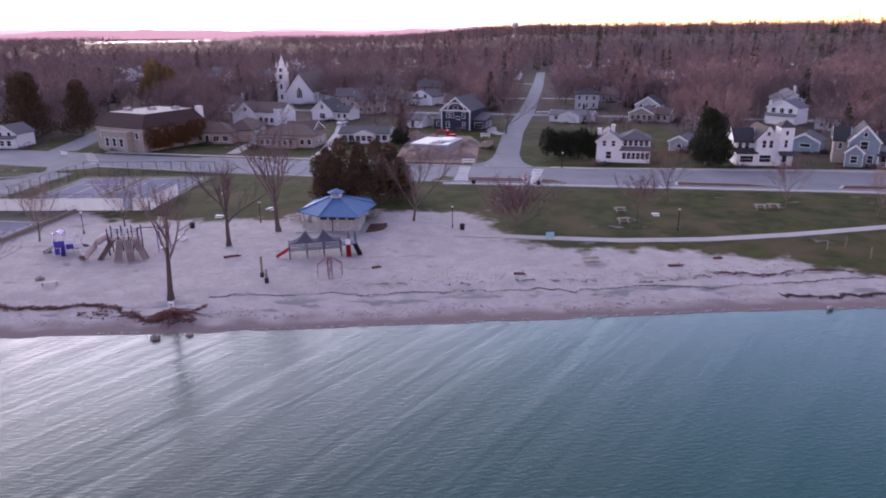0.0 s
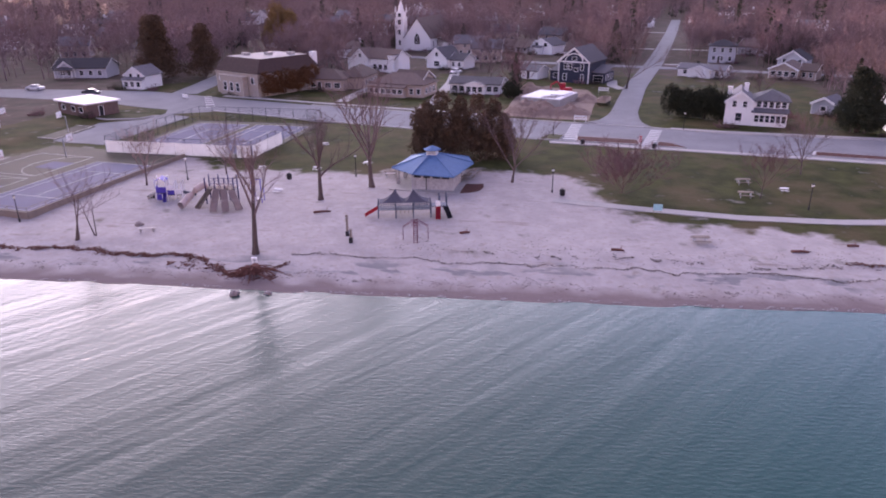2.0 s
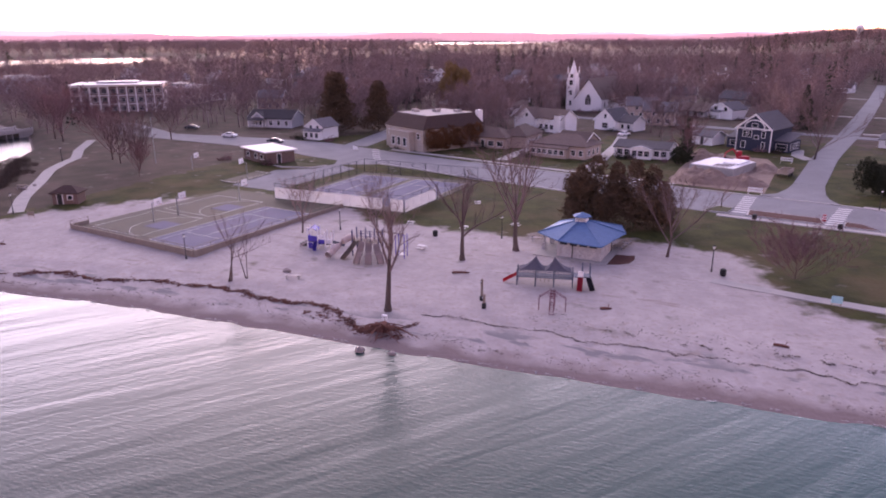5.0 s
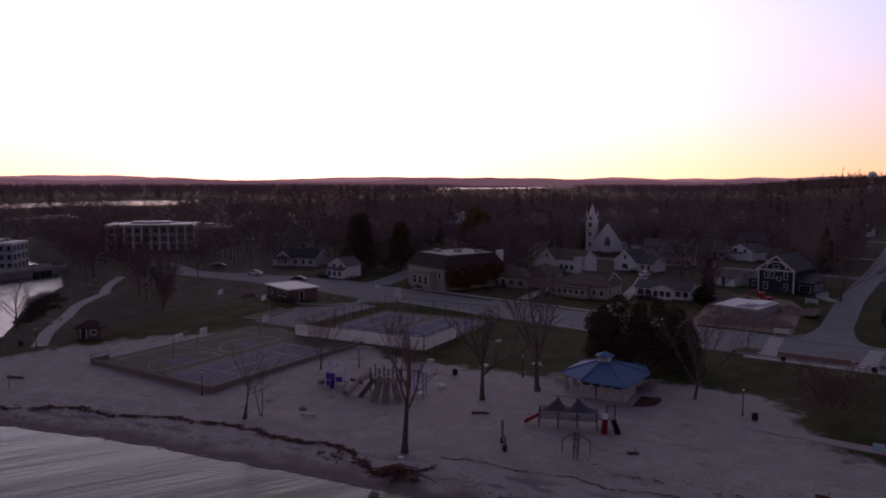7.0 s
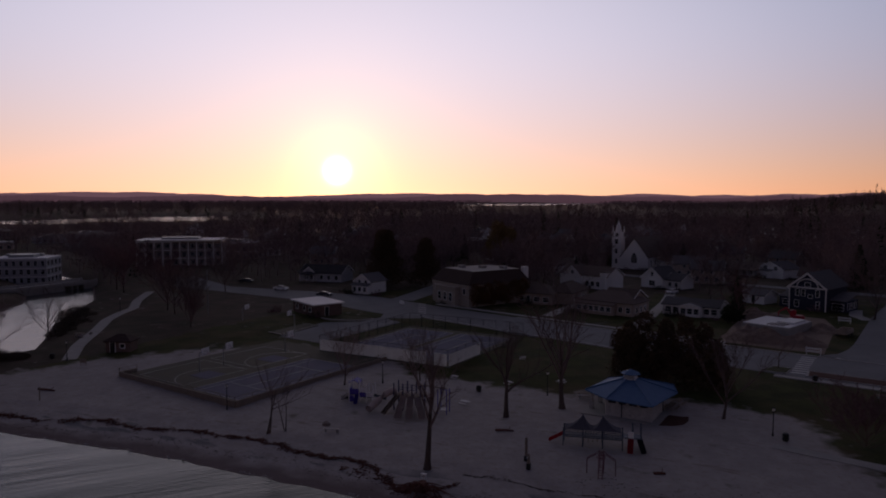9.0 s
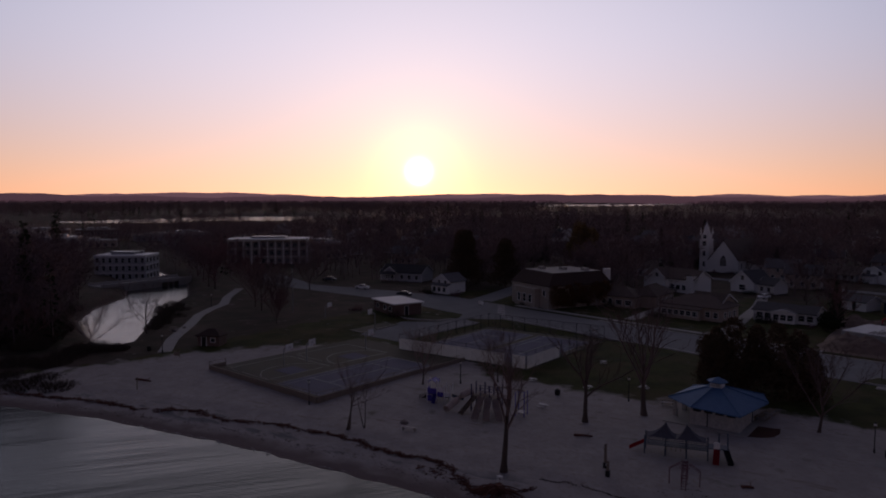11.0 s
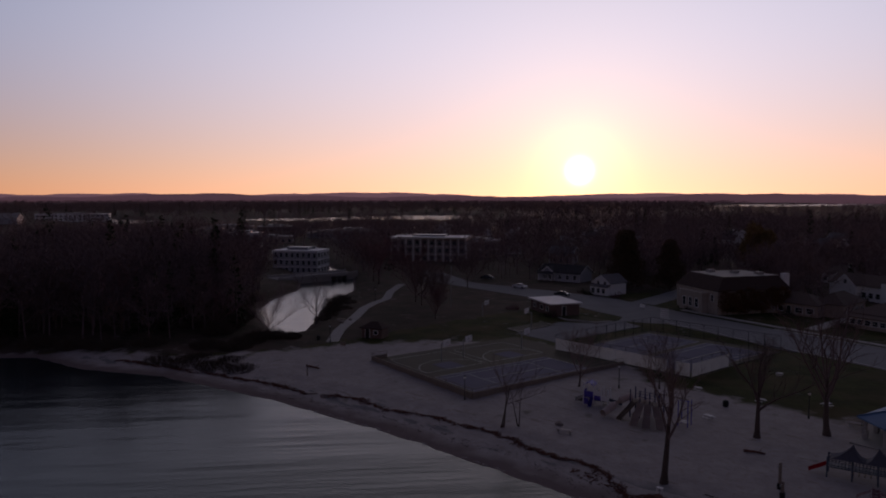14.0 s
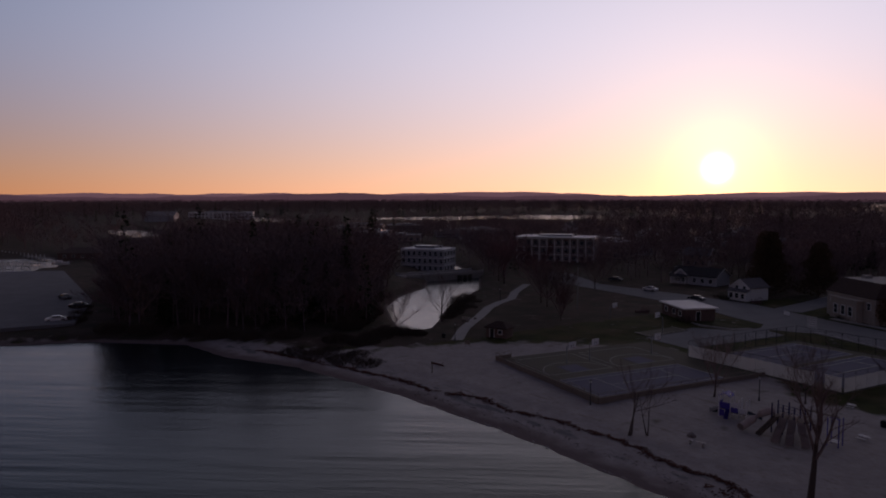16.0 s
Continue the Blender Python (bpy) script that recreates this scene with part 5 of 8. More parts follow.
for (u0, v0), (u1, v1) in (((0.1, -0.12), (22.5, -0.12)), ((24.0, -0.12), (26.4, -0.12)), ((26.62, 0.1), (26.62, 11.0))):
    k = max(1, round(math.hypot(u1 - u0, v1 - v0) / 3))
    root = thing("windscreen", Matrix.Identity(4), "white cloth windscreen tied to the tennis fence", "windscreen")
    for i in range(k):
        a = tennis_point(u0 + (u1 - u0) * i / k, v0 + (v1 - v0) * i / k)
        b = tennis_point(u0 + (u1 - u0) * (i + 0.985) / k, v0 + (v1 - v0) * (i + 0.985) / k)
        bm = bmesh.new()
        n = Vector((b[1] - a[1], a[0] - b[0], 0)).normalized() * 0.03
        rowsv = []
        for j in range(7):
            s = j / 6
            bow = 0.06 * math.sin(math.pi * s)
            p = Vector((a[0] + (b[0] - a[0]) * s, a[1] + (b[1] - a[1]) * s, 0)) + n * (1 + bow * 12)
            rowsv.append([bm.verts.new((p.x, p.y, z)) for z in (1.7, 2.7, 3.75 - bow * 0.8)])
        for r0, r1 in zip(rowsv, rowsv[1:]):
            for q in range(2):
                bm.faces.new((r0[q], r1[q], r1[q + 1], r0[q + 1]))
        bmesh.ops.solidify(bm, geom=bm.faces[:], thickness=0.015)
        part("cloth_panel", bm, M["screen_cloth"], root)


def hoop(x, y, face):
    """Basketball goal: bent steel post, white board with a square, ring and net; face: the way it looks, in degrees."""
    root = thing("basketball_hoop", Matrix.Translation((x, y, 1.48)) @ pose(0, 0, 0, 0, 0, face), "basketball goal with white backboard on steel post", "basketball hoop", "goals of the games courts")
    bm = bmesh.new()
    rod(bm, (0, 1.2, -0.3), (0, 1.2, 3.1), 0.09, 0.08, 8)
    rod(bm, (0, 1.2, 3.05), (0, 0.1, 3.4), 0.07, 0.06, 6)
    part("post", bm, M["steel"], root)
    bm = bmesh.new()
    block(bm, -0.9, 0.9, -0.03, 0.03, 2.9, 3.98, bevel=0.01)
    board = part("backboard", bm, M["white_paint"], root)
    bm = bmesh.new()
    for a, b, c, d in ((-0.3, -0.25, 3.05, 3.5), (0.25, 0.3, 3.05, 3.5), (-0.25, 0.25, 3.45, 3.5)):
        block(bm, a, b, -0.04, -0.031, c, d)
    part("target_square", bm, M["dark_metal"], board)
    bm = bmesh.new()
    for i in range(12):
        a, b = 2 * math.pi * i / 12, 2 * math.pi * (i + 1) / 12
        rod(bm, (0.23 * math.cos(a), -0.4 + 0.23 * math.sin(a), 3.05), (0.23 * math.cos(b), -0.4 + 0.23 * math.sin(b), 3.05), 0.015, 0.015, 4)
    part("ring", bm, M["red_plastic"], root, "orange-red steel ring")


M["red_plastic"] = mat("red_plastic", (0.42, 0.03, 0.045), (0.33, 0.026, 0.038), 2, 0.4, 0.05)
for hx, hy, fc in ((-85.4, 79.8, 96.6), (-85.2, 84.8, 96.6), (-82.8, 97.4, 96.6), (-98.0, 114.9, -80), (-112.0, 117.0, 100)):
    hoop(hx, hy, fc)


# ---- road markings, kerb beds and crossings ----
def patch(name, pts, material, z, label="", category="", owner=None, th=0.06):
    bm = bmesh.new()
    plate(bm, [(x, y, z) for x, y in pts], th)
    ob = part(name, bm, M[material], owner)
    return tagged(ob, label, category, kind="structure") if label else ob


ROAD = bpy.data.objects["road"]
for (ax, ay), (bx, by) in (((-1.4, 122.6), (0.2, 137.2)), ((12.2, 119.6), (15.2, 133.4))):
    for k in range(9):
        s = (k + 0.5) / 9
        x, y = ax + (bx - ax) * s, ay + (by - ay) * s
        z = gh(x, y) + 0.038
        patch("crossing_stripe", [(x - 1.1, y - 0.32), (x + 1.1, y - 0.36), (x + 1.1, y + 0.26), (x - 1.1, y + 0.30)], "marking", z, owner=ROAD, th=0.012)
for k in range(5):
    x, y = 4.7 + 1.78 * k, 137.5 - 0.12 * k
    patch("crossing_stripe", [(x - 0.45, y - 0.6), (x + 0.45, y - 0.6), (x + 0.45, y + 0.6), (x - 0.45, y + 0.6)], "marking", gh(x, y) + 0.075, owner=ROAD, th=0.02)
patch("stop_line", [(4.9, 140.9), (8.5, 140.4), (8.5, 140.9), (4.9, 141.4)], "marking", gh(6, 141) + 0.075, owner=ROAD, th=0.02)
for k in range(6):
    x, y = -89.5 + 1.5 * k, 157 - 2.6 * k
    patch("crossing_stripe", [(x - 0.9, y - 0.4), (x + 0.9, y + 0.3), (x + 0.7, y + 0.8), (x - 1.1, y + 0.1)], "marking", gh(x, y) + 0.075, owner=ROAD, th=0.02)
for bed in ([(-6.9, 121.8), (-3.0, 121.6), (-2.2, 125.6), (-4.8, 126.6)], [(-0.2, 121.3), (11.2, 119.7), (11.0, 123.6), (0.0, 125.3)], [(13.7, 119.3), (18.6, 118.4), (16.6, 121.8), (14.3, 122.8)],
            [(38.0, 116.2), (56.6, 113.5), (52.0, 116.4), (39.0, 119.2)], [(66, 112.3), (86, 109.4), (84, 112.6), (68, 115.0)]):
    cx, cy = sum(p[0] for p in bed) / 4, sum(p[1] for p in bed) / 4
    z = gh(cx, cy) + 0.06
    patch("kerb", bed, "kerb", z + 0.11, "pale kerb round a planted bed", "kerb", th=0.25)
    patch("planting_bed", [(cx + (x - cx) * 0.94, cy + (y - cy) * 0.88) for x, y in bed], "mulch" if cx > -3 else "lawn", z + 0.13, "bed of reddish bark mulch beside the road" if cx > -3 else "small grass bed beside the road", "planting bed", th=0.2)
patch("bare_soil", [(-17.6, 87.5), (-16.2, 87.3), (-14.6, 87.9), (-13.4, 89.2), (-13.0, 91.0), (-13.3, 93.2), (-13.8, 95.2), (-15.4, 96.0), (-16.2, 93), (-16.4, 89.6)], "mulch", gh(-15, 90) + 0.03, "dark brown soil beside the pavilion", "soil", th=0.12)
patch("kerb", [(-97.5, 127.9), (-90.9, 129.8), (-88.9, 134), (-90.7, 138.3), (-99, 140.2), (-112, 139.5), (-113, 132)], "kerb", gh(-98, 133) + 0.16, "pale kerb round the grass island", "kerb", th=0.3)
patch("grass_island", [(-97.4, 128.4), (-91.2, 130.2), (-89.4, 134), (-91.1, 137.9), (-99, 139.7), (-111.6, 139.1), (-112.5, 132.2)], "lawn", gh(-98, 133) + 0.19, "grass island with the hut on it", "grass", th=0.2)
band("kerb", ROAD_NEAR[:4], 0.4, M["kerb"], 0.16, "pale kerb between road and park", "kerb")
band("pavement", [(-86, 159.0), (-60, 152.8), (-32, 146.8), (-14, 142.6)], 1.5, M["concrete"], 0.12, "pale pavement before the houses", "pavement")
band("pavement", [(18, 135.2), (27, 133.6), (55.5, 131.4), (83.5, 128.7), (160, 120.5)], 1.3, M["concrete"], 0.10, "pale pavement before the white houses", "pavement")


# ---- lamps, tables, benches, bins ----
def street_lamp(x, y, h=3.5):
    root = thing("street_lamp", Matrix.Translation((x, y, gh(x, y))), "dark post lamp with a round pale lantern", "street lamp", "park lamps")
    bm = bmesh.new()
    rod(bm, (0, 0, -0.2), (0, 0, 0.5), 0.13, 0.10, 8)
    rod(bm, (0, 0, 0.5), (0, 0, h - 0.45), 0.06, 0.05, 8)
    part("pole", bm, M["dark_metal"], root)
    bm = bmesh.new()
    bmesh.ops.create_uvsphere(bm, u_segments=10, v_segments=7, radius=0.17, matrix=Matrix.Translation((0, 0, h - 0.28)))
    part("globe", bm, M["lamp_glass"], root, "pale frosted globe")
    bm = bmesh.new()
    rod(bm, (0, 0, h - 0.14), (0, 0, h + 0.02), 0.2, 0.04, 8)
    part("cap", bm, M["dark_metal"], root)


M["lamp_glass"] = mat("frosted_globe", (0.8, 0.78, 0.72), (0.7, 0.68, 0.64), 3, 0.3, 0)
for lx, ly in ((-3.3, 89.8), (-57.0, 88.1), (-32.5, 93.2), (20.2, 134.2), (29.3, 87.5), (-68.6, 67.7), (-112.7, 74.4), (-148.4, 112.0), (62, 90.6)):
    street_lamp(lx, ly)


def picnic_table(x, y, turn, top="timber", legs="steel", long=1.9, label="weathered timber picnic table with bench seats", size=1.0):
    root = thing("picnic_table", Matrix.Translation((x, y, gh(x, y) + 0.02)) @ pose(0, 0, 0, 0, 0, turn) @ Matrix.Diagonal((size, size, size, 1)), label, "picnic table", "picnic tables")
    for k in range(5):
        bm = bmesh.new()
        block(bm, -long / 2, long / 2, -0.4 + 0.16 * k, -0.26 + 0.16 * k, 0.71, 0.76)
        part("table_plank", bm, M[top], root)
    for s in (-1, 1):
        bm = bmesh.new()
        block(bm, -long / 2, long / 2, s * 0.75 - 0.14, s * 0.75 + 0.14, 0.41, 0.46)
        part("seat", bm, M[top], root)
        bm = bmesh.new()
        u = s * (long / 2 - 0.3)
        for q in (-1, 1):
            rod(bm, (u, q * 0.62, -0.05), (u, q * 0.22, 0.71), 0.04, 0.04, 5)
        rod(bm, (u, -0.85, 0.39), (u, 0.85, 0.39), 0.035, 0.035, 5)
        part("leg_frame", bm, M[legs], root)


for px, py, tr in ((23.5, 98.2, 5), (22.5, 91.8, -4), (13.9, 73.7, 8), (-15.7, 94.6, 85), (-15.2, 97.2, 80), (-27.5, 94.4, 20), (-128.7, 87.7, 30), (9.5, 112.0, 30), (70.5, 101, 12)):
    picnic_table(px, py, tr)
for px, py, tr in ((28.3, 95.2, 0), (-48.3, 95.0, 10), (-39.5, 95.6, -6), (-43.3, 111.0, 20), (-32.6, 99.8, 60), (-41.05, 83.9, -5), (-47.5, 83.7, -3), (-112.5, 87.0, 40)):
    picnic_table(px, py, tr, "white_paint", long=1.5, label="white-topped picnic table with bench seats", size=0.72)
for k in range(2):
    picnic_table(46.4 + 2.3 * k, 99.4 + 0.25 * k, -8, label="grey timber picnic table set end to end with another")


def bench(x, y, turn):
    root = thing("bench", Matrix.Translation((x, y, gh(x, y) + 0.02)) @ pose(0, 0, 0, 0, 0, turn), "plain backless pale timber bench on the sand", "bench")
    for k in range(3):
        bm = bmesh.new()
        block(bm, -1.0, 1.0, -0.22 + 0.15 * k, -0.09 + 0.15 * k, 0.4, 0.45)
        part("slat", bm, M["pale_timber"], root)
    for s in (-0.75, 0.75):
        bm = bmesh.new()
        block(bm, s - 0.06, s + 0.06, -0.2, 0.2, -0.1, 0.4)
        part("leg", bm, M["concrete"], root)


M["pale_timber"] = mat("pale_timber", (0.55, 0.50, 0.45), (0.42, 0.38, 0.34), 2, 0.85, 0.3)
bench(-50.8, 67.1, 18)


def litter_bin(x, y, colour="dark_metal"):
    root = thing("litter_bin", Matrix.Translation((x, y, gh(x, y))), "dark slatted round litter bin", "litter bin")
    bm = bmesh.new()
    rod(bm, (0, 0, -0.05), (0, 0, 0.82), 0.28, 0.32, 12)
    part("drum", bm, M[colour], root)
    bm = bmesh.new()
    rod(bm, (0, 0, 0.822), (0, 0, 0.95), 0.34, 0.2, 12)
    part("lid", bm, M["dark_metal"], root)
    for k in range(12):
        bm = bmesh.new()
        a = math.pi * k / 6
        rod(bm, (0.33 * math.cos(a), 0.33 * math.sin(a), 0.05), (0.37 * math.cos(a), 0.37 * math.sin(a), 0.8), 0.025, 0.025, 4)
        part("slat", bm, M["dark_metal"], root)


for bx, by in ((-42.0, 90.5), (-1.9, 88.8), (1.1, 119.0), (13.1, 117.6), (-116.5, 74.2)):
    litter_bin(bx, by)


def sign_board(x, y, turn, w, h, material, label):
    root = thing("notice_board", Matrix.Translation((x, y, gh(x, y))) @ pose(0, 0, 0, 0, 0, turn), label, "notice board")
    bm = bmesh.new()
    block(bm, -w / 2, w / 2, -0.03, 0.03, 0.45, 0.45 + h, bevel=0.01)
    part("board", bm, M[material], root)
    for s in (-1, 1):
        bm = bmesh.new()
        rod(bm, (s * w * 0.4, 0.06, -0.2), (s * w * 0.4, 0.06, 0.5 + h), 0.035, 0.035, 6)
        part("post", bm, M["timber"], root)


M["turquoise"] = mat("turquoise_paint", (0.32, 0.62, 0.66), (0.26, 0.52, 0.56), 2, 0.5, 0.05)
sign_board(10.1, 83.0, 0, 1.1, 0.8, "turquoise", "pale turquoise board on posts beside the footpath")
sign_board(-107.2, 73.6, 20, 1.2, 0.7, "timber", "weathered timber board beside the sand track")
sign_board(-93.2, 153.0, -28, 2.2, 0.8, "white_paint", "low white sign at the street corner")


def lone_post(x, y, h, label="weathered timber post in the sand", r=0.09):
    root = thing("post", Matrix.Translation((x, y, gh(x, y))), label, "post")
    bm = bmesh.new()
    rod(bm, (0, 0, -0.4), (0.03, 0.02, h), r, r * 0.85, 8)
    part("shaft", bm, M["timber"], root)
    bm = bmesh.new()
    rod(bm, (0.03, 0.02, h), (0.03, 0.02, h + 0.06), r * 1.1, r * 0.6, 8)
    part("cap", bm, M["dark_metal"], root)


for px, py, ph in ((-95.2, 58.6, 1.8), (48.9, 79.0, 1.7), (49.9, 74.9, 1.5), (46.0, 78.2, 1.4), (53.5, 72.6, 1.5)):
    lone_post(px, py, ph)
root = thing("flagpole", Matrix.Translation((-126.5, 119.2, gh(-126.5, 119.2))), "tall pale metal pole without a flag", "flagpole")
bm = bmesh.new()
rod(bm, (0, 0, -0.3), (0, 0, 10.3), 0.09, 0.05, 8)
part("shaft", bm, M["steel"], root)
bm = bmesh.new()
bmesh.ops.create_uvsphere(bm, u_segments=8, v_segments=6, radius=0.12, matrix=Matrix.Translation((0, 0, 10.4)))
part("finial", bm, M["steel"], root)


# ---- playgrounds ----
M["purple_plastic"] = mat("violet_plastic", (0.085, 0.065, 0.36), (0.065, 0.048, 0.28), 2, 0.4, 0.03)
M["indigo_paint"] = mat("indigo_paint", (0.05, 0.04, 0.12), (0.035, 0.03, 0.09), 2, 0.5, 0.05)
M["blue_grey_paint"] = mat("blue_grey_paint", (0.10, 0.12, 0.16), (0.075, 0.09, 0.125), 2, 0.5, 0.05)
M["pale_plastic"] = mat("pale_plastic", (0.42, 0.40, 0.40), (0.34, 0.32, 0.33), 1.5, 0.45, 0.05)
M["white_plastic"] = mat("white_plastic", (0.70, 0.69, 0.72), (0.58, 0.57, 0.60), 2, 0.4, 0.03)
M["beige_plastic"] = mat("beige_plastic", (0.46, 0.375, 0.35), (0.38, 0.31, 0.29), 1.5, 0.5, 0.05)
M["black_plastic"] = mat("black_plastic", (0.03, 0.03, 0.035), (0.022, 0.022, 0.026), 2, 0.4, 0.03)
M["red_bar"] = mat("red_enamel_bar", (0.20, 0.085, 0.10), (0.15, 0.065, 0.08), 3, 0.45, 0.05)
M["net_cloth"] = mat("mesh_cloth", (0.10, 0.10, 0.125), (0.07, 0.07, 0.09), 4, 0.9, 0.3)


def chute(parent, top, foot, wide, material, waves=0, sides=0.25, name="slide", label=""):
    """An open slide with raised edges from top to foot, easing out at its end."""
    top, foot = Vector(top), Vector(foot)
    run = foot - top
    side = Vector((-run.y, run.x, 0)).normalized() * wide / 2
    bm = bmesh.new()
    rows = []
    n = 12
    for i in range(n + 1):
        s = i / n
        p = top.lerp(foot, s)
        drop = s ** 0.9 if s < 0.85 else 0.85 ** 0.9 + (1 - 0.85 ** 0.9) * (1 - (1 - (s - 0.85) / 0.15) ** 2)
        p.z = top.z + (foot.z - top.z) * drop + (0.14 * math.sin(s * waves * 2 * math.pi) if waves else 0)
        up = Vector((0, 0, sides))
        rows.append([bm.verts.new(q) for q in (p - side + up, p - side, p + side, p + side + up)])
    for a, b in zip(rows, rows[1:]):
        for j in range(3):
            bm.faces.new((a[j], b[j], b[j + 1], a[j + 1]))
    bmesh.ops.solidify(bm, geom=bm.faces[:], thickness=0.05)
    return part(name, bm, M[material], parent, label)


def tube_slide(parent, pts, r, material, label=""):
    V, F = [], []
    tube_pts = [Vector(p) for p in pts]
    for i, p in enumerate(tube_pts):
        w = (tube_pts[min(i + 1, len(pts) - 1)] - tube_pts[max(i - 1, 0)]).normalized()
        u = w.orthogonal().normalized()
        v = w.cross(u)
        for k in range(12):
            a = math.pi * k / 6
            V.append(p + (u * math.cos(a) + v * math.sin(a)) * r)
    for i in range(len(pts) - 1):
        for k in range(12):
            F.append((i * 12 + k, i * 12 + (k + 1) % 12, (i + 1) * 12 + (k + 1) % 12, (i + 1) * 12 + k))
    m = mesh_of("tube_slide", V, F, M[material])
    bm = bmesh.new()
    bm.from_mesh(m)
    bmesh.ops.solidify(bm, geom=bm.faces[:], thickness=0.04)
    return part("tube_slide", bm, M[material], parent, label)


def posts(parent, places, z0, z1, material, r=0.07, name="post"):
    for x, y in places:
        bm = bmesh.new()
        rod(bm, (x, y, z0), (x, y, z1), r, r, 8)
        part(name, bm, M[material], parent)


def sail_playset():
    """Blue-grey climbing bridge under two peaked mesh sails, with red slides at its ends and a black one."""
    x, y = -21.4, 77.3
    root = thing("sail_playset", Matrix.Translation((x, y, gh(x, y))) @ pose(0, 0, 0, 0, 0, 14), "blue-grey playset with two peaked mesh sails and red slides", "playground set")
    posts(root, [(sx, sy) for sx in (-3.3, -1.1, 1.1, 3.3) for sy in (-0.8, 0.8)], -0.3, 2.1, "blue_grey_paint")
    for cx in (-1.1, 1.1):
        bm = bmesh.new()
        rod(bm, (cx, 0, -0.3), (cx, 0, 3.55), 0.07, 0.05, 8)
        part("mast", bm, M["blue_grey_paint"], root)
        bm = bmesh.new()
        top = Vector((cx, 0, 3.5))
        ring = [Vector((cx + sx, sy, 2.1 - 0.06 * abs(sx))) for sx, sy in ((-1.1 - 0.9 * (cx < 0), -0.95), (0, -1.0), (1.1 + 0.9 * (cx > 0), -0.95), (1.1 + 0.9 * (cx > 0), 0), (1.1 + 0.9 * (cx > 0), 0.95), (0, 1.0), (-1.1 - 0.9 * (cx < 0), 0.95), (-1.1 - 0.9 * (cx < 0), 0))]
        grid = []
        for i in range(9):
            s = i / 8
            grid.append([bm.verts.new(top.lerp(q, s) - Vector((0, 0, 0.3 * math.sin(math.pi * s)))) for q in ring])
        for a, b in zip(grid, grid[1:]):
            for k in range(8):
                bm.faces.new((a[k], b[k], b[(k + 1) % 8], a[(k + 1) % 8]))
        bmesh.ops.remove_doubles(bm, verts=bm.verts[:], dist=0.001)
        part("sail", bm, M["net_cloth"], root, "grey mesh sail")
    bm = bmesh.new()
    block(bm, -3.3, 3.3, -0.75, 0.75, 1.02, 1.1)
    part("deck", bm, M["blue_grey_paint"], root)
    for sy in (-0.8, 0.8):
        for z in (1.3, 1.65, 2.0):
            bm = bmesh.new()
            rod(bm, (-3.3, sy, z), (3.3, sy, z), 0.035, 0.035, 6)
            part("rail", bm, M["blue_grey_paint"], root)
        for k in range(22):
            bm = bmesh.new()
            u = -3.2 + 0.3 * k
            rod(bm, (u, sy, 1.1), (u, sy, 2.0), 0.03, 0.03, 4)
            part("railing_bar", bm, M["blue_grey_paint"], root)
    for k in range(5):
        bm = bmesh.new()
        u = -1.0 + 0.5 * k
        rod(bm, (u, -0.7, 0.62 + 0.06 * abs(k - 2)), (u, 0.7, 0.62 + 0.06 * abs(k - 2)), 0.06, 0.06, 6)
        part("bridge_rung", bm, M["timber"], root)
    chute(root, (-3.3, 0, 1.15), (-5.0, -0.2, 0.2), 0.6, "red_plastic", label="red plastic slide")
    posts(root, [(4.4, -0.6), (4.4, 0.8), (5.3, -0.5), (5.3, 0.9)], -0.3, 2.7, "blue_grey_paint")
    bm = bmesh.new()
    block(bm, 3.3, 5.4, -0.6, 0.9, 1.3, 1.38)
    part("deck", bm, M["blue_grey_paint"], root)
    bm = bmesh.new()
    block(bm, 3.9, 4.5, -0.75, -0.62, 1.4, 2.1)
    part("panel", bm, M["white_paint"], root)
    chute(root, (4.2, -0.7, 1.35), (4.1, -2.3, 0.2), 0.65, "red_plastic", label="red plastic slide")
    chute(root, (5.1, -0.6, 1.35), (5.6, -2.0, 0.2), 0.6, "black_plastic", label="black plastic slide")


sail_playset()


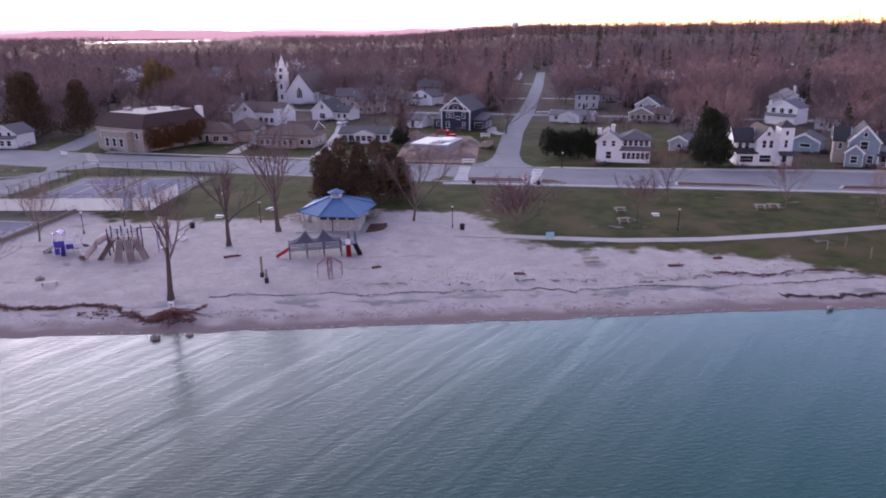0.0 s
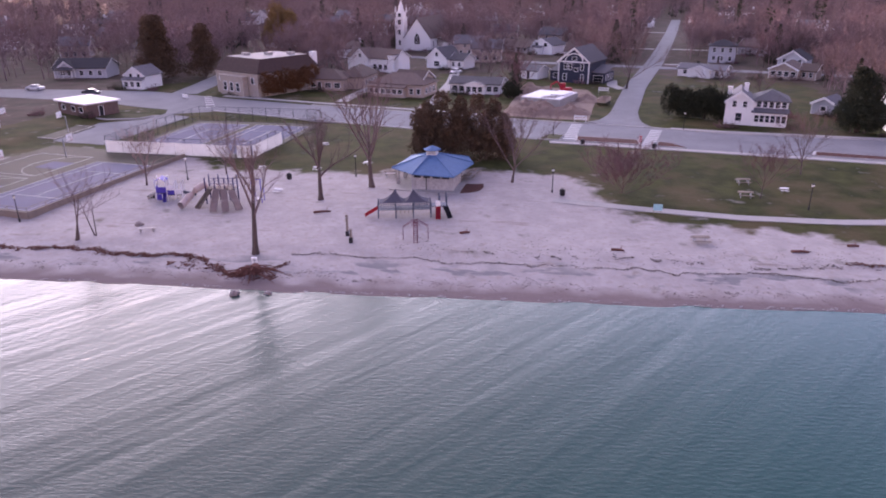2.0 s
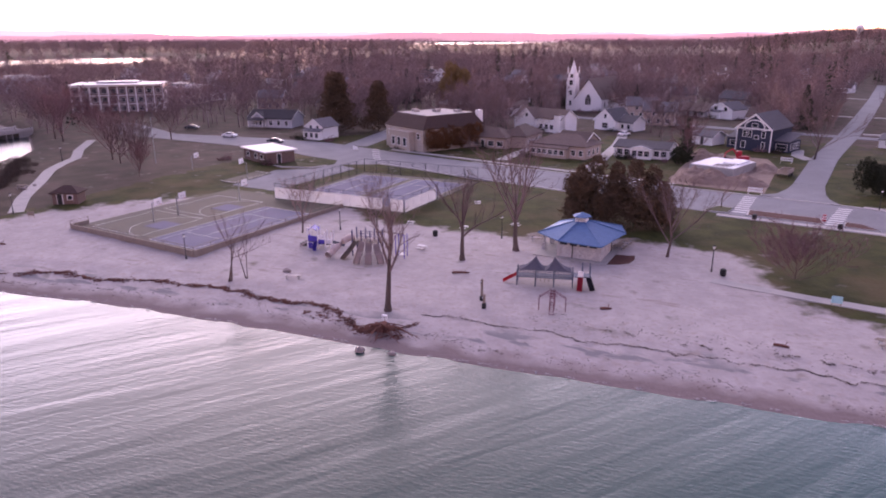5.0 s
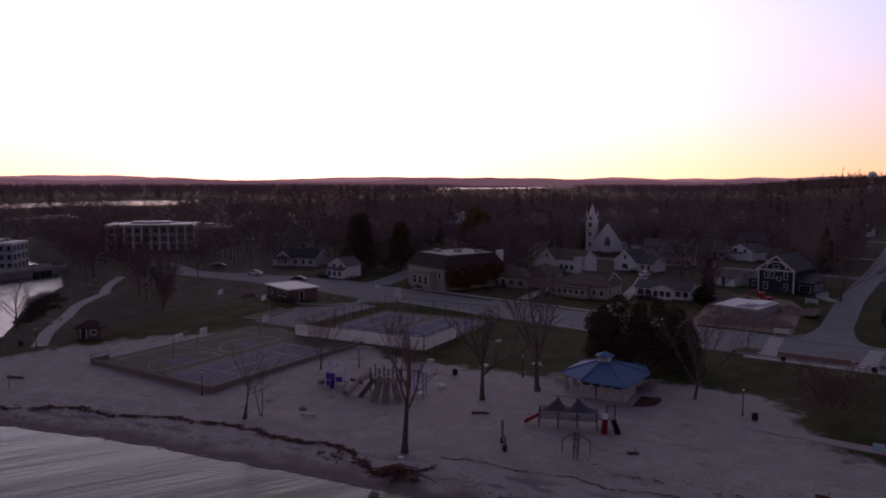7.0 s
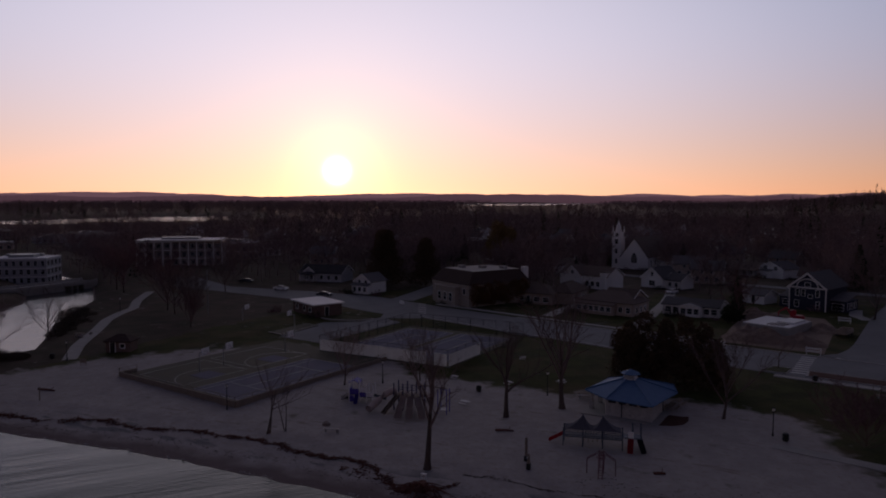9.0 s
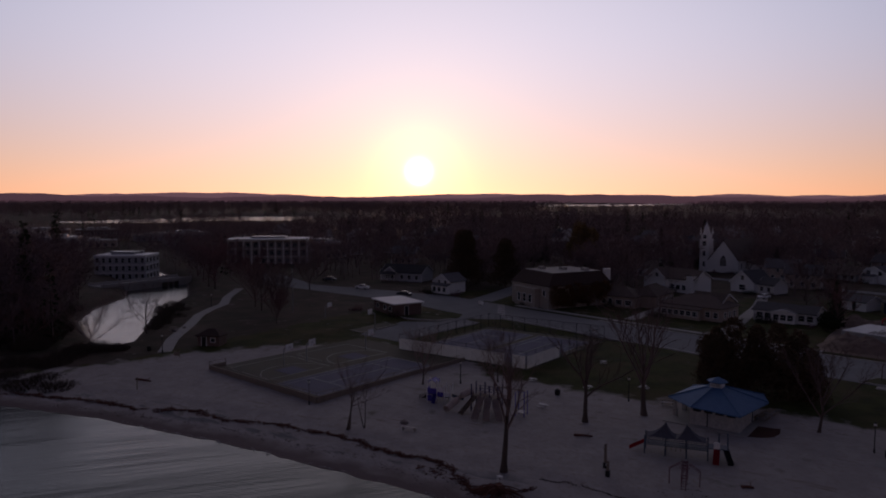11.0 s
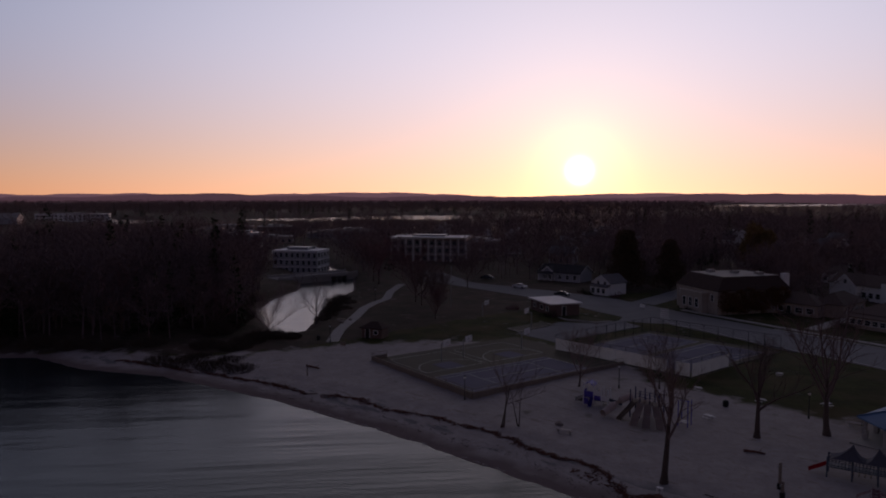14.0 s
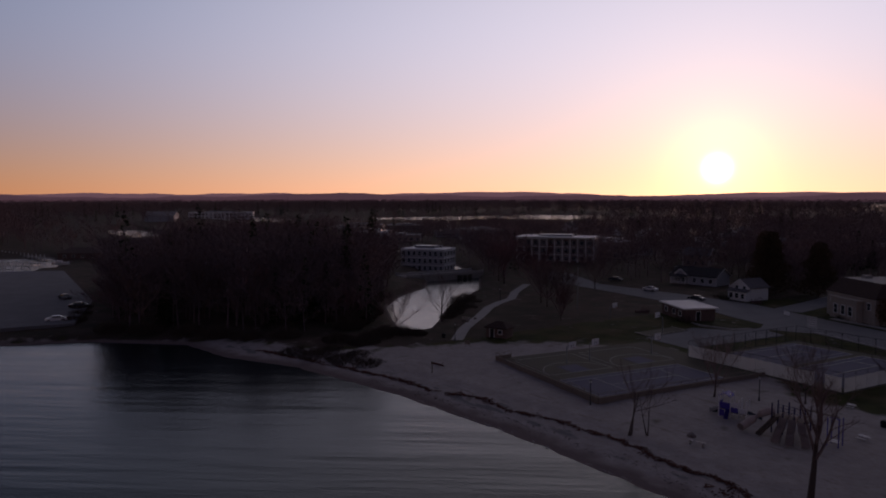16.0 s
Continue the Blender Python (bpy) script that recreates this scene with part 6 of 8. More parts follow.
def climbing_arch():
    """Star-shaped climber: grey ladders at its ends, bars rising to a small red ring over a middle ladder."""
    x, y = -18.4, 69.9
    root = thing("climbing_frame", Matrix.Translation((x, y, gh(x, y))) @ pose(0, 0, 0, 0, 0, 4), "open climbing frame of dull red steel ladders and ring", "climbing frame")
    for a in (8, 98, 188, 278):
        m = pose(0, 0, 0, 0, 0, a)
        for sy in (-0.22, 0.22):
            bm = bmesh.new()
            pts = [Vector((1.45, sy, -0.3)), Vector((1.45, sy, 1.5)), Vector((1.1, sy, 1.75)), Vector((0.45, sy, 2.15))]
            for p, q in zip(pts, pts[1:]):
                rod(bm, p, q, 0.038, 0.038, 6)
            part("ladder_rail", bm, M["red_bar"], root, m=m)
        for k in range(6):
            bm = bmesh.new()
            rod(bm, (1.45, -0.22, 0.1 + 0.27 * k), (1.45, 0.22, 0.1 + 0.27 * k), 0.03, 0.03, 6)
            part("rung", bm, M["red_bar"], root, m=m)
        for k in range(3):
            bm = bmesh.new()
            u = 1.05 - 0.24 * k
            rod(bm, (u, -0.22, 1.78 + 0.15 * k), (u, 0.22, 1.78 + 0.15 * k), 0.03, 0.03, 6)
            part("rung", bm, M["red_bar"], root, m=m)
    for z in (1.75, 2.2):
        bm = bmesh.new()
        ring = [Vector((0.5 * math.cos(math.pi * k / 6), 0.5 * math.sin(math.pi * k / 6), z)) for k in range(13)]
        for p, q in zip(ring, ring[1:]):
            rod(bm, p, q, 0.035, 0.035, 6)
        part("ring", bm, M["red_bar"], root)
    posts(root, [(-0.25, 0.0), (0.25, 0.0)], -0.3, 2.5, "red_bar", 0.035, "ladder_rail")
    for k in range(7):
        bm = bmesh.new()
        rod(bm, (-0.25, 0, 0.2 + 0.3 * k), (0.25, 0, 0.2 + 0.3 * k), 0.03, 0.03, 6)
        part("rung", bm, M["red_bar" if k > 4 else "steel"], root)


climbing_arch()


def outdoor_shower(x, y, h):
    root = thing("shower_post", Matrix.Translation((x, y, gh(x, y))), "dark timber beach shower post with a foot box", "shower")
    bm = bmesh.new()
    block(bm, -0.12, 0.12, -0.12, 0.12, -0.3, h, bevel=0.02)
    part("post", bm, M["timber"], root)
    bm = bmesh.new()
    rod(bm, (0, -0.12, h - 0.2), (0, -0.5, h - 0.15), 0.03, 0.03, 6)
    rod(bm, (0, -0.5, h - 0.15), (0, -0.5, h - 0.3), 0.07, 0.09, 8)
    part("shower_head", bm, M["steel"], root)
    bm = bmesh.new()
    block(bm, -0.2, 0.2, -0.2, 0.2, -0.1, 0.6, bevel=0.03)
    part("foot_box", bm, M["dark_metal"], root)


outdoor_shower(-26.5, 69.5, 2.6)
outdoor_shower(-25.5, 67.6, 1.6)


def violet_playset():
    x, y = -55.2, 78.8
    root = thing("violet_playset", Matrix.Translation((x, y, gh(x, y))) @ pose(0, 0, 0, 0, 0, 18), "violet and white plastic toddler playset with small slides", "playground set")
    posts(root, [(-0.9, -0.7), (0.5, -0.7), (-0.9, 0.7), (0.5, 0.7)], -0.3, 3.1, "white_plastic", 0.08)
    posts(root, [(1.5, -0.5), (1.5, 0.7), (2.4, -0.5), (2.4, 0.7)], -0.3, 2.4, "white_plastic", 0.07)
    for z0, z1, a, b in ((1.0, 1.08, -0.9, 0.5), (0.7, 0.78, 0.5, 1.5)):
        bm = bmesh.new()
        block(bm, a, b, -0.7, 0.7, z0, z1)
        part("deck", bm, M["dark_metal"], root)
    for a, b, c, z0, z1 in ((-0.85, 0.45, -0.74, 1.1, 1.9), (-0.85, -0.2, -0.76, 0.1, 0.95), (0.55, 1.45, -0.72, 0.8, 1.4)):
        bm = bmesh.new()
        block(bm, a, b, c - 0.04, c + 0.02, z0, z1, bevel=0.02)
        part("panel", bm, M["purple_plastic"], root)
    bm = bmesh.new()
    block(bm, -0.94, -0.9, -0.6, 0.6, 1.1, 1.9)
    part("panel", bm, M["purple_plastic"], root)
    for a, b, c, z0, z1 in ((-0.2, 0.45, -0.78, 0.15, 0.95), (0.6, 1.4, -0.6, 1.45, 2.0), (1.6, 2.3, -0.56, 0.75, 1.35)):
        bm = bmesh.new()
        block(bm, a, b, c - 0.03, c + 0.03, z0, z1, bevel=0.02)
        part("panel", bm, M["white_plastic"], root, "white plastic panel with rounded edges")
    for cx, cz, w in ((-0.2, 3.05, 0.75),):
        bm = bmesh.new()
        for s1, s2 in ((-1, 1), (1, -1)):
            plate(bm, [(cx + s1 * w, -0.85, cz - 0.35), (cx + s1 * w, 0.85, cz - 0.35), (cx, 0.85, cz + 0.1), (cx, -0.85, cz + 0.1)], 0.05)
        part("canopy", bm, M["purple_plastic"], root, "small peaked plastic roof")
    bm = bmesh.new()
    block(bm, 1.5, 2.4, -0.5, 0.7, 0.62, 0.7)
    part("deck", bm, M["dark_metal"], root)
    chute(root, (2.4, 0.2, 0.75), (4.0, 0.6, 0.2), 0.55, "blue_grey_paint", label="dark plastic slide")
    chute(root, (0.2, -0.7, 1.05), (0.4, -2.2, 0.2), 0.5, "purple_plastic")
    chute(root, (-0.9, 0.0, 1.05), (-2.2, -0.4, 0.2), 0.5, "pale_plastic")
    for k in range(3):
        bm = bmesh.new()
        rod(bm, (-2.4 + 0.35 * k, 0.8, -0.1), (-2.4 + 0.35 * k, 0.8, 0.35 + 0.2 * k), 0.15, 0.15, 8)
        part("step", bm, M["dark_metal"], root)


violet_playset()


def slide_tower():
    """Timber tower with a pale tube slide, pale twin wavy slides and a beam out to a hanging-bar frame."""
    x, y = -47.2, 79.0
    root = thing("slide_tower", Matrix.Translation((x, y, gh(x, y))) @ pose(0, 0, 0, 0, 0, 8), "timber slide tower with pale tube slide and wavy twin slides", "playground set")
    posts(root, [(sx, sy) for sx in (-1.5, -0.2, 1.1, 2.3) for sy in (-1.0, 0.6)], -0.3, 3.6, "indigo_paint", 0.08)
    bm = bmesh.new()
    block(bm, -1.5, 2.3, -1.0, 0.6, 1.9, 2.0)
    part("deck", bm, M["timber"], root)
    for z in (2.35, 2.7, 3.05):
        bm = bmesh.new()
        rod(bm, (-1.5, 0.6, z), (2.3, 0.6, z), 0.03, 0.03, 6)
        part("rail", bm, M["indigo_paint"], root)
    tube_slide(root, [(-1.4, -0.4, 2.5), (-2.0, -0.7, 2.4), (-2.7, -1.2, 2.0), (-3.3, -1.8, 1.4), (-3.8, -2.5, 0.8), (-4.0, -3.0, 0.55), (-4.1, -3.4, 0.5)], 0.46, "beige_plastic", "beige tube slide with a dark mouth")
    for a0, b0, w in (((0.0, -1.0, 2.1), (0.6, -4.8, 0.12), 0.85), ((0.9, -1.0, 2.1), (2.2, -4.7, 0.12), 0.85), ((1.8, -1.0, 2.0), (3.8, -4.0, 0.12), 0.85)):
        chute(root, a0, b0, w, "beige_plastic", 2, 0.32, label="beige wavy slide")
    chute(root, (-0.9, -1.0, 2.0), (-1.9, -3.6, 0.15), 0.7, "timber", name="climbing_ramp")
    for k in range(3):
        bm = bmesh.new()
        c = 0.0 + 0.92 * k
        arc = [Vector((c + 0.4 * math.cos(math.pi * i / 8), -1.05, 2.15 + 0.62 * math.sin(math.pi * i / 8))) for i in range(9)]
        for p, q in zip(arc, arc[1:]):
            rod(bm, p, q, 0.07, 0.07, 6)
        part("hood", bm, M["beige_plastic"], root, "rounded hood over the slide's head")
    bm = bmesh.new()
    rod(bm, (1.8, 0.6, 3.2), (5.4, 0.6, 3.1), 0.08, 0.08, 6)
    part("beam", bm, M["timber"], root)
    posts(root, [(4.6, 0.6), (4.6, -0.6), (5.8, 0.6), (5.8, -0.6)], -0.3, 3.2, "purple_plastic", 0.06)
    for z in (0.4, 0.6):
        bm = bmesh.new()
        block(bm, 4.7, 5.7, -0.25, 0.05, z, z + 0.05)
        part("seat_board", bm, M["white_paint"], root)
    for sx in (4.75, 5.65):
        for sy in (-0.2, 0.0):
            bm = bmesh.new()
            rod(bm, (sx, sy, 0.45), (sx, sy, 3.1), 0.015, 0.015, 4)
            part("chain", bm, M["steel"], root)
    bm = bmesh.new()
    rod(bm, (4.6, -0.1, 3.12), (5.8, -0.1, 3.12), 0.05, 0.05, 6)
    part("top_bar", bm, M["purple_plastic"], root)


slide_tower()


# ---- boulders, stump, drift lines ----
def boulder(x, y, z, r, seed):
    bm = bmesh.new()
    bmesh.ops.create_icosphere(bm, subdivisions=3, radius=r)
    for v in bm.verts:
        k = 1 + 0.35 * noise.noise(v.co * (1.3 / r) + Vector((seed, 0, 0))) + 0.1 * noise.noise(v.co * (4 / r))
        v.co = Vector((v.co.x * k, v.co.y * k * 0.85, v.co.z * k * 0.72))
    ob = part("boulder", bm, M["boulder"], None, m=Matrix.Translation((x, y, z)))
    return tagged(ob, "rounded grey-brown boulder at the water's edge", "boulder", "boulders of the shore")


boulder(-33.6, 54.2, 0.12, 0.5, 1)
for k, (bx, by, br) in enumerate(((-127.8, 87.2, 0.55), (-127.0, 87.0, 0.35), (-128.9, 90.4, 0.4))):
    tagged(boulder(bx, by, gh(bx, by) + 0.15, br, 20 + k), "pale stone on the lawn beside the river path", "boulder")
boulder(-30.4, 55.0, 0.0, 0.42, 2)
boulder(37.3, 60.6, 0.2, 0.35, 3)
boulder(-52.9, 68.8, gh(-52.9, 68.8) + 0.15, 0.5, 4)


def stump():
    """A torn-out stump with a spray of roots and sticks lying on the sand."""
    x, y = -33.4, 58.6
    r = random.Random(9)
    root = thing("driftwood_stump", Matrix.Translation((x, y, gh(x, y))), "torn reddish-brown stump with a spread of roots", "driftwood")
    bm = bmesh.new()
    rod(bm, (0, 0.3, -0.2), (0.1, 0.2, 1.0), 0.55, 0.4, 9)
    part("stump", bm, M["drift"], root)
    for k in range(46):
        a = r.uniform(0, 6.28)
        L = r.uniform(0.8, 3.4)
        p0 = Vector((0.3 * math.cos(a), 0.3 * math.sin(a), r.uniform(0.1, 0.9)))
        e = Vector((L * math.cos(a) * 1.3, L * math.sin(a) * 0.8 - 0.4, r.uniform(-0.05, 0.3)))
        bm = bmesh.new()
        pts = [p0, p0.lerp(e, 0.4) + Vector((0, 0, r.uniform(0.1, 0.4))), e]
        rod(bm, pts[0], pts[1], 0.10, 0.07, 5)
        rod(bm, pts[1], pts[2], 0.07, 0.02, 5)
        part("root", bm, M["drift"], root)
    bm = bmesh.new()
    block(bm, -1.2, -0.6, 1.4, 1.75, 0.75, 0.81)
    for sx in (-1.15, -0.65):
        for sy in (1.45, 1.7):
            rod(bm, (sx, sy, -0.1), (sx, sy, 0.75), 0.03, 0.03, 5)
    ob = tagged(part("side_table", bm, M["white_paint"], None, m=Matrix.Translation((x + 0.1, y + 0.4, gh(x, y + 1.8)))), "small white table beside the driftwood stump", "table")


stump()


def drift_line(name, line, wide, n, seed, material, label, size=0.35, broken=True):
    """A wrack of twigs, reed and bark along a wavering line on the sand."""
    r = random.Random(seed)
    V, F = [], []
    lens = [math.hypot(b[0] - a[0], b[1] - a[1]) for a, b in zip(line, line[1:])]
    total = sum(lens)
    for _ in range(n):
        s = r.uniform(0, total)
        for (a, b), L in zip(zip(line, line[1:]), lens):
            if s <= L:
                break
            s -= L
        q = s / L
        x, y = a[0] + (b[0] - a[0]) * q, a[1] + (b[1] - a[1]) * q
        gapn = noise.noise(Vector((x * 0.22, y * 0.22, seed)))
        if broken and gapn < -0.05 - 0.5 * (wide > 0.38) - 0.12 * (wide < 0.2) or broken and noise.noise(Vector((x * 0.9, y * 0.9, seed + 4))) < (-0.02 if wide < 0.2 else -0.25):
            continue
        if material == "foam":
            y -= 1.5 * noise.noise(Vector((x * 0.13, seed * 7.0, 1))) + 0.7 * noise.noise(Vector((x * 0.55, seed * 7.0, 2))) + 0.15 * noise.noise(Vector((x * 0.3, 9.0, 2)))
        y += 1.5 * noise.noise(Vector((x * 0.13, seed * 7.0, 1))) + 0.7 * noise.noise(Vector((x * 0.55, seed * 7.0, 2))) + r.gauss(0, wide * max(0.15, 0.6 + 1.3 * noise.noise(Vector((x * 0.35, seed, 0)))))
        if not broken and r.random() < 0.22 - 1.3 * noise.noise(Vector((x * 0.28, y * 0.28, seed + 9))):
            continue
        y += 0.3 * noise.noise(Vector((x * 1.6, seed, 5))) + 0.16 * noise.noise(Vector((x * 4.2, seed, 8)))
        z = gh(x, y)
        ang = r.gauss(0.1, 0.9)
        d = Vector((math.cos(ang), math.sin(ang), r.uniform(-0.1, 0.25))) * size * r.uniform(0.5, 1.6)
        c = Vector((x, y, z + 0.03 + r.random() * 0.08))
        blade(V, F, c - d / 2, c + d / 2, size * 0.16)
    ob = new(name, mesh_of(name, V, F, M[material]))
    return tagged(ob, label, "wrack", kind="stuff")


HOUSES = [(o.matrix_basis.translation.x, o.matrix_basis.translation.y) for o in scene.objects if o.type == "EMPTY" and o.get("category", "") in ("house", "building", "church", "garage", "hut")]
ROADS = [[(-198, 168), (-130, 156), (-90, 150), (-32, 138), (13, 128), (83, 118), (160, 108)], [(9, 140), (12.3, 166), (15.2, 187), (20, 213), (25.2, 240), (33.8, 291), (47.2, 375), (63, 481)], [(-98, 160), (-104, 200), (-112, 250)], [(-10, 239), (22, 232), (60, 223), (130, 204)]]


def clear_of_roads(x, y, gap):
    return all(seg_dist(x, y, a, b)[0] > gap for line in ROADS for a, b in zip(line, line[1:]))


# ---- plain houses among the far trees ----
rng = random.Random(404)
PATTERN = []
for k, (wl, rf, kind, e, r2) in enumerate((("white_siding", "grey_shingle", "gable_y", 4.8, 7.6), ("grey_siding", "brown_shingle", "gable_x", 3.0, 5.4), ("white_siding", "brown_shingle", "hip", 3.2, 5.6), ("tan_siding", "grey_shingle", "gable_x", 4.6, 7.2), ("white_siding", "dark_shingle", "gable_x", 2.8, 5.0))):
    words = {"white_siding": "white clapboard", "grey_siding": "grey clapboard", "tan_siding": "tan clapboard"}[wl] + " house with " + rf.replace("_", " ") + " roof among bare trees"
    PATTERN.append(dict(blocks=[(-5, 5, 0, 8.5, e, kind, r2)], label=words, wall=wl, roof=rf, windows=row(0, "f", -4.4, 4.4, 3, 0.9, 1.0, 1.3) + (row(0, "f", -3, 3, 2, 3.4, 0.9, 1.2) if e > 4 else []) + row(0, "r", 1, 7.5, 2, 0.9, 1.0, 1.3), chimneys=[(2.2, 4.6, e, r2 + 0.9)]))
placed = list(HOUSES)
bases = {}
n = 0
while n < 78:
    az = radians(rng.uniform(-34, 50))
    r = 215 + 330 * rng.random()
    x, y = -r * math.sin(az), r * math.cos(az)
    if gh(x, y) < 1 or any(math.hypot(x - a, y - b) < 17 for a, b in placed) or not clear_of_roads(x, y + 4, 13) or (x < -150 and y < 230):
        continue
    placed.append((x, y))
    n += 1
    i = rng.randrange(5)
    turn = -14 + math.degrees(az) * 0.4 + rng.choice((0, 0, 90, -90)) * 0.2 + rng.uniform(-8, 8)
    if i not in bases:
        bases[i] = house(x, y, turn, **PATTERN[i])
    else:
        copy_thing(bases[i], Matrix.Translation((x, y, gh(x, y) - 0.1)) @ pose(0, 0, 0, 0, 0, turn))
HOUSES = placed


# ---- trees ----
def tube(V, F, pts, radii, n):
    """A tapered tube through the points, added to the lists."""
    base = len(V)
    for i, p in enumerate(pts):
        w = (pts[min(i + 1, len(pts) - 1)] - pts[max(i - 1, 0)]).normalized()
        u = w.orthogonal().normalized()
        v = w.cross(u)
        for k in range(n):
            a = 2 * math.pi * k / n
            V.append(p + (u * math.cos(a) + v * math.sin(a)) * radii[i])
    for i in range(len(pts) - 1):
        for k in range(n):
            F.append((base + i * n + k, base + i * n + (k + 1) % n, base + (i + 1) * n + (k + 1) % n, base + (i + 1) * n + k))


def blade(V, F, a, b, w):
    """A thin tapered twig from a to b."""
    d = (b - a).normalized()
    s = d.orthogonal().normalized() * w
    k = len(V)
    t = d.cross(s)
    V.extend((a + s, a - s * 0.5 + t * 0.87, a - s * 0.5 - t * 0.87, b))
    F.extend(((k, k + 1, k + 3), (k + 1, k + 2, k + 3), (k + 2, k, k + 3)))


def bent(rng, a, way, length, steps, wild, lift):
    pts = [a.copy()]
    d = way.normalized()
    for _ in range(steps):
        d = (d + Vector((rng.uniform(-wild, wild), rng.uniform(-wild, wild), rng.uniform(-wild, wild) + lift))).normalized()
        pts.append(pts[-1] + d * length / steps)
    return pts


def bare_tree(name, seed, h, spread, fork=0.3, limbs=6, twig="twigs", stems=1, density=1.0, thick=1.0, twig_w=0.02, rise=0.0):
    """A leafless tree: tapered trunk, crooked limbs, branches and a haze of twigs. Returns the thing at the origin."""
    rng = random.Random(seed)
    tv, tf, cv, cf = [], [], [], []
    for s in range(stems):
        lean = Vector((rng.uniform(-0.12, 0.12), rng.uniform(-0.12, 0.12), 1)) if stems == 1 else Vector((0.28 * math.cos(2.1 * s), 0.28 * math.sin(2.1 * s), 1))
        top = h * (fork + 0.25)
        r0 = 0.03 * h * 0.66 * thick / (1 if stems == 1 else 1.7)
        pts = bent(rng, Vector((0.25 * s, 0.1 * s, -0.3)), lean, top, 6, 0.07, 0.12)
        pts[0] = pts[1] + (pts[0] - pts[1]) * 1.1
        rad = [r0 * 1.5] + [r0 * (1 - 0.11 * i) for i in range(1, 7)]
        tube(tv, tf, pts, rad, 8)
        ends = []
        for i in range(limbs):
            q = i / max(1, limbs - 1)
            k = 6 * (fork / (fork + 0.25)) + q * (6 - 6 * fork / (fork + 0.25))
            i0 = min(5, int(k))
            a = pts[i0].lerp(pts[i0 + 1], k - i0)
            ang = i * 2.4 + rng.uniform(-0.5, 0.5)
            up = 0.55 + rise + 0.9 * q
            way = Vector((math.cos(ang), math.sin(ang), up))
            L = (h - a.z) * rng.uniform(0.8, 1.05) / max(0.75, way.normalized().z + 0.15) * (0.75 + 0.25 * spread)
            lp = bent(rng, a, way, L, 5, 0.2, 0.10)
            rr = r0 * 0.45 * (1 - 0.3 * q)
            tube(cv, cf, lp, [rr * (1 - 0.17 * j) for j in range(6)], 5)
            ends.append((lp, L, rr))
        for lp, L, rr in ends:
            for j in range(int(12 * density)):
                k = min(4.99, 1 + 4 * (j + 0.7) / (12 * density))
                i0 = min(4, int(k))
                a = lp[i0].lerp(lp[i0 + 1], k - i0)
                d = (lp[i0 + 1] - lp[i0]).normalized()
                way = d + Vector((rng.uniform(-1, 1), rng.uniform(-1, 1), rng.uniform(-0.25, 0.8))) * 0.95
                l2 = L * rng.uniform(0.34, 0.66) * (1.2 - 0.12 * k)
                bp = bent(rng, a, way, l2, 3, 0.25, 0.06)
                tube(cv, cf, bp, [rr * 0.32, rr * 0.24, rr * 0.16, rr * 0.07], 3)
                for m in range(int(12 * density)):
                    kk = min(2.99, 0.5 + 2.5 * (m + 0.5) / (12 * density))
                    b0 = min(2, int(kk))
                    c = bp[b0].lerp(bp[b0 + 1], kk - b0)
                    tw = (bp[b0 + 1] - bp[b0]).normalized() + Vector((rng.uniform(-1, 1), rng.uniform(-1, 1), rng.uniform(-0.4, 0.9))) * 0.9
                    e = c + tw.normalized() * rng.uniform(0.45, 1.2) * (h / 12) ** 0.6
                    blade(cv, cf, c, e, twig_w)
                    for _ in range(2):
                        blade(cv, cf, c.lerp(e, rng.uniform(0.3, 0.8)), c.lerp(e, 0.9) + Vector((rng.uniform(-1, 1), rng.uniform(-1, 1), rng.uniform(-0.5, 0.8))) * 0.45 * (h / 12) ** 0.6, twig_w * 0.8)
    root = thing(name, Matrix.Identity(4), "leafless tree with grey-brown bark and fine bare twigs", "tree", "bare trees")
    part("trunk", mesh_of("trunk", tv, tf, M["bark"]), None, root)
    part("crown", mesh_of("crown", cv, cf, M[twig]), None, root, "haze of bare branches and twigs")
    return root


def leaf(V, F, rng, c, size, up=0.3):
    """A small folded clump of foliage."""
    u = Vector((rng.gauss(0, 1), rng.gauss(0, 1), rng.gauss(0, 1) * 0.6)).normalized()
    v = u.cross(Vector((rng.gauss(0, 1), rng.gauss(0, 1), rng.gauss(0, 1)))).normalized()
    w = u.cross(v)
    k = len(V)
    V.extend((c - u * size, c + v * size * 0.6 + w * size * 0.25, c + u * size, c - v * size * 0.6 + w * size * 0.25))
    F.extend(((k, k + 1, k + 2), (k, k + 2, k + 3)))


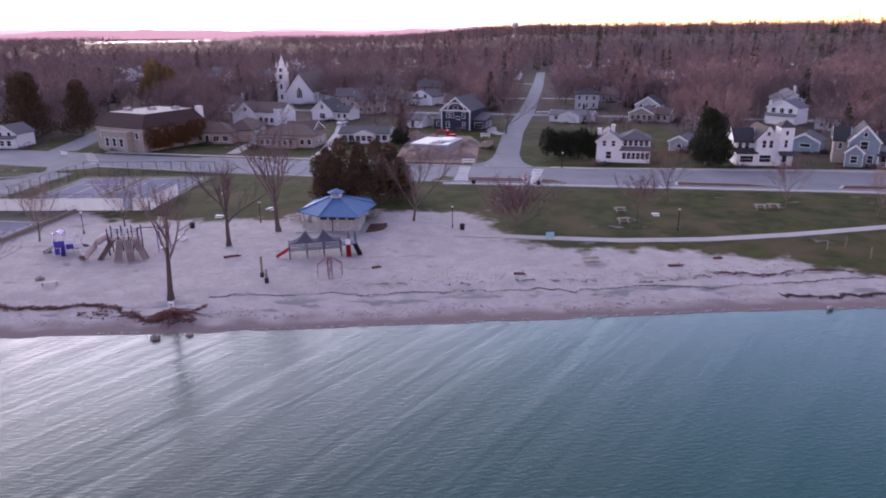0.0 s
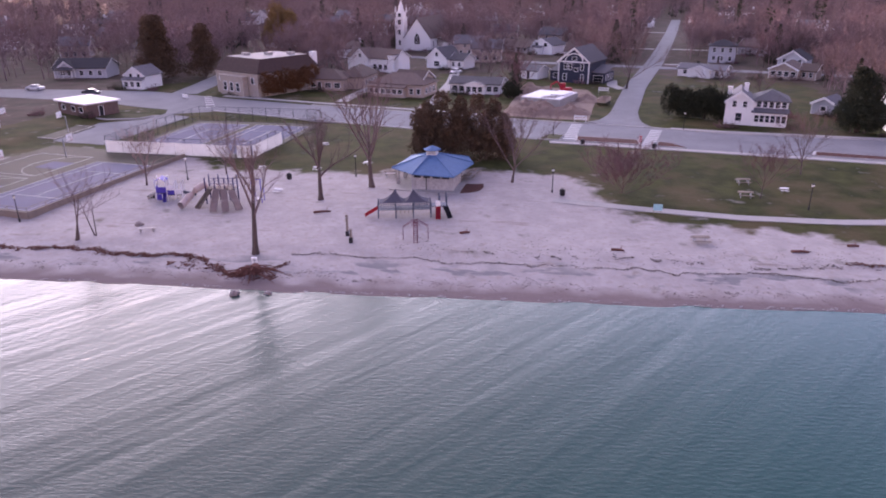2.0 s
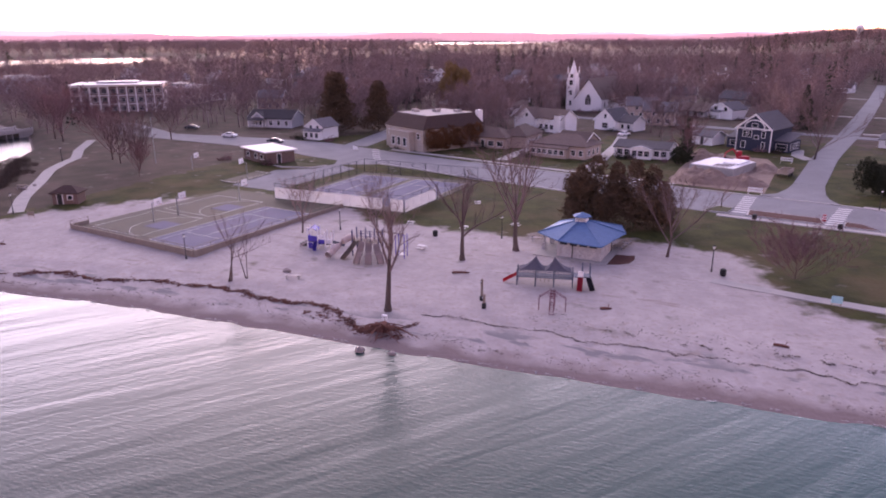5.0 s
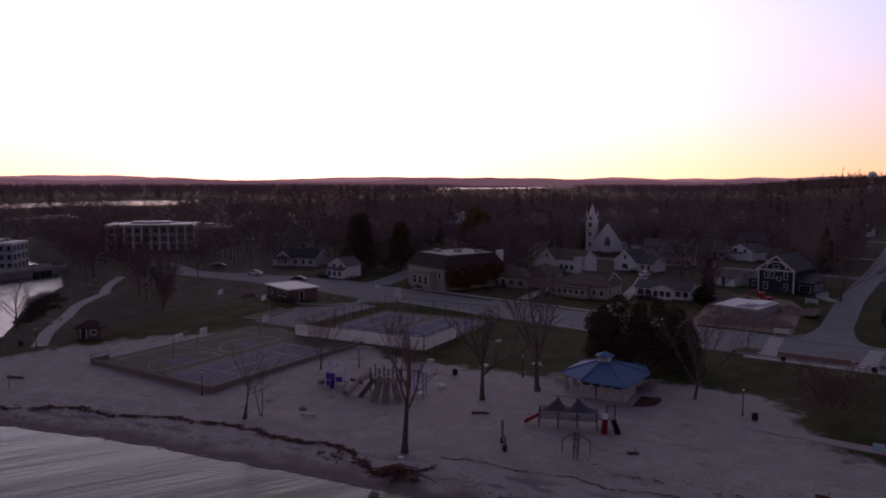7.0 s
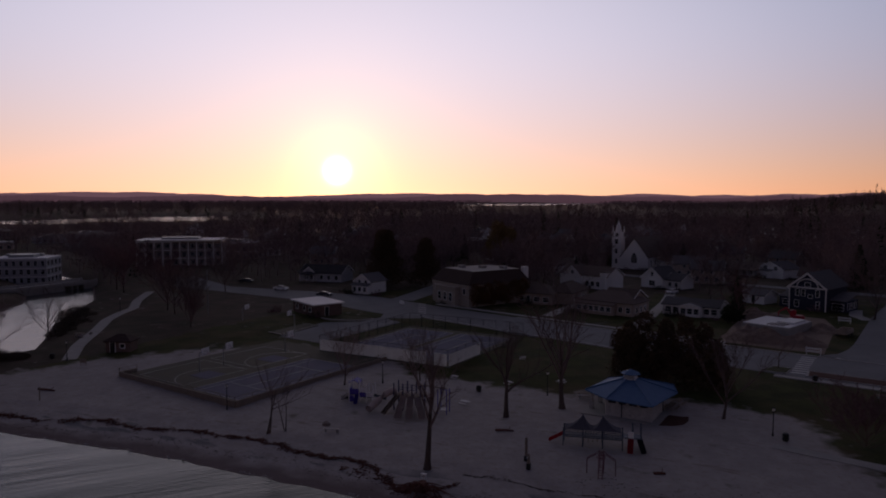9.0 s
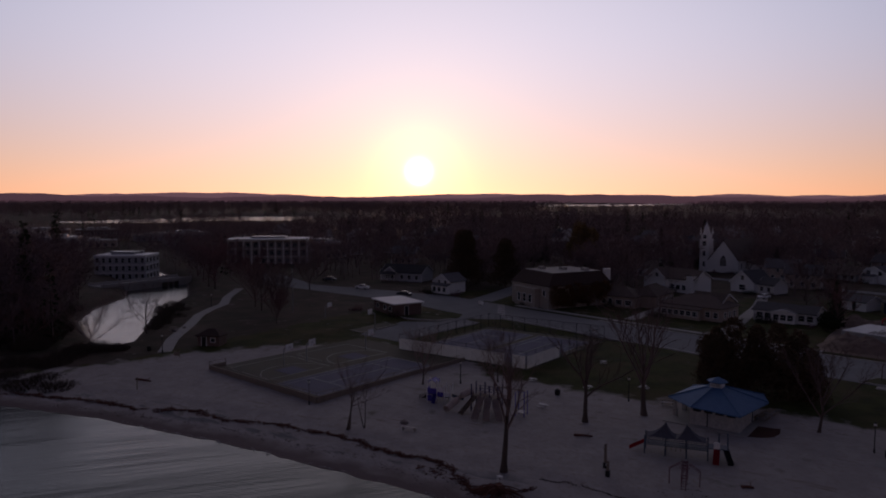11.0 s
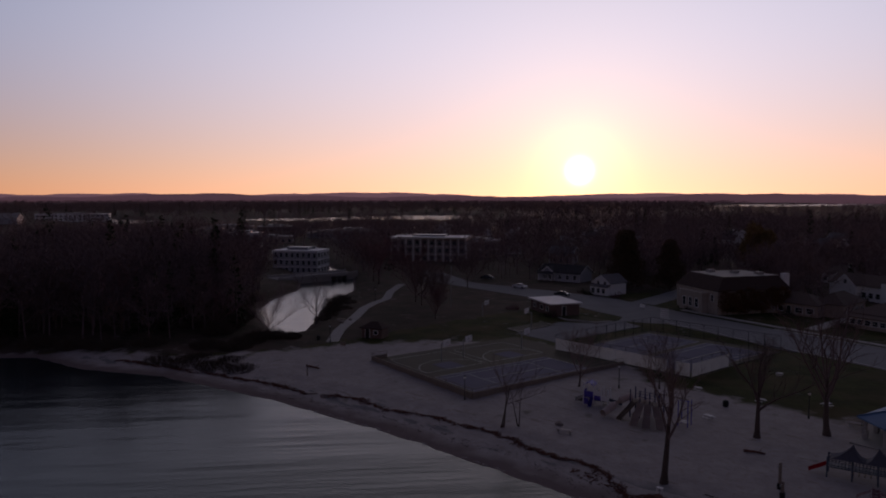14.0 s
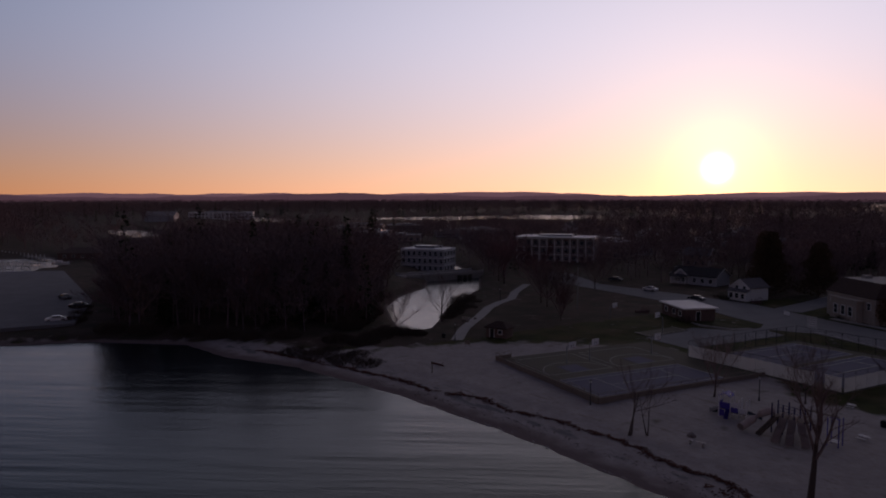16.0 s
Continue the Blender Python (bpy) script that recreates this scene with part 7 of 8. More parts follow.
def conifer(name, seed, h, r, material, label, leaves=2600, clear=0.06, size=0.28):
    """An evergreen: trunk and whorls of drooping boughs made of many small sprays."""
    rng = random.Random(seed)
    tv, tf, cv, cf = [], [], [], []
    tube(tv, tf, [Vector((0, 0, -0.3)), Vector((0.05, 0, h * 0.4)), Vector((0, 0.05, h * 0.97))], [0.022 * h, 0.014 * h, 0.01], 7)
    tiers = max(9, int(h * 1.4))
    boughs = []
    for t in range(tiers):
        q = (t + 0.5) / tiers
        z = h * (clear + (1 - clear) * q)
        n = int(6 + 4 * (1 - q))
        for b in range(n):
            a = 2 * math.pi * b / n + t * 1.3 + rng.uniform(-0.3, 0.3)
            L = r * (1 - q) ** 0.8 * rng.uniform(0.7, 1.15) + 0.25
            boughs.append((Vector((0, 0, z)), Vector((math.cos(a) * L, math.sin(a) * L, -0.28 * L + 0.15 * h / tiers)), L))
    total = sum(b[2] for b in boughs)
    for a, d, L in boughs:
        blade(cv, cf, a, a + d, 0.05)
        for _ in range(max(3, int(leaves * L / total))):
            s = rng.uniform(0.2, 1.0)
            side = Vector((-d.y, d.x, 0)).normalized() * rng.uniform(-0.32, 0.32) * L * (1.1 - s)
            leaf(cv, cf, rng, a + d * s + side + Vector((0, 0, -0.12 * L * s * s + rng.uniform(-0.15, 0.15))), size * rng.uniform(0.6, 1.3))
    root = thing(name, Matrix.Identity(4), label, "tree", "evergreen trees")
    part("trunk", mesh_of("trunk", tv, tf, M["bark"]), None, root)
    part("crown", mesh_of("crown", cv, cf, M[material]), None, root)
    return root


def bushy(name, seed, lobes, material, label, leaves=5000, size=0.3, category="tree", trunk=True):
    """A dense crown of several lobes (x, y, z, rx, rz) with leaves through their outer half, on limbs."""
    rng = random.Random(seed)
    tv, tf, cv, cf = [], [], [], []
    one = len(lobes) > 8
    if one:
        x, y, z, rx, rz = max(lobes, key=lambda p: p[2])
        tube(tv, tf, [Vector((x, y, -0.3)), Vector((x, y, z * 0.5)), Vector((x, y, z))], [0.3, 0.2, 0.05], 7)
    for x, y, z, rx, rz in lobes:
        if not one:
            tube(tv, tf, [Vector((x * 0.5, y * 0.5, -0.3)), Vector((x * 0.8, y * 0.8, z * 0.5)), Vector((x, y, z))], [0.26, 0.17, 0.05], 6)
        for _ in range(leaves // len(lobes)):
            d = Vector((rng.gauss(0, 1), rng.gauss(0, 1), rng.gauss(0, 1))).normalized()
            q = rng.uniform(0.35, 1.0) ** 0.5 * (0.82 + 0.3 * noise.noise(d * 2.3 + Vector((seed, x, z))))
            p = Vector((x + d.x * rx * q, y + d.y * rx * q, z + d.z * rz * q))
            if p.z > 0.1:
                leaf(cv, cf, rng, p, size * rng.uniform(0.6, 1.35))
    root = thing(name, Matrix.Identity(4), label, category)
    if trunk:
        part("trunk", mesh_of("trunk", tv, tf, M["bark"]), None, root)
    part("crown", mesh_of("crown", cv, cf, M[material]), None, root)
    return root


def thicket(name, seed, lobes, material, label, stems=900):
    """Brush: many thin stems fanning up from the ground, with side twigs; lobes: x, y, unused, reach, height."""
    rng = random.Random(seed)
    V, F = [], []
    for x, y, _, rx, rz in lobes:
        for _ in range(stems // len(lobes)):
            a, q = rng.uniform(0, 6.283), rng.random() ** 0.5
            b = Vector((x + math.cos(a) * rx * q, y + math.sin(a) * rx * q, -0.1))
            tall = rz * (1.5 - 1.0 * q) * rng.uniform(0.5, 1.2)
            e = b + Vector((math.cos(a) * q * 0.8 + rng.gauss(0, 0.35), math.sin(a) * q * 0.8 + rng.gauss(0, 0.35), 1)).normalized() * tall
            blade(V, F, b, e, 0.035)
            for _ in range(5):
                s = rng.uniform(0.25, 0.95)
                c = b.lerp(e, s)
                blade(V, F, c, c + Vector((rng.gauss(0, 0.5), rng.gauss(0, 0.5), rng.uniform(0.0, 0.7))) * tall * 0.4, 0.03)
    root = thing(name, Matrix.Identity(4), label, "bush")
    part("brushwood", mesh_of("brushwood", V, F, M[material]), None, root)
    return root


def plant(ob, x, y, turn=0.0, scale=1.0, z=None):
    return copy_thing(ob, Matrix.Translation((x, y, gh(x, y) if z is None else z)) @ pose(0, 0, 0, 0, 0, turn) @ Matrix.Diagonal((scale, scale, scale, 1)))


def settle(ob, x, y, turn=0.0, scale=1.0, label=""):
    """Moves a freshly built tree to its place."""
    ob.matrix_basis = Matrix.Translation((x, y, gh(x, y))) @ pose(0, 0, 0, 0, 0, turn) @ Matrix.Diagonal((scale, scale, scale, 1))
    return tagged(ob, label)


# trees of the beach and the park, one by one
settle(bare_tree("tree", 11, 10.4, 0.8, 0.36, 7, density=0.66, thick=1.35, rise=2.0, twig_w=0.012), -35.2, 63.1, 40, 1.3, "tall bare tree with a thick forked trunk at the beach's edge")
settle(bare_tree("tree", 12, 10.4, 1.0, 0.3, 8, density=0.7, thick=1.5, rise=0.9, twig_w=0.011), -34.1, 81.9, 10, 1.12, "bare tree with a stout trunk standing in the sand")
settle(bare_tree("tree", 13, 12.8, 1.1, 0.24, 9, density=0.75, thick=1.3, rise=1.0, twig_w=0.012), -28.7, 88.4, 70, 1.2, "tall bare tree with pale spreading limbs beside the pavilion")
settle(bare_tree("tree", 14, 9.8, 1.1, 0.2, 8, density=0.8, rise=0.7, twig_w=0.012), -9.2, 93.9, 200, 1.1, "spreading bare tree beside the pavilion")
settle(bare_tree("tree", 15, 8.0, 0.6, 0.4, 4, stems=2, density=0.45, thick=1.1, twig_w=0.009), -57.6, 63.3, 0, 1.1, "twin-stemmed bare tree on the sand")
settle(bare_tree("tree", 16, 6.4, 0.6, 0.4, 4, stems=2, density=0.4, twig_w=0.009), -55.9, 64.7, 120, 1, "thin twin-stemmed bare tree on the sand")
settle(bare_tree("tree", 17, 7.4, 1.1, 0.2, 9, density=0.75, thick=1.0, rise=0.5, twig_w=0.011), -61.5, 84.5, 0, 1.1, "spreading bare tree beside the court fence")
settle(bare_tree("tree", 18, 6.8, 1.1, 0.2, 9, density=0.75, thick=0.9, rise=0.5, twig_w=0.011), -52.8, 92.2, 90, 1.1, "small bare tree near the tennis fence")
settle(bare_tree("tree", 19, 4.4, 1.9, 0.04, 18, "red_twigs", density=1.1, thick=0.55, rise=0.05, twig_w=0.018), 6.2, 90.8, 0, 1.12, "low round reddish budding tree on the grass")
settle(bare_tree("tree", 20, 6.6, 1.0, 0.2, 9, "red_twigs", density=0.75, thick=0.55, rise=0.6, twig_w=0.013), 24.4, 91.5, 30, 1.1, "slender reddish bare tree beside the picnic tables")
settle(bare_tree("tree", 21, 8.0, 1.0, 0.2, 9, density=0.75, thick=0.7, rise=0.6, twig_w=0.014), 33.0, 104.5, 80, 1.1, "bare tree on the park grass")
settle(bare_tree("tree", 22, 6.6, 1.0, 0.2, 9, density=0.7, thick=0.7, rise=0.6, twig_w=0.014), 51.1, 100.6, 160, 1.1, "bare tree on the park grass")
settle(bare_tree("tree", 23, 7.0, 1.0, 0.2, 9, density=0.7, thick=0.7, rise=0.6, twig_w=0.014), 62.0, 93.5, 220, 1.1, "bare tree beside the footpath")
settle(bare_tree("tree", 24, 5.2, 0.9, 0.3, 6, density=0.6, twig_w=0.011), -4.2, 124.9, 0, 1, "young bare tree in a planted kerb bed")
settle(bare_tree("tree", 25, 8.0, 1.3, 0.2, 7, density=0.7, thick=1.3, twig_w=0.012), -133.8, 84.6, 200, 1.15, "leaning bare tree at the river's edge")
settle(bare_tree("tree", 26, 7.4, 1.5, 0.1, 10, density=1.0, twig_w=0.014), -132.6, 71.8, 60, 1, "bushy bare tree at the river's end")
cr = random.Random(31)
CEDARS = [(x + cr.uniform(-0.3, 0.3) * (1 - q), y + cr.uniform(-0.4, 0.4), 0.9 + h * 0.84 * q, r * (1.0 - 0.66 * q) * cr.uniform(0.85, 1.12), 1.9 + 0.6 * (1 - q)) for x, y, h, r in ((-5.9, 0.4, 7.8, 3.9), (-3.4, -0.6, 9.8, 4.9), (-0.4, 0.8, 8.8, 4.9), (2.5, -0.2, 9.6, 5.0), (5.0, 0.6, 8.4, 4.6), (6.8, 1.0, 5.6, 3.6)) for q in (0.0, 0.25, 0.5, 0.75, 1.0)]
CEDARS += [(cr.uniform(-7, 7), cr.uniform(-1.8, 1.2), cr.uniform(1.6, 7.0), cr.uniform(1.5, 2.5), cr.uniform(1.6, 2.8)) for _ in range(18)]
settle(bushy("cedar_clump", 31, CEDARS, "dull_evergreen", "dense brown-green pointed cedars behind the pavilion", 46000, 0.17), -18.6, 107.4, 0, 1)
settle(bushy("juniper", 32, [(0, 0, 4.4, 4.4, 4.6), (0.6, 0.4, 7.6, 3.5, 4.4), (-1.8, 0.6, 3.4, 3.4, 3.6), (2.2, -0.6, 3.2, 3.2, 3.4), (-0.4, 0, 9.6, 2.0, 2.8)], "evergreen", "broad rounded dark evergreen beside the road", 26000, 0.17), 51.6, 136.6)
hr = random.Random(5)
settle(bushy("tall_hedge", 33, [(-5.6 + 0.95 * i, hr.uniform(-0.7, 0.7), hr.uniform(2.7, 3.9), hr.uniform(1.7, 2.4), hr.uniform(2.9, 4.1)) for i in range(13)], "evergreen", "tall dark ragged evergreen hedge", 26000, 0.16, "hedge"), 24.2, 146.8, -20, 0.98)
iv = random.Random(34)
settle(bushy("ivy_tree", 34, [(0.46 * u + iv.uniform(-0.4, 0.4), 0.887 * u, iv.uniform(2.2, 4.4), iv.uniform(1.8, 2.4), iv.uniform(2.2, 3.6)) for u in (0, 1.3, 2.6, 3.9, 5.2, 6.5, 7.8, 9.1, 10.4, 11.7, 13.0, 14.3, 15.6)], "ivy", "rust-brown leafy climber along the stone building", 22000, 0.17), -75.2, 159.4)
settle(bushy("yew_bush", 35, [(0, 0, 2.2, 2.0, 2.2), (1.2, 0.5, 1.6, 1.6, 1.6)], "evergreen", "dark evergreen bush beside the white ranch house", 2600, 0.2, "bush"), -16.0, 166.5)
wl = random.Random(36)
settle(bushy("willow", 36, [(wl.gauss(0, 3.6), wl.gauss(0, 2.6), wl.uniform(4, 15), wl.uniform(2.2, 4.0), wl.uniform(3.0, 5.5)) for _ in range(16)], "willow", "large yellow-brown willow beyond the stone building", 14000, 0.32), -112, 262)
settle(bushy("willow", 37, [(0, 0, 8, 5, 6), (3, 2, 6, 4, 5)], "ivy", "rust-coloured tree above the river woods", 6000, 0.45), -235, 112)
settle(bare_tree("tree", 27, 13, 1.2, 0.2, 9, density=1.2), 13.0, 186, 0, 1, "spreading bare tree beside the side street")
# evergreens of the left park and round the hut
for px, py, ps in ((-117, 183, 1.0), (-107, 190, 0.85), (-127, 196, 0.95)):
    settle(bushy("pine", 38 + int(ps * 100), [(cr.uniform(-1.8, 1.8) * (1.1 - q), cr.uniform(-1.8, 1.8) * (1.1 - q), 2.6 + 13.5 * q, (7.4 - 4.6 * q) * cr.uniform(0.8, 1.15), 2.4) for q in [i / 11 for i in range(12)]], "dull_evergreen", "tall brown-green pine behind the small houses", 8500, 0.28), px, py, 0, ps)
for k, (bx, by, bs) in enumerate(((-134, 116, 0.95), (-140, 119, 1.0), (-129, 117, 0.8), (-177, 135, 1.2), (-184, 138, 1.15), (-170, 143, 1.05), (-152, 150, 0.9), (-117.2, 105.6, 0.6))):
    settle(bare_tree("tree", 140 + k, 10.5, 1.35, 0.16, 11, ("twigs", "red_twigs")[k % 2], density=1.0, thick=1.0, rise=0.3, twig_w=0.03), bx, by, 50 * k, bs, "broad bare tree with dense reddish twigs on the park lawn")

# patterns for the town's trees, copied below
BARE = [bare_tree("tree", 50 + i, 12.0, 1.0 + 0.1 * (i % 3), 0.2 + 0.04 * (i % 3), 8, ("twigs", "red_twigs", "twigs")[i % 3], density=0.7, twig_w=0.05) for i in range(6)]
FIRS = [conifer("spruce", 60 + i, 14.0, 3.2 + 0.4 * i, "evergreen", "tall dark evergreen among the houses", 1500, 0.05, 0.42) for i in range(2)]
SHOWN = [(97, 203), (-62, 273), (47.5, 247), (35, 209.5), (-1, 194), (-42, 220), (-62, 210), (-13, 267), (58, 210)]     # fronts that stay open to the lake
rng = random.Random(77)
spots = []
first_b, first_f = [True] * len(BARE), [True] * len(FIRS)
TOWN = 0
for _ in range(6000):
    if TOWN >= 300:
        break
    az = radians(rng.uniform(-36, 62))
    r = 150 + 190 * rng.random() ** 1.1
    x, y = r * -math.sin(az), r * math.cos(az)
    if y < 162 - 0.25 * x or gh(x, y) < 1 or (x < -120 and y < 175):
        continue
    if not clear_of_roads(x, y, 8.5) or any(math.hypot(x - a, y - b) < 4.0 for a, b in spots):
        continue
    # nothing stands on a house, and few trees stand close before one
    if any(math.hypot(x - hx, y - hy - 4.5) < 9.5 or (abs(x * hy - y * hx) / math.hypot(hx, hy) < 6 and 0 < math.hypot(hx, hy) - math.hypot(x, y) < 24 and rng.random() < 0.6) for hx, hy in HOUSES):
        continue
    if any(abs(x * hy - y * hx) / math.hypot(hx, hy) < 9 and 0 < math.hypot(hx, hy) - math.hypot(x, y) < 75 and rng.random() < 0.96 for hx, hy in SHOWN):
        continue
    if -14 < x < 8 and 138 < y < 192:
        continue
    spots.append((x, y))
    TOWN += 1
    k = rng.random()
    if k < 0.88:
        i = rng.randrange(len(BARE))
        ob, first = BARE[i], first_b
        s = rng.uniform(0.62, 1.1)
    else:
        i = rng.randrange(len(FIRS))
        ob, first = FIRS[i], first_f
        s = rng.uniform(0.6, 1.15)
    if first[i]:
        settle(ob, x, y, rng.uniform(0, 360), s)
        first[i] = False
    else:
        plant(ob, x, y, rng.uniform(0, 360), s)

# the wood between the river and the lake
WOOD = [(-168, 10), (-158, 28), (-142, 46), (-133, 60), (-138, 68), (-152, 75), (-170, 86), (-187, 99), (-203, 106), (-225, 104), (-255, 94), (-275, 60), (-232, 28), (-178, 20)]
count = 0
while count < 60:
    x, y = rng.uniform(-275, -126), rng.uniform(4, 130)
    if not bool(inside(np.array(x), np.array(y), WOOD)):
        continue
    k = rng.random()
    ob = FIRS[rng.randrange(2)] if k < 0.14 else BARE[rng.randrange(len(BARE))]
    tall = 1.05 if x < -150 else 0.75
    plant(ob, x, y, rng.uniform(0, 360), tall * rng.uniform(0.85, 1.3))
    count += 1


# shrubs in the yards of the nearer houses
SHRUBS = [thicket("shrub", 300 + i, [(0, 0, 0, 0.9 + 0.2 * i, 1.3 + 0.3 * i), (1.2, 0.3, 0, 0.8, 1.1)], ("dead_leaf", "red_twigs", "evergreen")[i], ("dark bare shrub in a yard", "reddish bare shrub in a yard", "low dark evergreen shrub in a yard")[i], 90) for i in range(3)]
SHRUB_FIRST = [True] * 3
sr = random.Random(515)
for hx, hy in HOUSES:
    if math.hypot(hx, hy) > 300 or hx < -125:
        continue
    for _ in range(3):
        x, y = hx + sr.uniform(-8, 8), hy - sr.uniform(0.9, 3.2)
        if not clear_of_roads(x, y, 7.5) or (-15 < x < 6 and y < 188):
            continue
        i = sr.randrange(3)
        if SHRUB_FIRST[i]:
            SHRUBS[i].matrix_basis = Matrix.Translation((x, y, gh(x, y)))
            SHRUB_FIRST[i] = False
        else:
            plant(SHRUBS[i], x, y, sr.uniform(0, 360), sr.uniform(0.6, 1.2))


def join_stuff(name, templates, places, material, label, category):
    """Many copies of small templates joined into one object. places: x, y, z, turn, scale, template."""
    vs, fs, base = [], [], 0
    for x, y, z, a, s, k in places:
        tv, tf = templates[k]
        c, q = math.cos(a) * s, math.sin(a) * s
        vs.append(np.stack([x + tv[:, 0] * c - tv[:, 1] * q, y + tv[:, 0] * q + tv[:, 1] * c, z + tv[:, 2] * s], -1))
        fs.append(tf + base)
        base += len(tv)
    v, f = np.concatenate(vs), np.concatenate(fs)
    m = bpy.data.meshes.new(name)
    m.vertices.add(len(v))
    m.vertices.foreach_set("co", v.ravel())
    m.loops.add(f.size)
    m.loops.foreach_set("vertex_index", f.ravel().astype(np.int32))
    m.polygons.add(len(f))
    m.polygons.foreach_set("loop_start", np.arange(0, f.size, 3, dtype=np.int32))
    m.update(calc_edges=True)
    m.materials.append(M[material])
    return tagged(new(name, m), label, category, kind="stuff")


def sliver(V, F, a, b, w, r):
    """A twig for the distance: one narrow triangle."""
    d = b - a
    side = d.cross(Vector((r.gauss(0, 1), r.gauss(0, 1), r.gauss(0, 1)))).normalized() * w
    k = len(V)
    V.extend((a + side, a - side, b))
    F.append((k, k + 1, k + 2))


def far_template(seed, kind, twigs, w, tall=13.0, wide=4.4):
    """A small tree for the distance: a stem, rising limbs and a haze of twigs on them, or a ragged evergreen."""
    r = random.Random(seed)
    V, F = [], []
    if kind == "fir":
        blade(V, F, Vector((0, 0, -0.5)), Vector((0, 0, tall)), 0.25)
        for i in range(twigs):
            q = r.random() ** 1.25
            a = r.uniform(0, 6.28)
            L = wide * (1 - q) ** 0.85 * r.uniform(0.5, 1.15) + 0.25
            z = tall * (0.07 + 0.93 * q)
            e = Vector((math.cos(a) * L, math.sin(a) * L, z - 0.3 * L))
            leaf(V, F, r, e * 0.75 + Vector((0, 0, z * 0.25)), w * (1.15 - 0.5 * q))
        return np.array([tuple(v) for v in V]), np.array(F)
    lean = Vector((r.uniform(-0.6, 0.6), r.uniform(-0.6, 0.6), tall * 0.75))
    blade(V, F, Vector((0, 0, -0.5)), lean, 0.2)
    limbs = []
    for i in range(11):
        q = r.uniform(0.22, 0.95)
        a = i * 2.4 + r.uniform(-0.4, 0.4)
        c = lean * q
        reach = wide * (1.15 - 0.75 * abs(q - 0.45)) * r.uniform(0.7, 1.1)
        e = Vector((c.x + math.cos(a) * reach, c.y + math.sin(a) * reach, min(tall * 1.02, c.z + tall * r.uniform(0.22, 0.42))))
        if w > 0.15:
            sliver(V, F, c, e, 0.12, r)
        else:
            blade(V, F, c, e, 0.075)
        limbs.append((c, e))
    for i in range(twigs):
        c, e = limbs[r.randrange(11)]
        q = r.uniform(0.25, 1.0)
        p = c.lerp(e, q) + Vector((r.gauss(0, 0.5), r.gauss(0, 0.5), r.gauss(0, 0.45)))
        d = (e - c).normalized() * 0.7 + Vector((r.gauss(0, 0.75), r.gauss(0, 0.75), r.gauss(0.35, 0.6)))
        sliver(V, F, p, p + d.normalized() * r.uniform(0.9, 2.1), w, r)
    return np.array([tuple(v) for v in V]), np.array(F)


def scatter(n, r0, r1, az0, az1, gap_roads, seed, ok, power=1.0):
    """Random places in a fan of the land, thinning out with distance."""
    r = random.Random(seed)
    out = []
    while len(out) < n:
        az = radians(r.uniform(az0, az1))
        d = (r0 ** 2 + (r1 ** 2 - r0 ** 2) * r.random() ** power) ** 0.5
        x, y = -d * math.sin(az), d * math.cos(az)
        z = gh(x, y)
        if z < 0.6 or not ok(x, y, r) or (d < 560 and not clear_of_roads(x, y, gap_roads)):
            continue
        out.append((x, y, z, r.uniform(0, 6.28), r.uniform(0.75, 1.2), r.randrange(4)))
    return out


def open_land(x, y, r):
    """Lake views, streets and roofs stay free of the far woods."""
    lx, ly, a, b = LAKES[0]
    k = math.hypot(lx, ly)
    if 1450 < (x * lx + y * ly) / k < 3500 and abs(x * ly - y * lx) / k < a * 0.8:
        return False
    for lx, ly, a, b in LAKES[1:5]:
        k = math.hypot(lx, ly)
        along, across = (x * lx + y * ly) / k, abs(x * ly - y * lx) / k
        if across < max(a, b) * 0.9 and k - 400 < along < k + 50 and r.random() < 0.78:
            return False
    if -520 < x < -300 and 140 < y < 290 and r.random() < 0.5:
        return False
    if -330 < x < -185 and y < 60:
        return False
    return True


wood_fill = []
wr = random.Random(12)
while len(wood_fill) < 330:
    x, y = wr.uniform(-275, -126), wr.uniform(4, 130)
    if bool(inside(np.array(x), np.array(y), WOOD)):
        wood_fill.append((x, y, gh(x, y), wr.uniform(0, 6.28), (1.15 if x < -150 else 0.8) * wr.uniform(0.85, 1.3), wr.randrange(4)))
W4 = [far_template(70 + i, "bare", 420, 0.05, 13.5, 4.6) for i in range(4)]
join_stuff("river_wood", W4, wood_fill, "river_wood", "dense dark leafless wood between river and lake", "woods")
T4 = [far_template(80 + i, "bare", 130, 0.09) for i in range(4)]
D4 = [far_template(85 + i, "bare", 36, 0.22) for i in range(4)]
F4 = [far_template(90 + i, "fir", 110, 0.62, 15 + i, 2.6 + 0.3 * i) for i in range(4)]
near_woods = [p for p in scatter(3600, 235, 640, -40, 96, 9, 5, lambda x, y, r: open_land(x, y, r) and all(math.hypot(x - a, y - b - 4) > 11 and not (abs(x * b - y * a) / math.hypot(a, b) < 8 and 0 < math.hypot(a, b) - math.hypot(x, y) < 42 and r.random() < 0.8) for a, b in HOUSES) and not any(abs(x * b - y * a) / math.hypot(a, b) < 11 and 0 < math.hypot(a, b) - math.hypot(x, y) < 75 and r.random() < 0.93 for a, b in SHOWN) and (x > -200 or y > 150 or x < -380))]
join_stuff("far_wood", T4, near_woods, "far_wood", "mauve-brown leafless woods among distant houses", "woods")
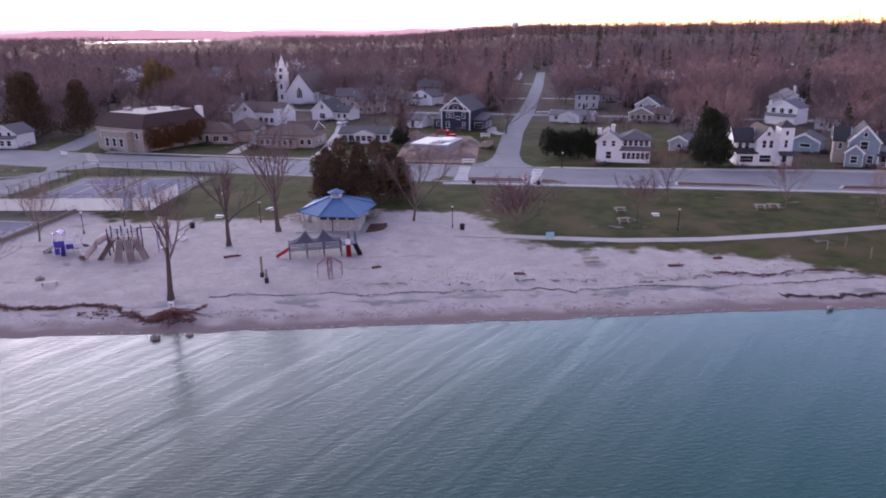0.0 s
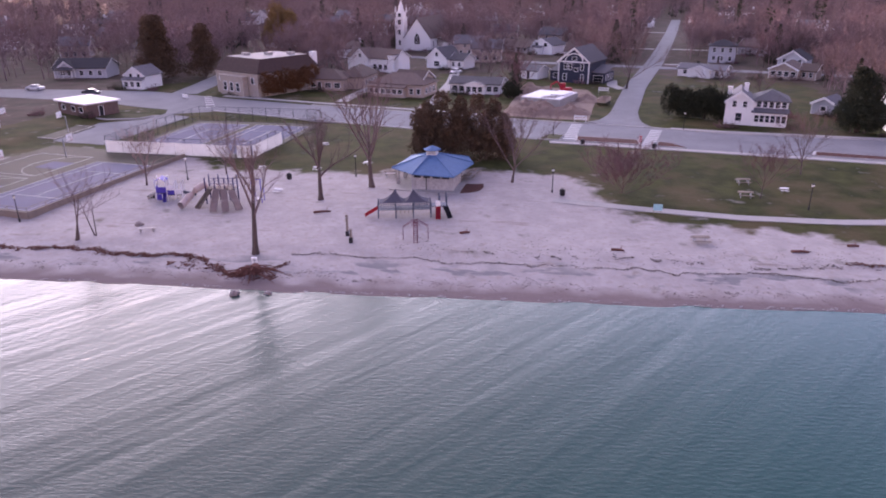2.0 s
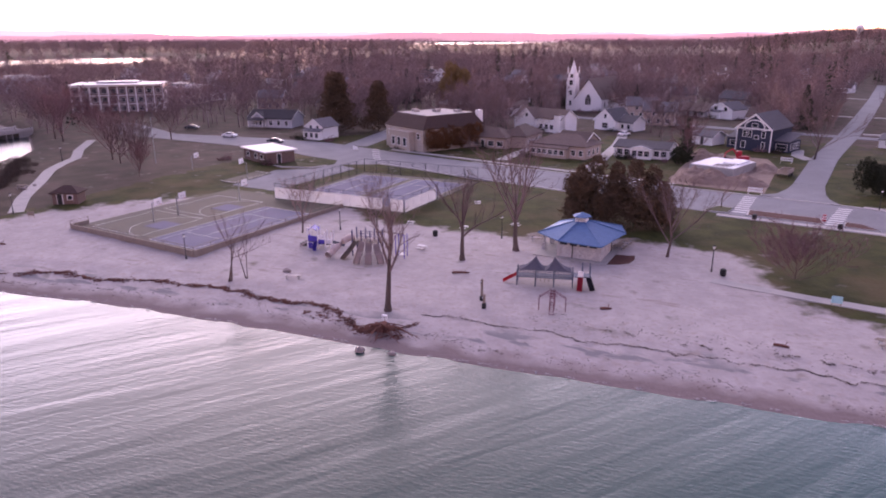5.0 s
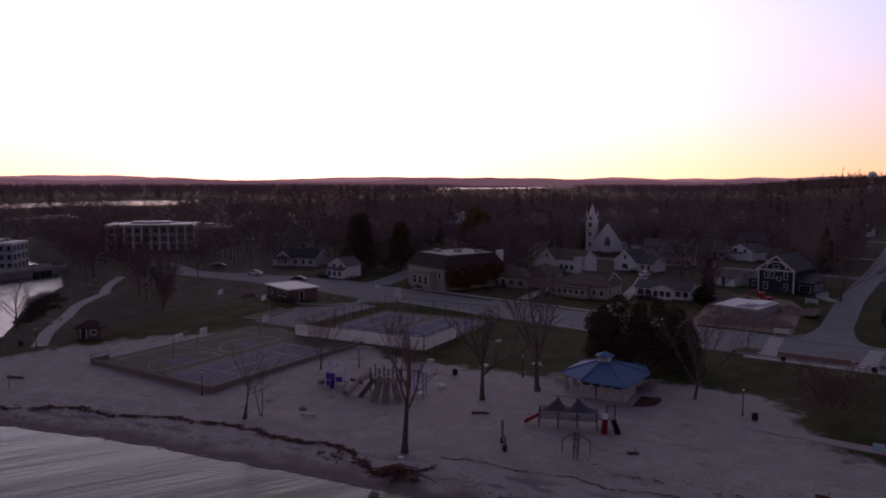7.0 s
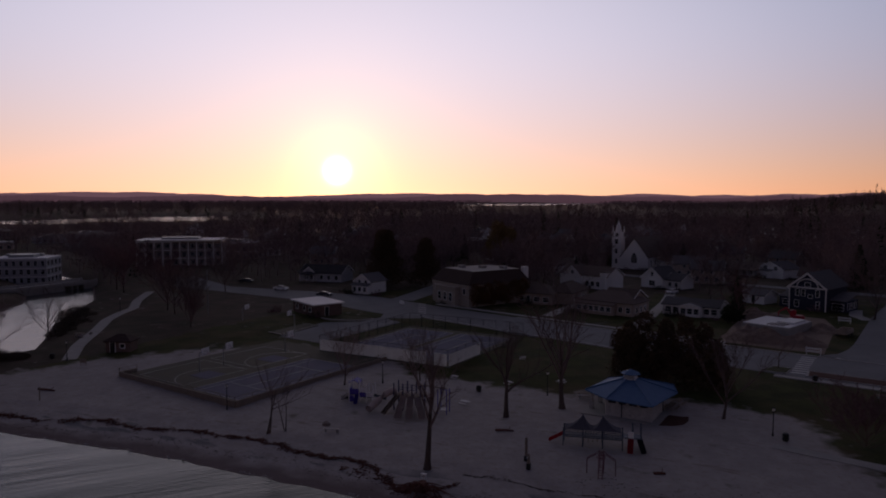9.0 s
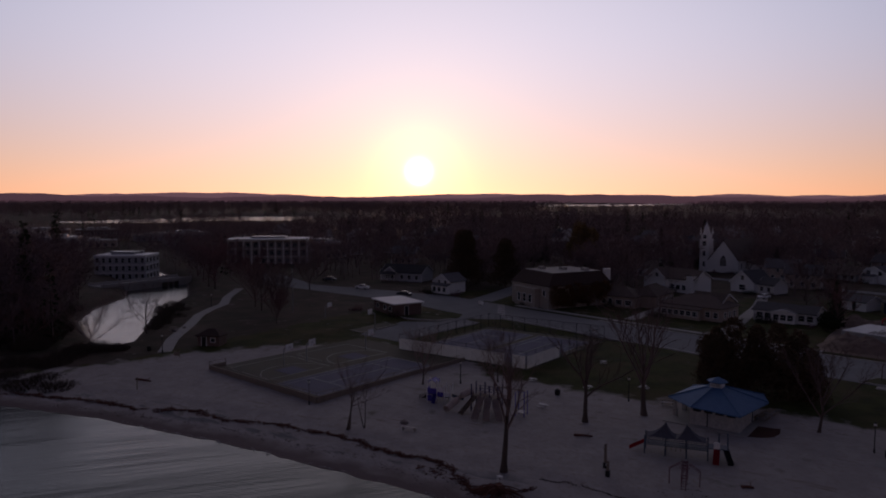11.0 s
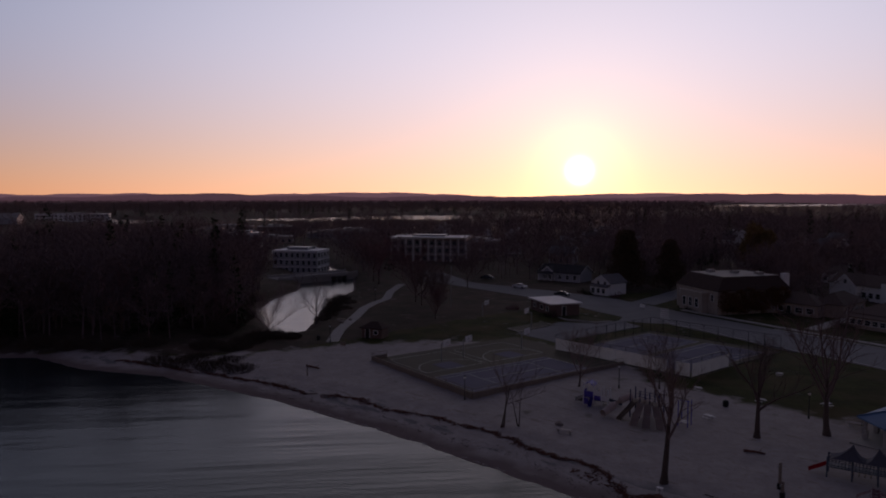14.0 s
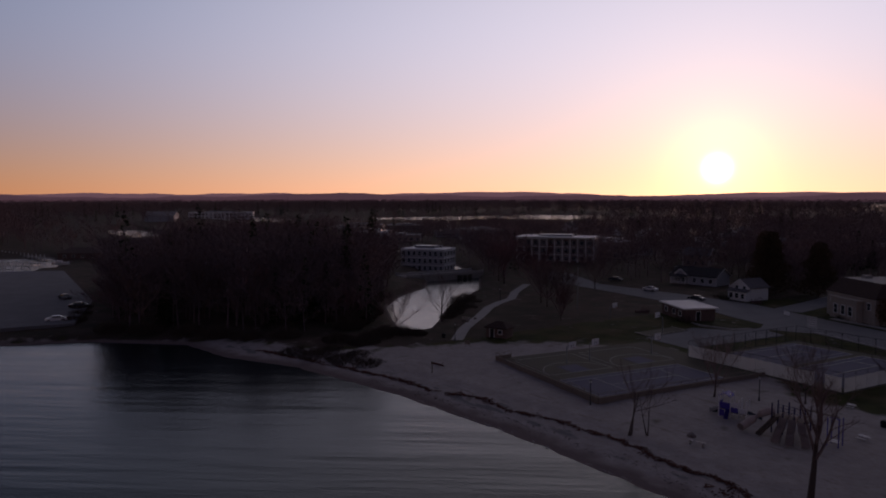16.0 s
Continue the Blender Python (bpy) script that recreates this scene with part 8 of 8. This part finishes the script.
town_fill = scatter(520, 165, 330, -40, 40, 10, 15, lambda x, y, r: y > 165 - 0.25 * x and not (-16 < x < 8 and y < 196) and (x > -120 or y > 215) and all(math.hypot(x - a, y - b - 4) > 10.5 and not (abs(x * b - y * a) / math.hypot(a, b) < 7 and 0 < math.hypot(a, b) - math.hypot(x, y) < 26 and r.random() < 0.75) for a, b in HOUSES) and not any(abs(x * b - y * a) / math.hypot(a, b) < 10 and 0 < math.hypot(a, b) - math.hypot(x, y) < 90 and r.random() < 0.97 for a, b in SHOWN))
join_stuff("town_wood", W4, [(x, y, z, a, s * 0.85, k) for x, y, z, a, s, k in town_fill], "far_wood", "mauve-brown leafless trees crowding the town's yards", "woods")
mid_woods = scatter(7500, 600, 1700, -40, 96, 9, 6, open_land)
join_stuff("far_wood", D4, [(x, y, z, a, s * 1.15, k) for x, y, z, a, s, k in mid_woods], "far_wood", "mauve-brown leafless woods towards the hills", "woods")
distant = scatter(6500, 1600, 3300, -40, 96, 9, 7, open_land, 0.9)
join_stuff("far_wood", D4, [(x, y, z - 2, a, s * 1.2, k) for x, y, z, a, s, k in distant], "far_wood", "leafless woods on the far hills", "woods")
firs = scatter(760, 240, 1300, -40, 96, 9, 8, lambda x, y, r: open_land(x, y, r) and (x > -20 or r.random() < 0.25) and all(math.hypot(x - a, y - b - 4) > 9 for a, b in HOUSES))
firs = [(x, y, z, a, s * (0.75 + 0.5 * (i * 7 % 10) / 10), k) for i, (x, y, z, a, s, k) in enumerate(firs)]
firs += [(x, y, z, a, s * 1.1, k) for x, y, z, a, s, k in scatter(90, 820, 1000, -40, 6, 9, 28, open_land)]
wood_firs = [(x, y, z, a, s * 0.95, k) for x, y, z, a, s, k in wood_fill[::9]]
join_stuff("wood_evergreens", F4, wood_firs, "evergreen", "dark evergreens rising out of the river wood", "woods")
join_stuff("far_evergreens", F4, firs, "evergreen", "dark scattered evergreens in the far woods", "woods")


# ---- ridges with painted haze at the end of the land, and a water tower on the wooded hill ----
def ridge(name, reach, low, rough, seed, colour, label):
    """A long line of wooded hills with an uneven crest; colour: its haze, painted as a glow."""
    m = bpy.data.materials.new(name)
    m.use_nodes = True
    t = m.node_tree
    b = t.nodes["Principled BSDF"]
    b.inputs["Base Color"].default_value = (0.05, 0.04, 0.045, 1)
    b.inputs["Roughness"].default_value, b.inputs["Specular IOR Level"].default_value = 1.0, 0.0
    # aerial haze is put into an even glow over the dark base colour
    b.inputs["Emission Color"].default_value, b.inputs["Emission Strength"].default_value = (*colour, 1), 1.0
    V, F = [], []
    n = 1400
    for i in range(n + 1):
        a = radians(-55 + 165 * i / n)
        s = a * reach
        top = low + rough * (noise.noise(Vector((s / 900, seed, 0))) + 0.45 * noise.noise(Vector((s / 260, seed, 3))) + 0.1 * noise.noise(Vector((s / 60, seed, 5))) + 0.05 * noise.noise(Vector((s / 14, seed, 7))))
        x, y = -math.sin(a), math.cos(a)
        for rr, z in ((reach, -20.0), (reach + 60, top), (reach + 400, -20.0)):
            V.append((x * rr, y * rr, z))
    for i in range(n):
        for j in (0, 1):
            F.append((3 * i + j, 3 * i + 3 + j, 3 * i + 4 + j, 3 * i + 1 + j))
    tagged(new(name, mesh_of(name, V, F, m)), label, "hills", kind="structure")


# the farther ridge glows paler, standing for thicker haze
ridge("backdrop_near", 3500, 34, 26, 2.0, (0.030, 0.019, 0.022), "wooded hills on the horizon, mauve haze painted as glow")
ridge("backdrop_far", 4300, 47, 22, 8.0, (0.055, 0.036, 0.039), "ridge behind the hills, paler haze painted as glow")


def water_tower(x, y):
    root = thing("water_tower", Matrix.Translation((x, y, gh(x, y))), "pale round water tower above the wooded hill", "water tower")
    bm = bmesh.new()
    bmesh.ops.create_uvsphere(bm, u_segments=20, v_segments=12, radius=4.6, matrix=Matrix.Translation((0, 0, 36.5 - gh(x, y))) @ Matrix.Diagonal((1, 1, 0.85, 1)))
    part("tank", bm, M["white_paint"], root)
    bm = bmesh.new()
    top = 33.5 - gh(x, y)
    rod(bm, (0, 0, -0.5), (0, 0, 3), 3.2, 1.5, 14)
    rod(bm, (0, 0, 3), (0, 0, top - 2), 1.5, 1.3, 14)
    rod(bm, (0, 0, top - 2), (0, 0, top), 1.3, 2.6, 14)
    part("pedestal", bm, M["white_paint"], root)


water_tower(86.5, 896)


# ---- wrack, brush and the building site ----
drift_line("wrack_line", [(-128, 40.5), (-112, 47.5), (-100, 51.5), (-90, 54.0), (-74.5, 58.4), (-62, 60.4), (-54.3, 61.2), (-45, 61.0), (-39, 60.0), (-35, 58.6), (-30.5, 61.2)], 0.36, 6500, 3, "drift", "dark reddish wrack of twigs and reed along the sand", 0.36, False)
drift_line("wrack_line", [(-44, 60.2), (-38, 58.9), (-33.5, 57.6), (-30, 58.6)], 0.42, 110, 4, "drift", "dark reddish litter of roots on the sand", 0.5)
drift_line("wrack_line", [(-31, 63.4), (-19, 64.0), (-10, 64.5), (3, 65.0), (16, 65.7), (29, 66.3), (48, 68.4), (80, 70)], 0.10, 3000, 5, "dead_leaf", "thin wrack line on the pale sand", 0.2, False)
drift_line("wrack_line", [(-12, 66.5), (6, 67.5), (22, 68.2), (40, 69.8)], 0.18, 1500, 15, "dead_leaf", "faint second wrack line on the sand", 0.18)
drift_line("wrack_line", [(-20, 66.5), (0, 68.0), (20, 69.5), (40, 71)], 2.2, 520, 6, "dead_leaf", "scattered twigs on the pale sand", 0.2)
drift_line("wrack_line", [(28, 69.4), (36.2, 70.4), (42.4, 69.9), (48.6, 69.9), (64, 71)], 0.2, 1500, 7, "drift", "dark reddish wrack near the reeds", 0.3, False)
drift_line("reed_heap", [(33.5, 63.4), (38, 63.3), (42, 63.4), (47, 64)], 0.3, 900, 17, "dead_leaf", "dark reed heap near the water", 0.3, False)
drift_line("wrack_line", [(-100, 48), (-80, 54.5), (-60, 57.5), (-45, 57.8), (-25, 58.8), (0, 60.6), (30, 63)], 0.9, 900, 8, "dead_leaf", "scattered twigs on the wet sand", 0.22)
drift_line("foam_line", [(-90, 49.9), (-67, 53.6), (-53, 54.6), (-42, 55.4), (-27, 56.0), (-9, 57.4), (8, 58.7), (27, 60.5), (43, 61.0), (80, 61.2)], 0.07, 2600, 41, "foam", "thin pale lip of foam where ripples meet the sand", 0.2)


def fallen_log(x, y, turn, L, r=0.17):
    root = thing("log", Matrix.Translation((x, y, gh(x, y) + r * 0.6)) @ pose(0, 0, 0, 0, 0, turn), "weathered driftwood log lying on the sand", "log")
    bm = bmesh.new()
    rod(bm, (-L / 2, 0, 0), (0, 0.08, 0.02), r, r * 0.9, 9)
    rod(bm, (0, 0.08, 0.02), (L / 2, 0, 0), r * 0.9, r * 0.6, 9)
    part("trunk", bm, M["drift"], root)
    bm = bmesh.new()
    rod(bm, (L * 0.2, 0, 0.05), (L * 0.32, 0.5, 0.35), r * 0.35, r * 0.12, 6)
    part("branch_stub", bm, M["drift"], root)


for lx, ly, lt, ll in ((24.2, 72.5, 5, 1.9), (-32.2, 76.9, 20, 2.2), (4.5, 69.8, -6, 1.4), (-13, 72.5, 24, 1.2), (30.5, 75.2, 8, 1.2), (-99, 62, 12, 3.0)):
    fallen_log(lx, ly, lt, ll)


def brush(x, y, lobes, seed, label, material="dead_leaf", leaves=2600, size=0.24):
    settle(thicket("bush", seed, lobes, material, label, leaves // 5), x, y)


brush(-113.5, 49.4, [(-9, -3.4, 0.5, 3.4, 1.0), (-4, -1.4, 0.6, 3.6, 1.2), (1.5, 1.6, 0.5, 3.4, 1.1), (6.5, 3.8, 0.4, 3.0, 0.9), (-6, 2, 0, 3.4, 1.2), (0, 5, 0, 3.0, 1.0)], 71, "low dark beach brush on the sand spit", leaves=15000)
brush(-124.5, 69.0, [(-2.4, -2.6, 1.2, 2.4, 1.4), (0, 0, 1.5, 2.6, 1.6), (2.2, 2.4, 0.9, 2.0, 1.1)], 72, "dark bare thicket at the river's end", leaves=9000)
brush(-122.5, 58.0, [(-4, -2, 0.5, 3.4, 1.3), (1, 1, 0.6, 3.2, 1.2), (-2, 5, 0, 3.4, 1.5)], 73, "low dark brush beside the sand track", leaves=9000)
brush(-140.0, 66.0, [(0, 0, 0, 3.0, 2.6), (-4.5, 3.4, 0, 3.2, 3.0), (-9, 7.4, 0, 3.2, 3.0), (4, -3.6, 0, 3.0, 2.4)], 78, "tall dark brush at the wood's edge by the river", leaves=12000)
brush(-137.5, 90.5, [(3, -4, 0, 2.0, 0.9), (0, 0, 1.4, 2.2, 1.1), (-4.6, 3.4, 1.2, 2.2, 1.3), (-9, 6.6, 1.0, 2.6, 1.4), (-13.4, 9.6, 1.0, 2.4, 1.3), (-18, 13.2, 0, 2.6, 1.5), (-21.5, 18, 0, 2.6, 1.3), (-6.5, 7.5, 0, 3, 1.2), (-14, 14, 0, 3, 1.2)], 74, "dark brush along the river bank", leaves=10000)
brush(-155, 72.0, [(-6, 6, 2.2, 3.4, 2.6), (-1, 1, 2.4, 3.4, 2.6), (5, -5, 2.2, 3.4, 2.4), (9, -10, 1.8, 3.0, 2.0), (-11, 10, 2.2, 3.4, 2.6), (-16, 15, 2.4, 3.6, 2.6)], 75, "dark thicket along the wooded river bank", leaves=9000, size=0.34)
brush(-153, 30.5, [(-8, -11, 1.8, 3.4, 2.2), (-3, -5, 2.2, 3.4, 2.4), (3, 2, 2.0, 3.2, 2.2), (9, 7, 2.0, 3.2, 2.2), (14, 11, 1.8, 3.0, 2.0), (17, 18, 1.8, 3, 2.0)], 76, "dark thicket along the wooded shore", leaves=9000, size=0.34)
brush(-186, 15.5, [(-9, 1, 1.4, 2.6, 1.6), (0, 0, 1.2, 2.4, 1.4), (9, -2, 1.4, 2.4, 1.6)], 77, "dark bushes round the car park", leaves=3600, size=0.3)


def building_site():
    """Concrete foundation with white boards, heaped soil, a red digger, a flat trailer and white barriers."""
    z = gh(-7, 160)
    turn = -20
    root = thing("foundation", Matrix.Translation((-5.6, 162.5, z)) @ pose(0, 0, 0, 0, 0, turn) @ Matrix.Diagonal((0.8, 0.8, 0.85, 1)), "concrete house foundation topped with white insulation boards", "foundation")
    bm = bmesh.new()
    block(bm, -6.6, 5.4, -7.6, -7.2, -0.3, 1.9)
    block(bm, -6.6, 5.4, 6.8, 7.2, -0.3, 1.9)
    block(bm, -6.6, -6.2, -7.196, 6.796, -0.3, 1.9)
    block(bm, 5.0, 5.4, -7.196, 6.796, -0.3, 1.9)
    part("foundation_wall", bm, M["concrete"], root)
    bm = bmesh.new()
    block(bm, -6.4, 5.2, -7.3, 6.9, 1.904, 2.05)
    block(bm, 0.2, 4.4, -2, 5.5, 2.052, 2.5)
    part("floor_board", bm, M["white_paint"], root, "white insulation boards")
    for k in range(5):
        bm = bmesh.new()
        block(bm, -0.5 + 0.9 * k, -0.3 + 0.9 * k, -6.8, -3.2 + 0.4 * k, 2.052, 2.2)
        part("timber_beam", bm, M["timber"], root)
    for k, (hx, hy, rx, ry, h) in enumerate(((-8.5, 149.0, 7.5, 4.6, 2.9), (-2.0, 148.5, 5.6, 4.2, 2.3), (-11, 156, 3.6, 5.5, 2.0), (-10.5, 178, 6.5, 5, 2.2), (2.6, 166.5, 3.2, 6, 1.4))):
        bm = bmesh.new()
        bmesh.ops.create_grid(bm, x_segments=22, y_segments=22, size=1)
        for v in bm.verts:
            q = math.hypot(v.co.x, v.co.y)
            up = max(0, 1 - q * q) * h * (0.75 + 0.55 * noise.noise(Vector((v.co.x * 2.4, v.co.y * 2.4, k * 3.1))) + 0.2 * noise.noise(Vector((v.co.x * 7, v.co.y * 7, k * 3.1)))) - 0.15
            v.co = Vector((v.co.x * rx, v.co.y * ry, up))
        tagged(part("soil_heap", bm, M["soil"], None, m=Matrix.Translation((hx, hy, gh(hx, hy)))), "heap of bare brown soil on the building site", "soil heap", kind="structure")
    patch("bare_soil", [(-15, 143.6), (2.5, 140.6), (5, 170), (3, 182), (-13, 186), (-15, 160)], "soil", z + 0.03, "trampled bare soil of the building site", "soil")
    x, y = -2.6, 171.5
    dig = thing("excavator", Matrix.Translation((x, y, gh(x, y) + 2.4)) @ pose(0, 0, 0, 0, 0, 200), "red tracked excavator with folded arm", "excavator")
    for s in (-0.85, 0.85):
        bm = bmesh.new()
        block(bm, -1.4, 1.4, s - 0.25, s + 0.25, -2.4, 0.6 - 2.4 + 0.1, bevel=0.12)
        part("track", bm, M["black_plastic"], dig)
    bm = bmesh.new()
    block(bm, -1.4, 1.1, -0.9, 0.9, -1.6, -0.4, bevel=0.08)
    part("body", bm, M["red_plastic"], dig)
    bm = bmesh.new()
    block(bm, 0.1, 1.2, -0.85, 0.1, -0.398, 0.7, bevel=0.06)
    part("cab", bm, M["red_plastic"], dig)
    bm = bmesh.new()
    block(bm, 0.25, 1.24, -0.8, 0.05, -0.1, 0.5)
    part("cab_window", bm, M["glass"], dig)
    bm = bmesh.new()
    for a, b, r in (((1.0, 0.4, -0.6), (2.3, 0.4, 1.3), 0.2), ((2.3, 0.4, 1.3), (3.9, 0.4, 0.4), 0.17), ((3.9, 0.4, 0.4), (4.0, 0.4, -0.6), 0.13)):
        rod(bm, a, b, r, r * 0.85, 6)
    part("arm", bm, M["red_plastic"], dig)
    bm = bmesh.new()
    block(bm, 3.6, 4.4, 0.0, 0.8, -1.2, -0.55, bevel=0.1)
    part("bucket", bm, M["dark_metal"], dig)
    x, y = 6.3, 161.4
    tr = thing("trailer", Matrix.Translation((x, y, gh(x, y))) @ pose(0, 0, 0, 0, 0, 72), "tan open utility trailer", "trailer")
    bm = bmesh.new()
    block(bm, -2.2, 2.2, -1.0, 1.0, 0.6, 0.75)
    for a, b, c, d in ((-2.2, 2.2, -1.0, -0.92), (-2.2, 2.2, 0.92, 1.0), (-2.2, -2.12, -0.918, 0.918), (2.12, 2.2, -0.918, 0.918)):
        block(bm, a, b, c, d, 0.752, 1.5)
    part("box", bm, M["tan_paint"], tr)
    for sx in (-0.9, 0.9):
        for sy in (-1.1, 1.1):
            bm = bmesh.new()
            rod(bm, (sx, sy - 0.1, 0.35), (sx, sy + 0.1, 0.35), 0.36, 0.36, 14)
            part("wheel", bm, M["black_plastic"], tr)
    for bx, by, bt in ((0.8, 138.8, -8), (6.8, 177.5, -10)):
        b = thing("barrier", Matrix.Translation((bx, by, gh(bx, by) + 0.03)) @ pose(0, 0, 0, 0, 0, bt), "white timber road barrier", "barrier")
        for zz in (0.55, 1.05):
            bm = bmesh.new()
            block(bm, -1.3, 1.3, -0.03, 0.03, zz, zz + 0.28)
            part("board", bm, M["white_paint"], b)
        for s in (-1.1, 1.1):
            bm = bmesh.new()
            rod(bm, (s, 0.05, -0.1), (s, 0.05, 1.4), 0.05, 0.05, 6)
            part("leg", bm, M["white_paint"], b)
    x, y = 11.2, 122.0
    d = thing("traffic_drum", Matrix.Translation((x, y, gh(x, y) + 0.15)), "red traffic drum with pale bands in the mulch bed", "traffic drum")
    bm = bmesh.new()
    rod(bm, (0, 0, 0), (0, 0, 1.0), 0.3, 0.24, 12)
    part("drum", bm, M["red_plastic"], d)
    for zz in (0.3, 0.65):
        bm = bmesh.new()
        rod(bm, (0, 0, zz), (0, 0, zz + 0.14), 0.3 - 0.06 * zz + 0.005, 0.3 - 0.06 * (zz + 0.14) + 0.005, 12)
        part("band", bm, M["white_paint"], d)


M["soil"] = mat("bare_soil", (0.26, 0.19, 0.155), (0.18, 0.13, 0.105), 0.8, 0.95, 0.5, space="World")
M["tan_paint"] = mat("tan_paint", (0.38, 0.30, 0.24), (0.30, 0.24, 0.19), 2, 0.6, 0.1)
building_site()


# ---- parked cars ----
def car_model(colour, label):
    root = thing("car", Matrix.Identity(4), label, "car", "parked cars")
    prof = [(-2.2, 0.35), (-2.25, 0.75), (-2.0, 0.92), (-1.3, 0.98), (-0.75, 1.42), (0.75, 1.45), (1.5, 1.0), (2.1, 0.9), (2.25, 0.6), (2.2, 0.35)]
    bm = bmesh.new()
    L = [[bm.verts.new((x, s * (0.86 if z < 1.0 else 0.68), z)) for x, z in prof] for s in (-1, 1)]
    n = len(prof)
    for i in range(n):
        bm.faces.new((L[0][i], L[0][(i + 1) % n], L[1][(i + 1) % n], L[1][i]))
    bm.faces.new(L[0][::-1])
    bm.faces.new(L[1])
    bmesh.ops.recalc_face_normals(bm, faces=bm.faces[:])
    bmesh.ops.bevel(bm, geom=bm.edges[:], offset=0.05, segments=2, affect="EDGES")
    part("body", bm, M[colour], root)
    for s in (-1, 1):
        bm = bmesh.new()
        plate(bm, [(-1.05, s * 0.80, 1.04), (1.15, s * 0.80, 1.04), (0.7, s * 0.73, 1.36), (-0.7, s * 0.73, 1.36)], 0.03)
        part("side_window", bm, M["glass"], root)
    for x0, x1, z0, z1 in ((-1.32, -0.82, 1.02, 1.40), (1.52, 0.84, 1.03, 1.43)):
        bm = bmesh.new()
        plate(bm, [(x0, -0.66, z0), (x0, 0.66, z0), (x1, 0.6, z1), (x1, -0.6, z1)], 0.02)
        part("windscreen", bm, M["glass"], root)
    for x in (-1.4, 1.4):
        for s in (-1, 1):
            bm = bmesh.new()
            rod(bm, (x, s * 0.70, 0.33), (x, s * 0.90, 0.33), 0.33, 0.33, 16)
            w = part("wheel", bm, M["black_plastic"], root)
            bm = bmesh.new()
            rod(bm, (x, s * 0.89, 0.33), (x, s * 0.915, 0.33), 0.19, 0.17, 10)
            part("rim", bm, M["steel"], w)
    for s in (-0.6, 0.6):
        bm = bmesh.new()
        block(bm, 2.17, 2.25, s - 0.18, s + 0.18, 0.66, 0.8)
        part("headlight", bm, M["lamp_glass"], root)
        bm = bmesh.new()
        block(bm, -2.26, -2.18, s - 0.16, s + 0.16, 0.7, 0.84)
        part("tail_light", bm, M["red_plastic"], root)
    return root


M["dark_car"] = mat("dark_car_paint", (0.03, 0.033, 0.04), (0.025, 0.027, 0.033), 2, 0.25, 0, spec=0.6)
M["white_car"] = mat("white_car_paint", (0.75, 0.75, 0.74), (0.66, 0.66, 0.66), 2, 0.3, 0, spec=0.5)
dark, white = car_model("dark_car", "dark saloon car standing on the asphalt"), car_model("white_car", "white saloon car parked among the houses")
dark.matrix_basis = Matrix.Translation((-120.6, 156.2, gh(-120.6, 156.2) + 0.06)) @ pose(0, 0, 0, 0, 0, 4)
white.matrix_basis = Matrix.Translation((-35.7, 209.0, gh(-35.7, 209.0))) @ pose(0, 0, 0, 0, 0, 70)
for cx, cy, ct, ob in ((-140, 160.5, 6, white), (-178, 10, 80, white), (-196, 16, 75, dark), (-214, 14, 20, dark), (-163, 170, 20, dark)):
    copy_thing(ob, Matrix.Translation((cx, cy, gh(cx, cy) + 0.06)) @ pose(0, 0, 0, 0, 0, ct))


# ---- marina beyond the car park ----
def pier(x0, y0, x1, y1, wide, label, posts_every, tall):
    """A plank pier on piles with pale posts along its edge."""
    L = math.hypot(x1 - x0, y1 - y0)
    root = thing("pier", Matrix.Translation((x0, y0, 0)) @ pose(0, 0, 0, 0, 0, math.degrees(math.atan2(y1 - y0, x1 - x0))), label, "pier")
    bm = bmesh.new()
    block(bm, 0, L, -wide / 2, wide / 2, 0.75, 0.95, bevel=0.03)
    part("deck", bm, M["concrete"], root)
    for k in range(int(L / posts_every) + 1):
        bm = bmesh.new()
        rod(bm, (k * posts_every, -wide / 2 + 0.1, -2.5), (k * posts_every, -wide / 2 + 0.1, tall), 0.16, 0.14, 7)
        part("pile", bm, M["white_paint"], root, "pale pile")


pier(-424, -4, -369, 18.5, 3.0, "long pale pier with a row of white piles", 4.0, 2.6)
pier(-352, -10, -331, 10, 1.6, "short floating dock in the marina basin", 4.0, 1.7)
pier(-338, -10, -322, 4, 1.4, "short floating dock in the marina basin", 4.0, 1.7)
pier(-366, -6, -344, 14, 1.6, "short floating dock in the marina basin", 4.0, 1.7)
boat = thing("boat", Matrix.Translation((-320.5, 19.4, gh(-320.5, 19.4))) @ pose(0, 0, 0, 0, 0, 70), "white motorboat laid up on the bank", "boat")
bm = bmesh.new()
secs = [[bm.verts.new((x, s * w, z)) for s, w, z in ((-1, b, h), (-1, b * 0.7, 0.35), (1, b * 0.7, 0.35), (1, b, h))] for x, b, h in ((-3, 1.0, 1.2), (0, 1.15, 1.25), (2.2, 0.8, 1.4), (3.4, 0.05, 1.6))]
for p, q in zip(secs, secs[1:]):
    for j in range(4):
        bm.faces.new((p[j], q[j], q[(j + 1) % 4], p[(j + 1) % 4]))
bm.faces.new(secs[0])
part("hull", bm, M["white_paint"], boat)
bm = bmesh.new()
block(bm, -1.6, 0.8, -0.75, 0.75, 1.2, 2.1, bevel=0.12)
part("cabin", bm, M["white_paint"], boat)
bm = bmesh.new()
block(bm, 0.2, 0.83, -0.6, 0.6, 1.55, 1.95)
part("windscreen", bm, M["glass"], boat)
house(-348, 28, 60, [(-9, 9, 0, 8, 2.6, "hip", 5.0)], "low brick boathouse with a reddish hipped roof", "building", wall="brick", roof="brown_shingle", name="boathouse", windows=row(0, "f", -8, 8, 4, 0.9, 1.2, 1.1), trims=False)
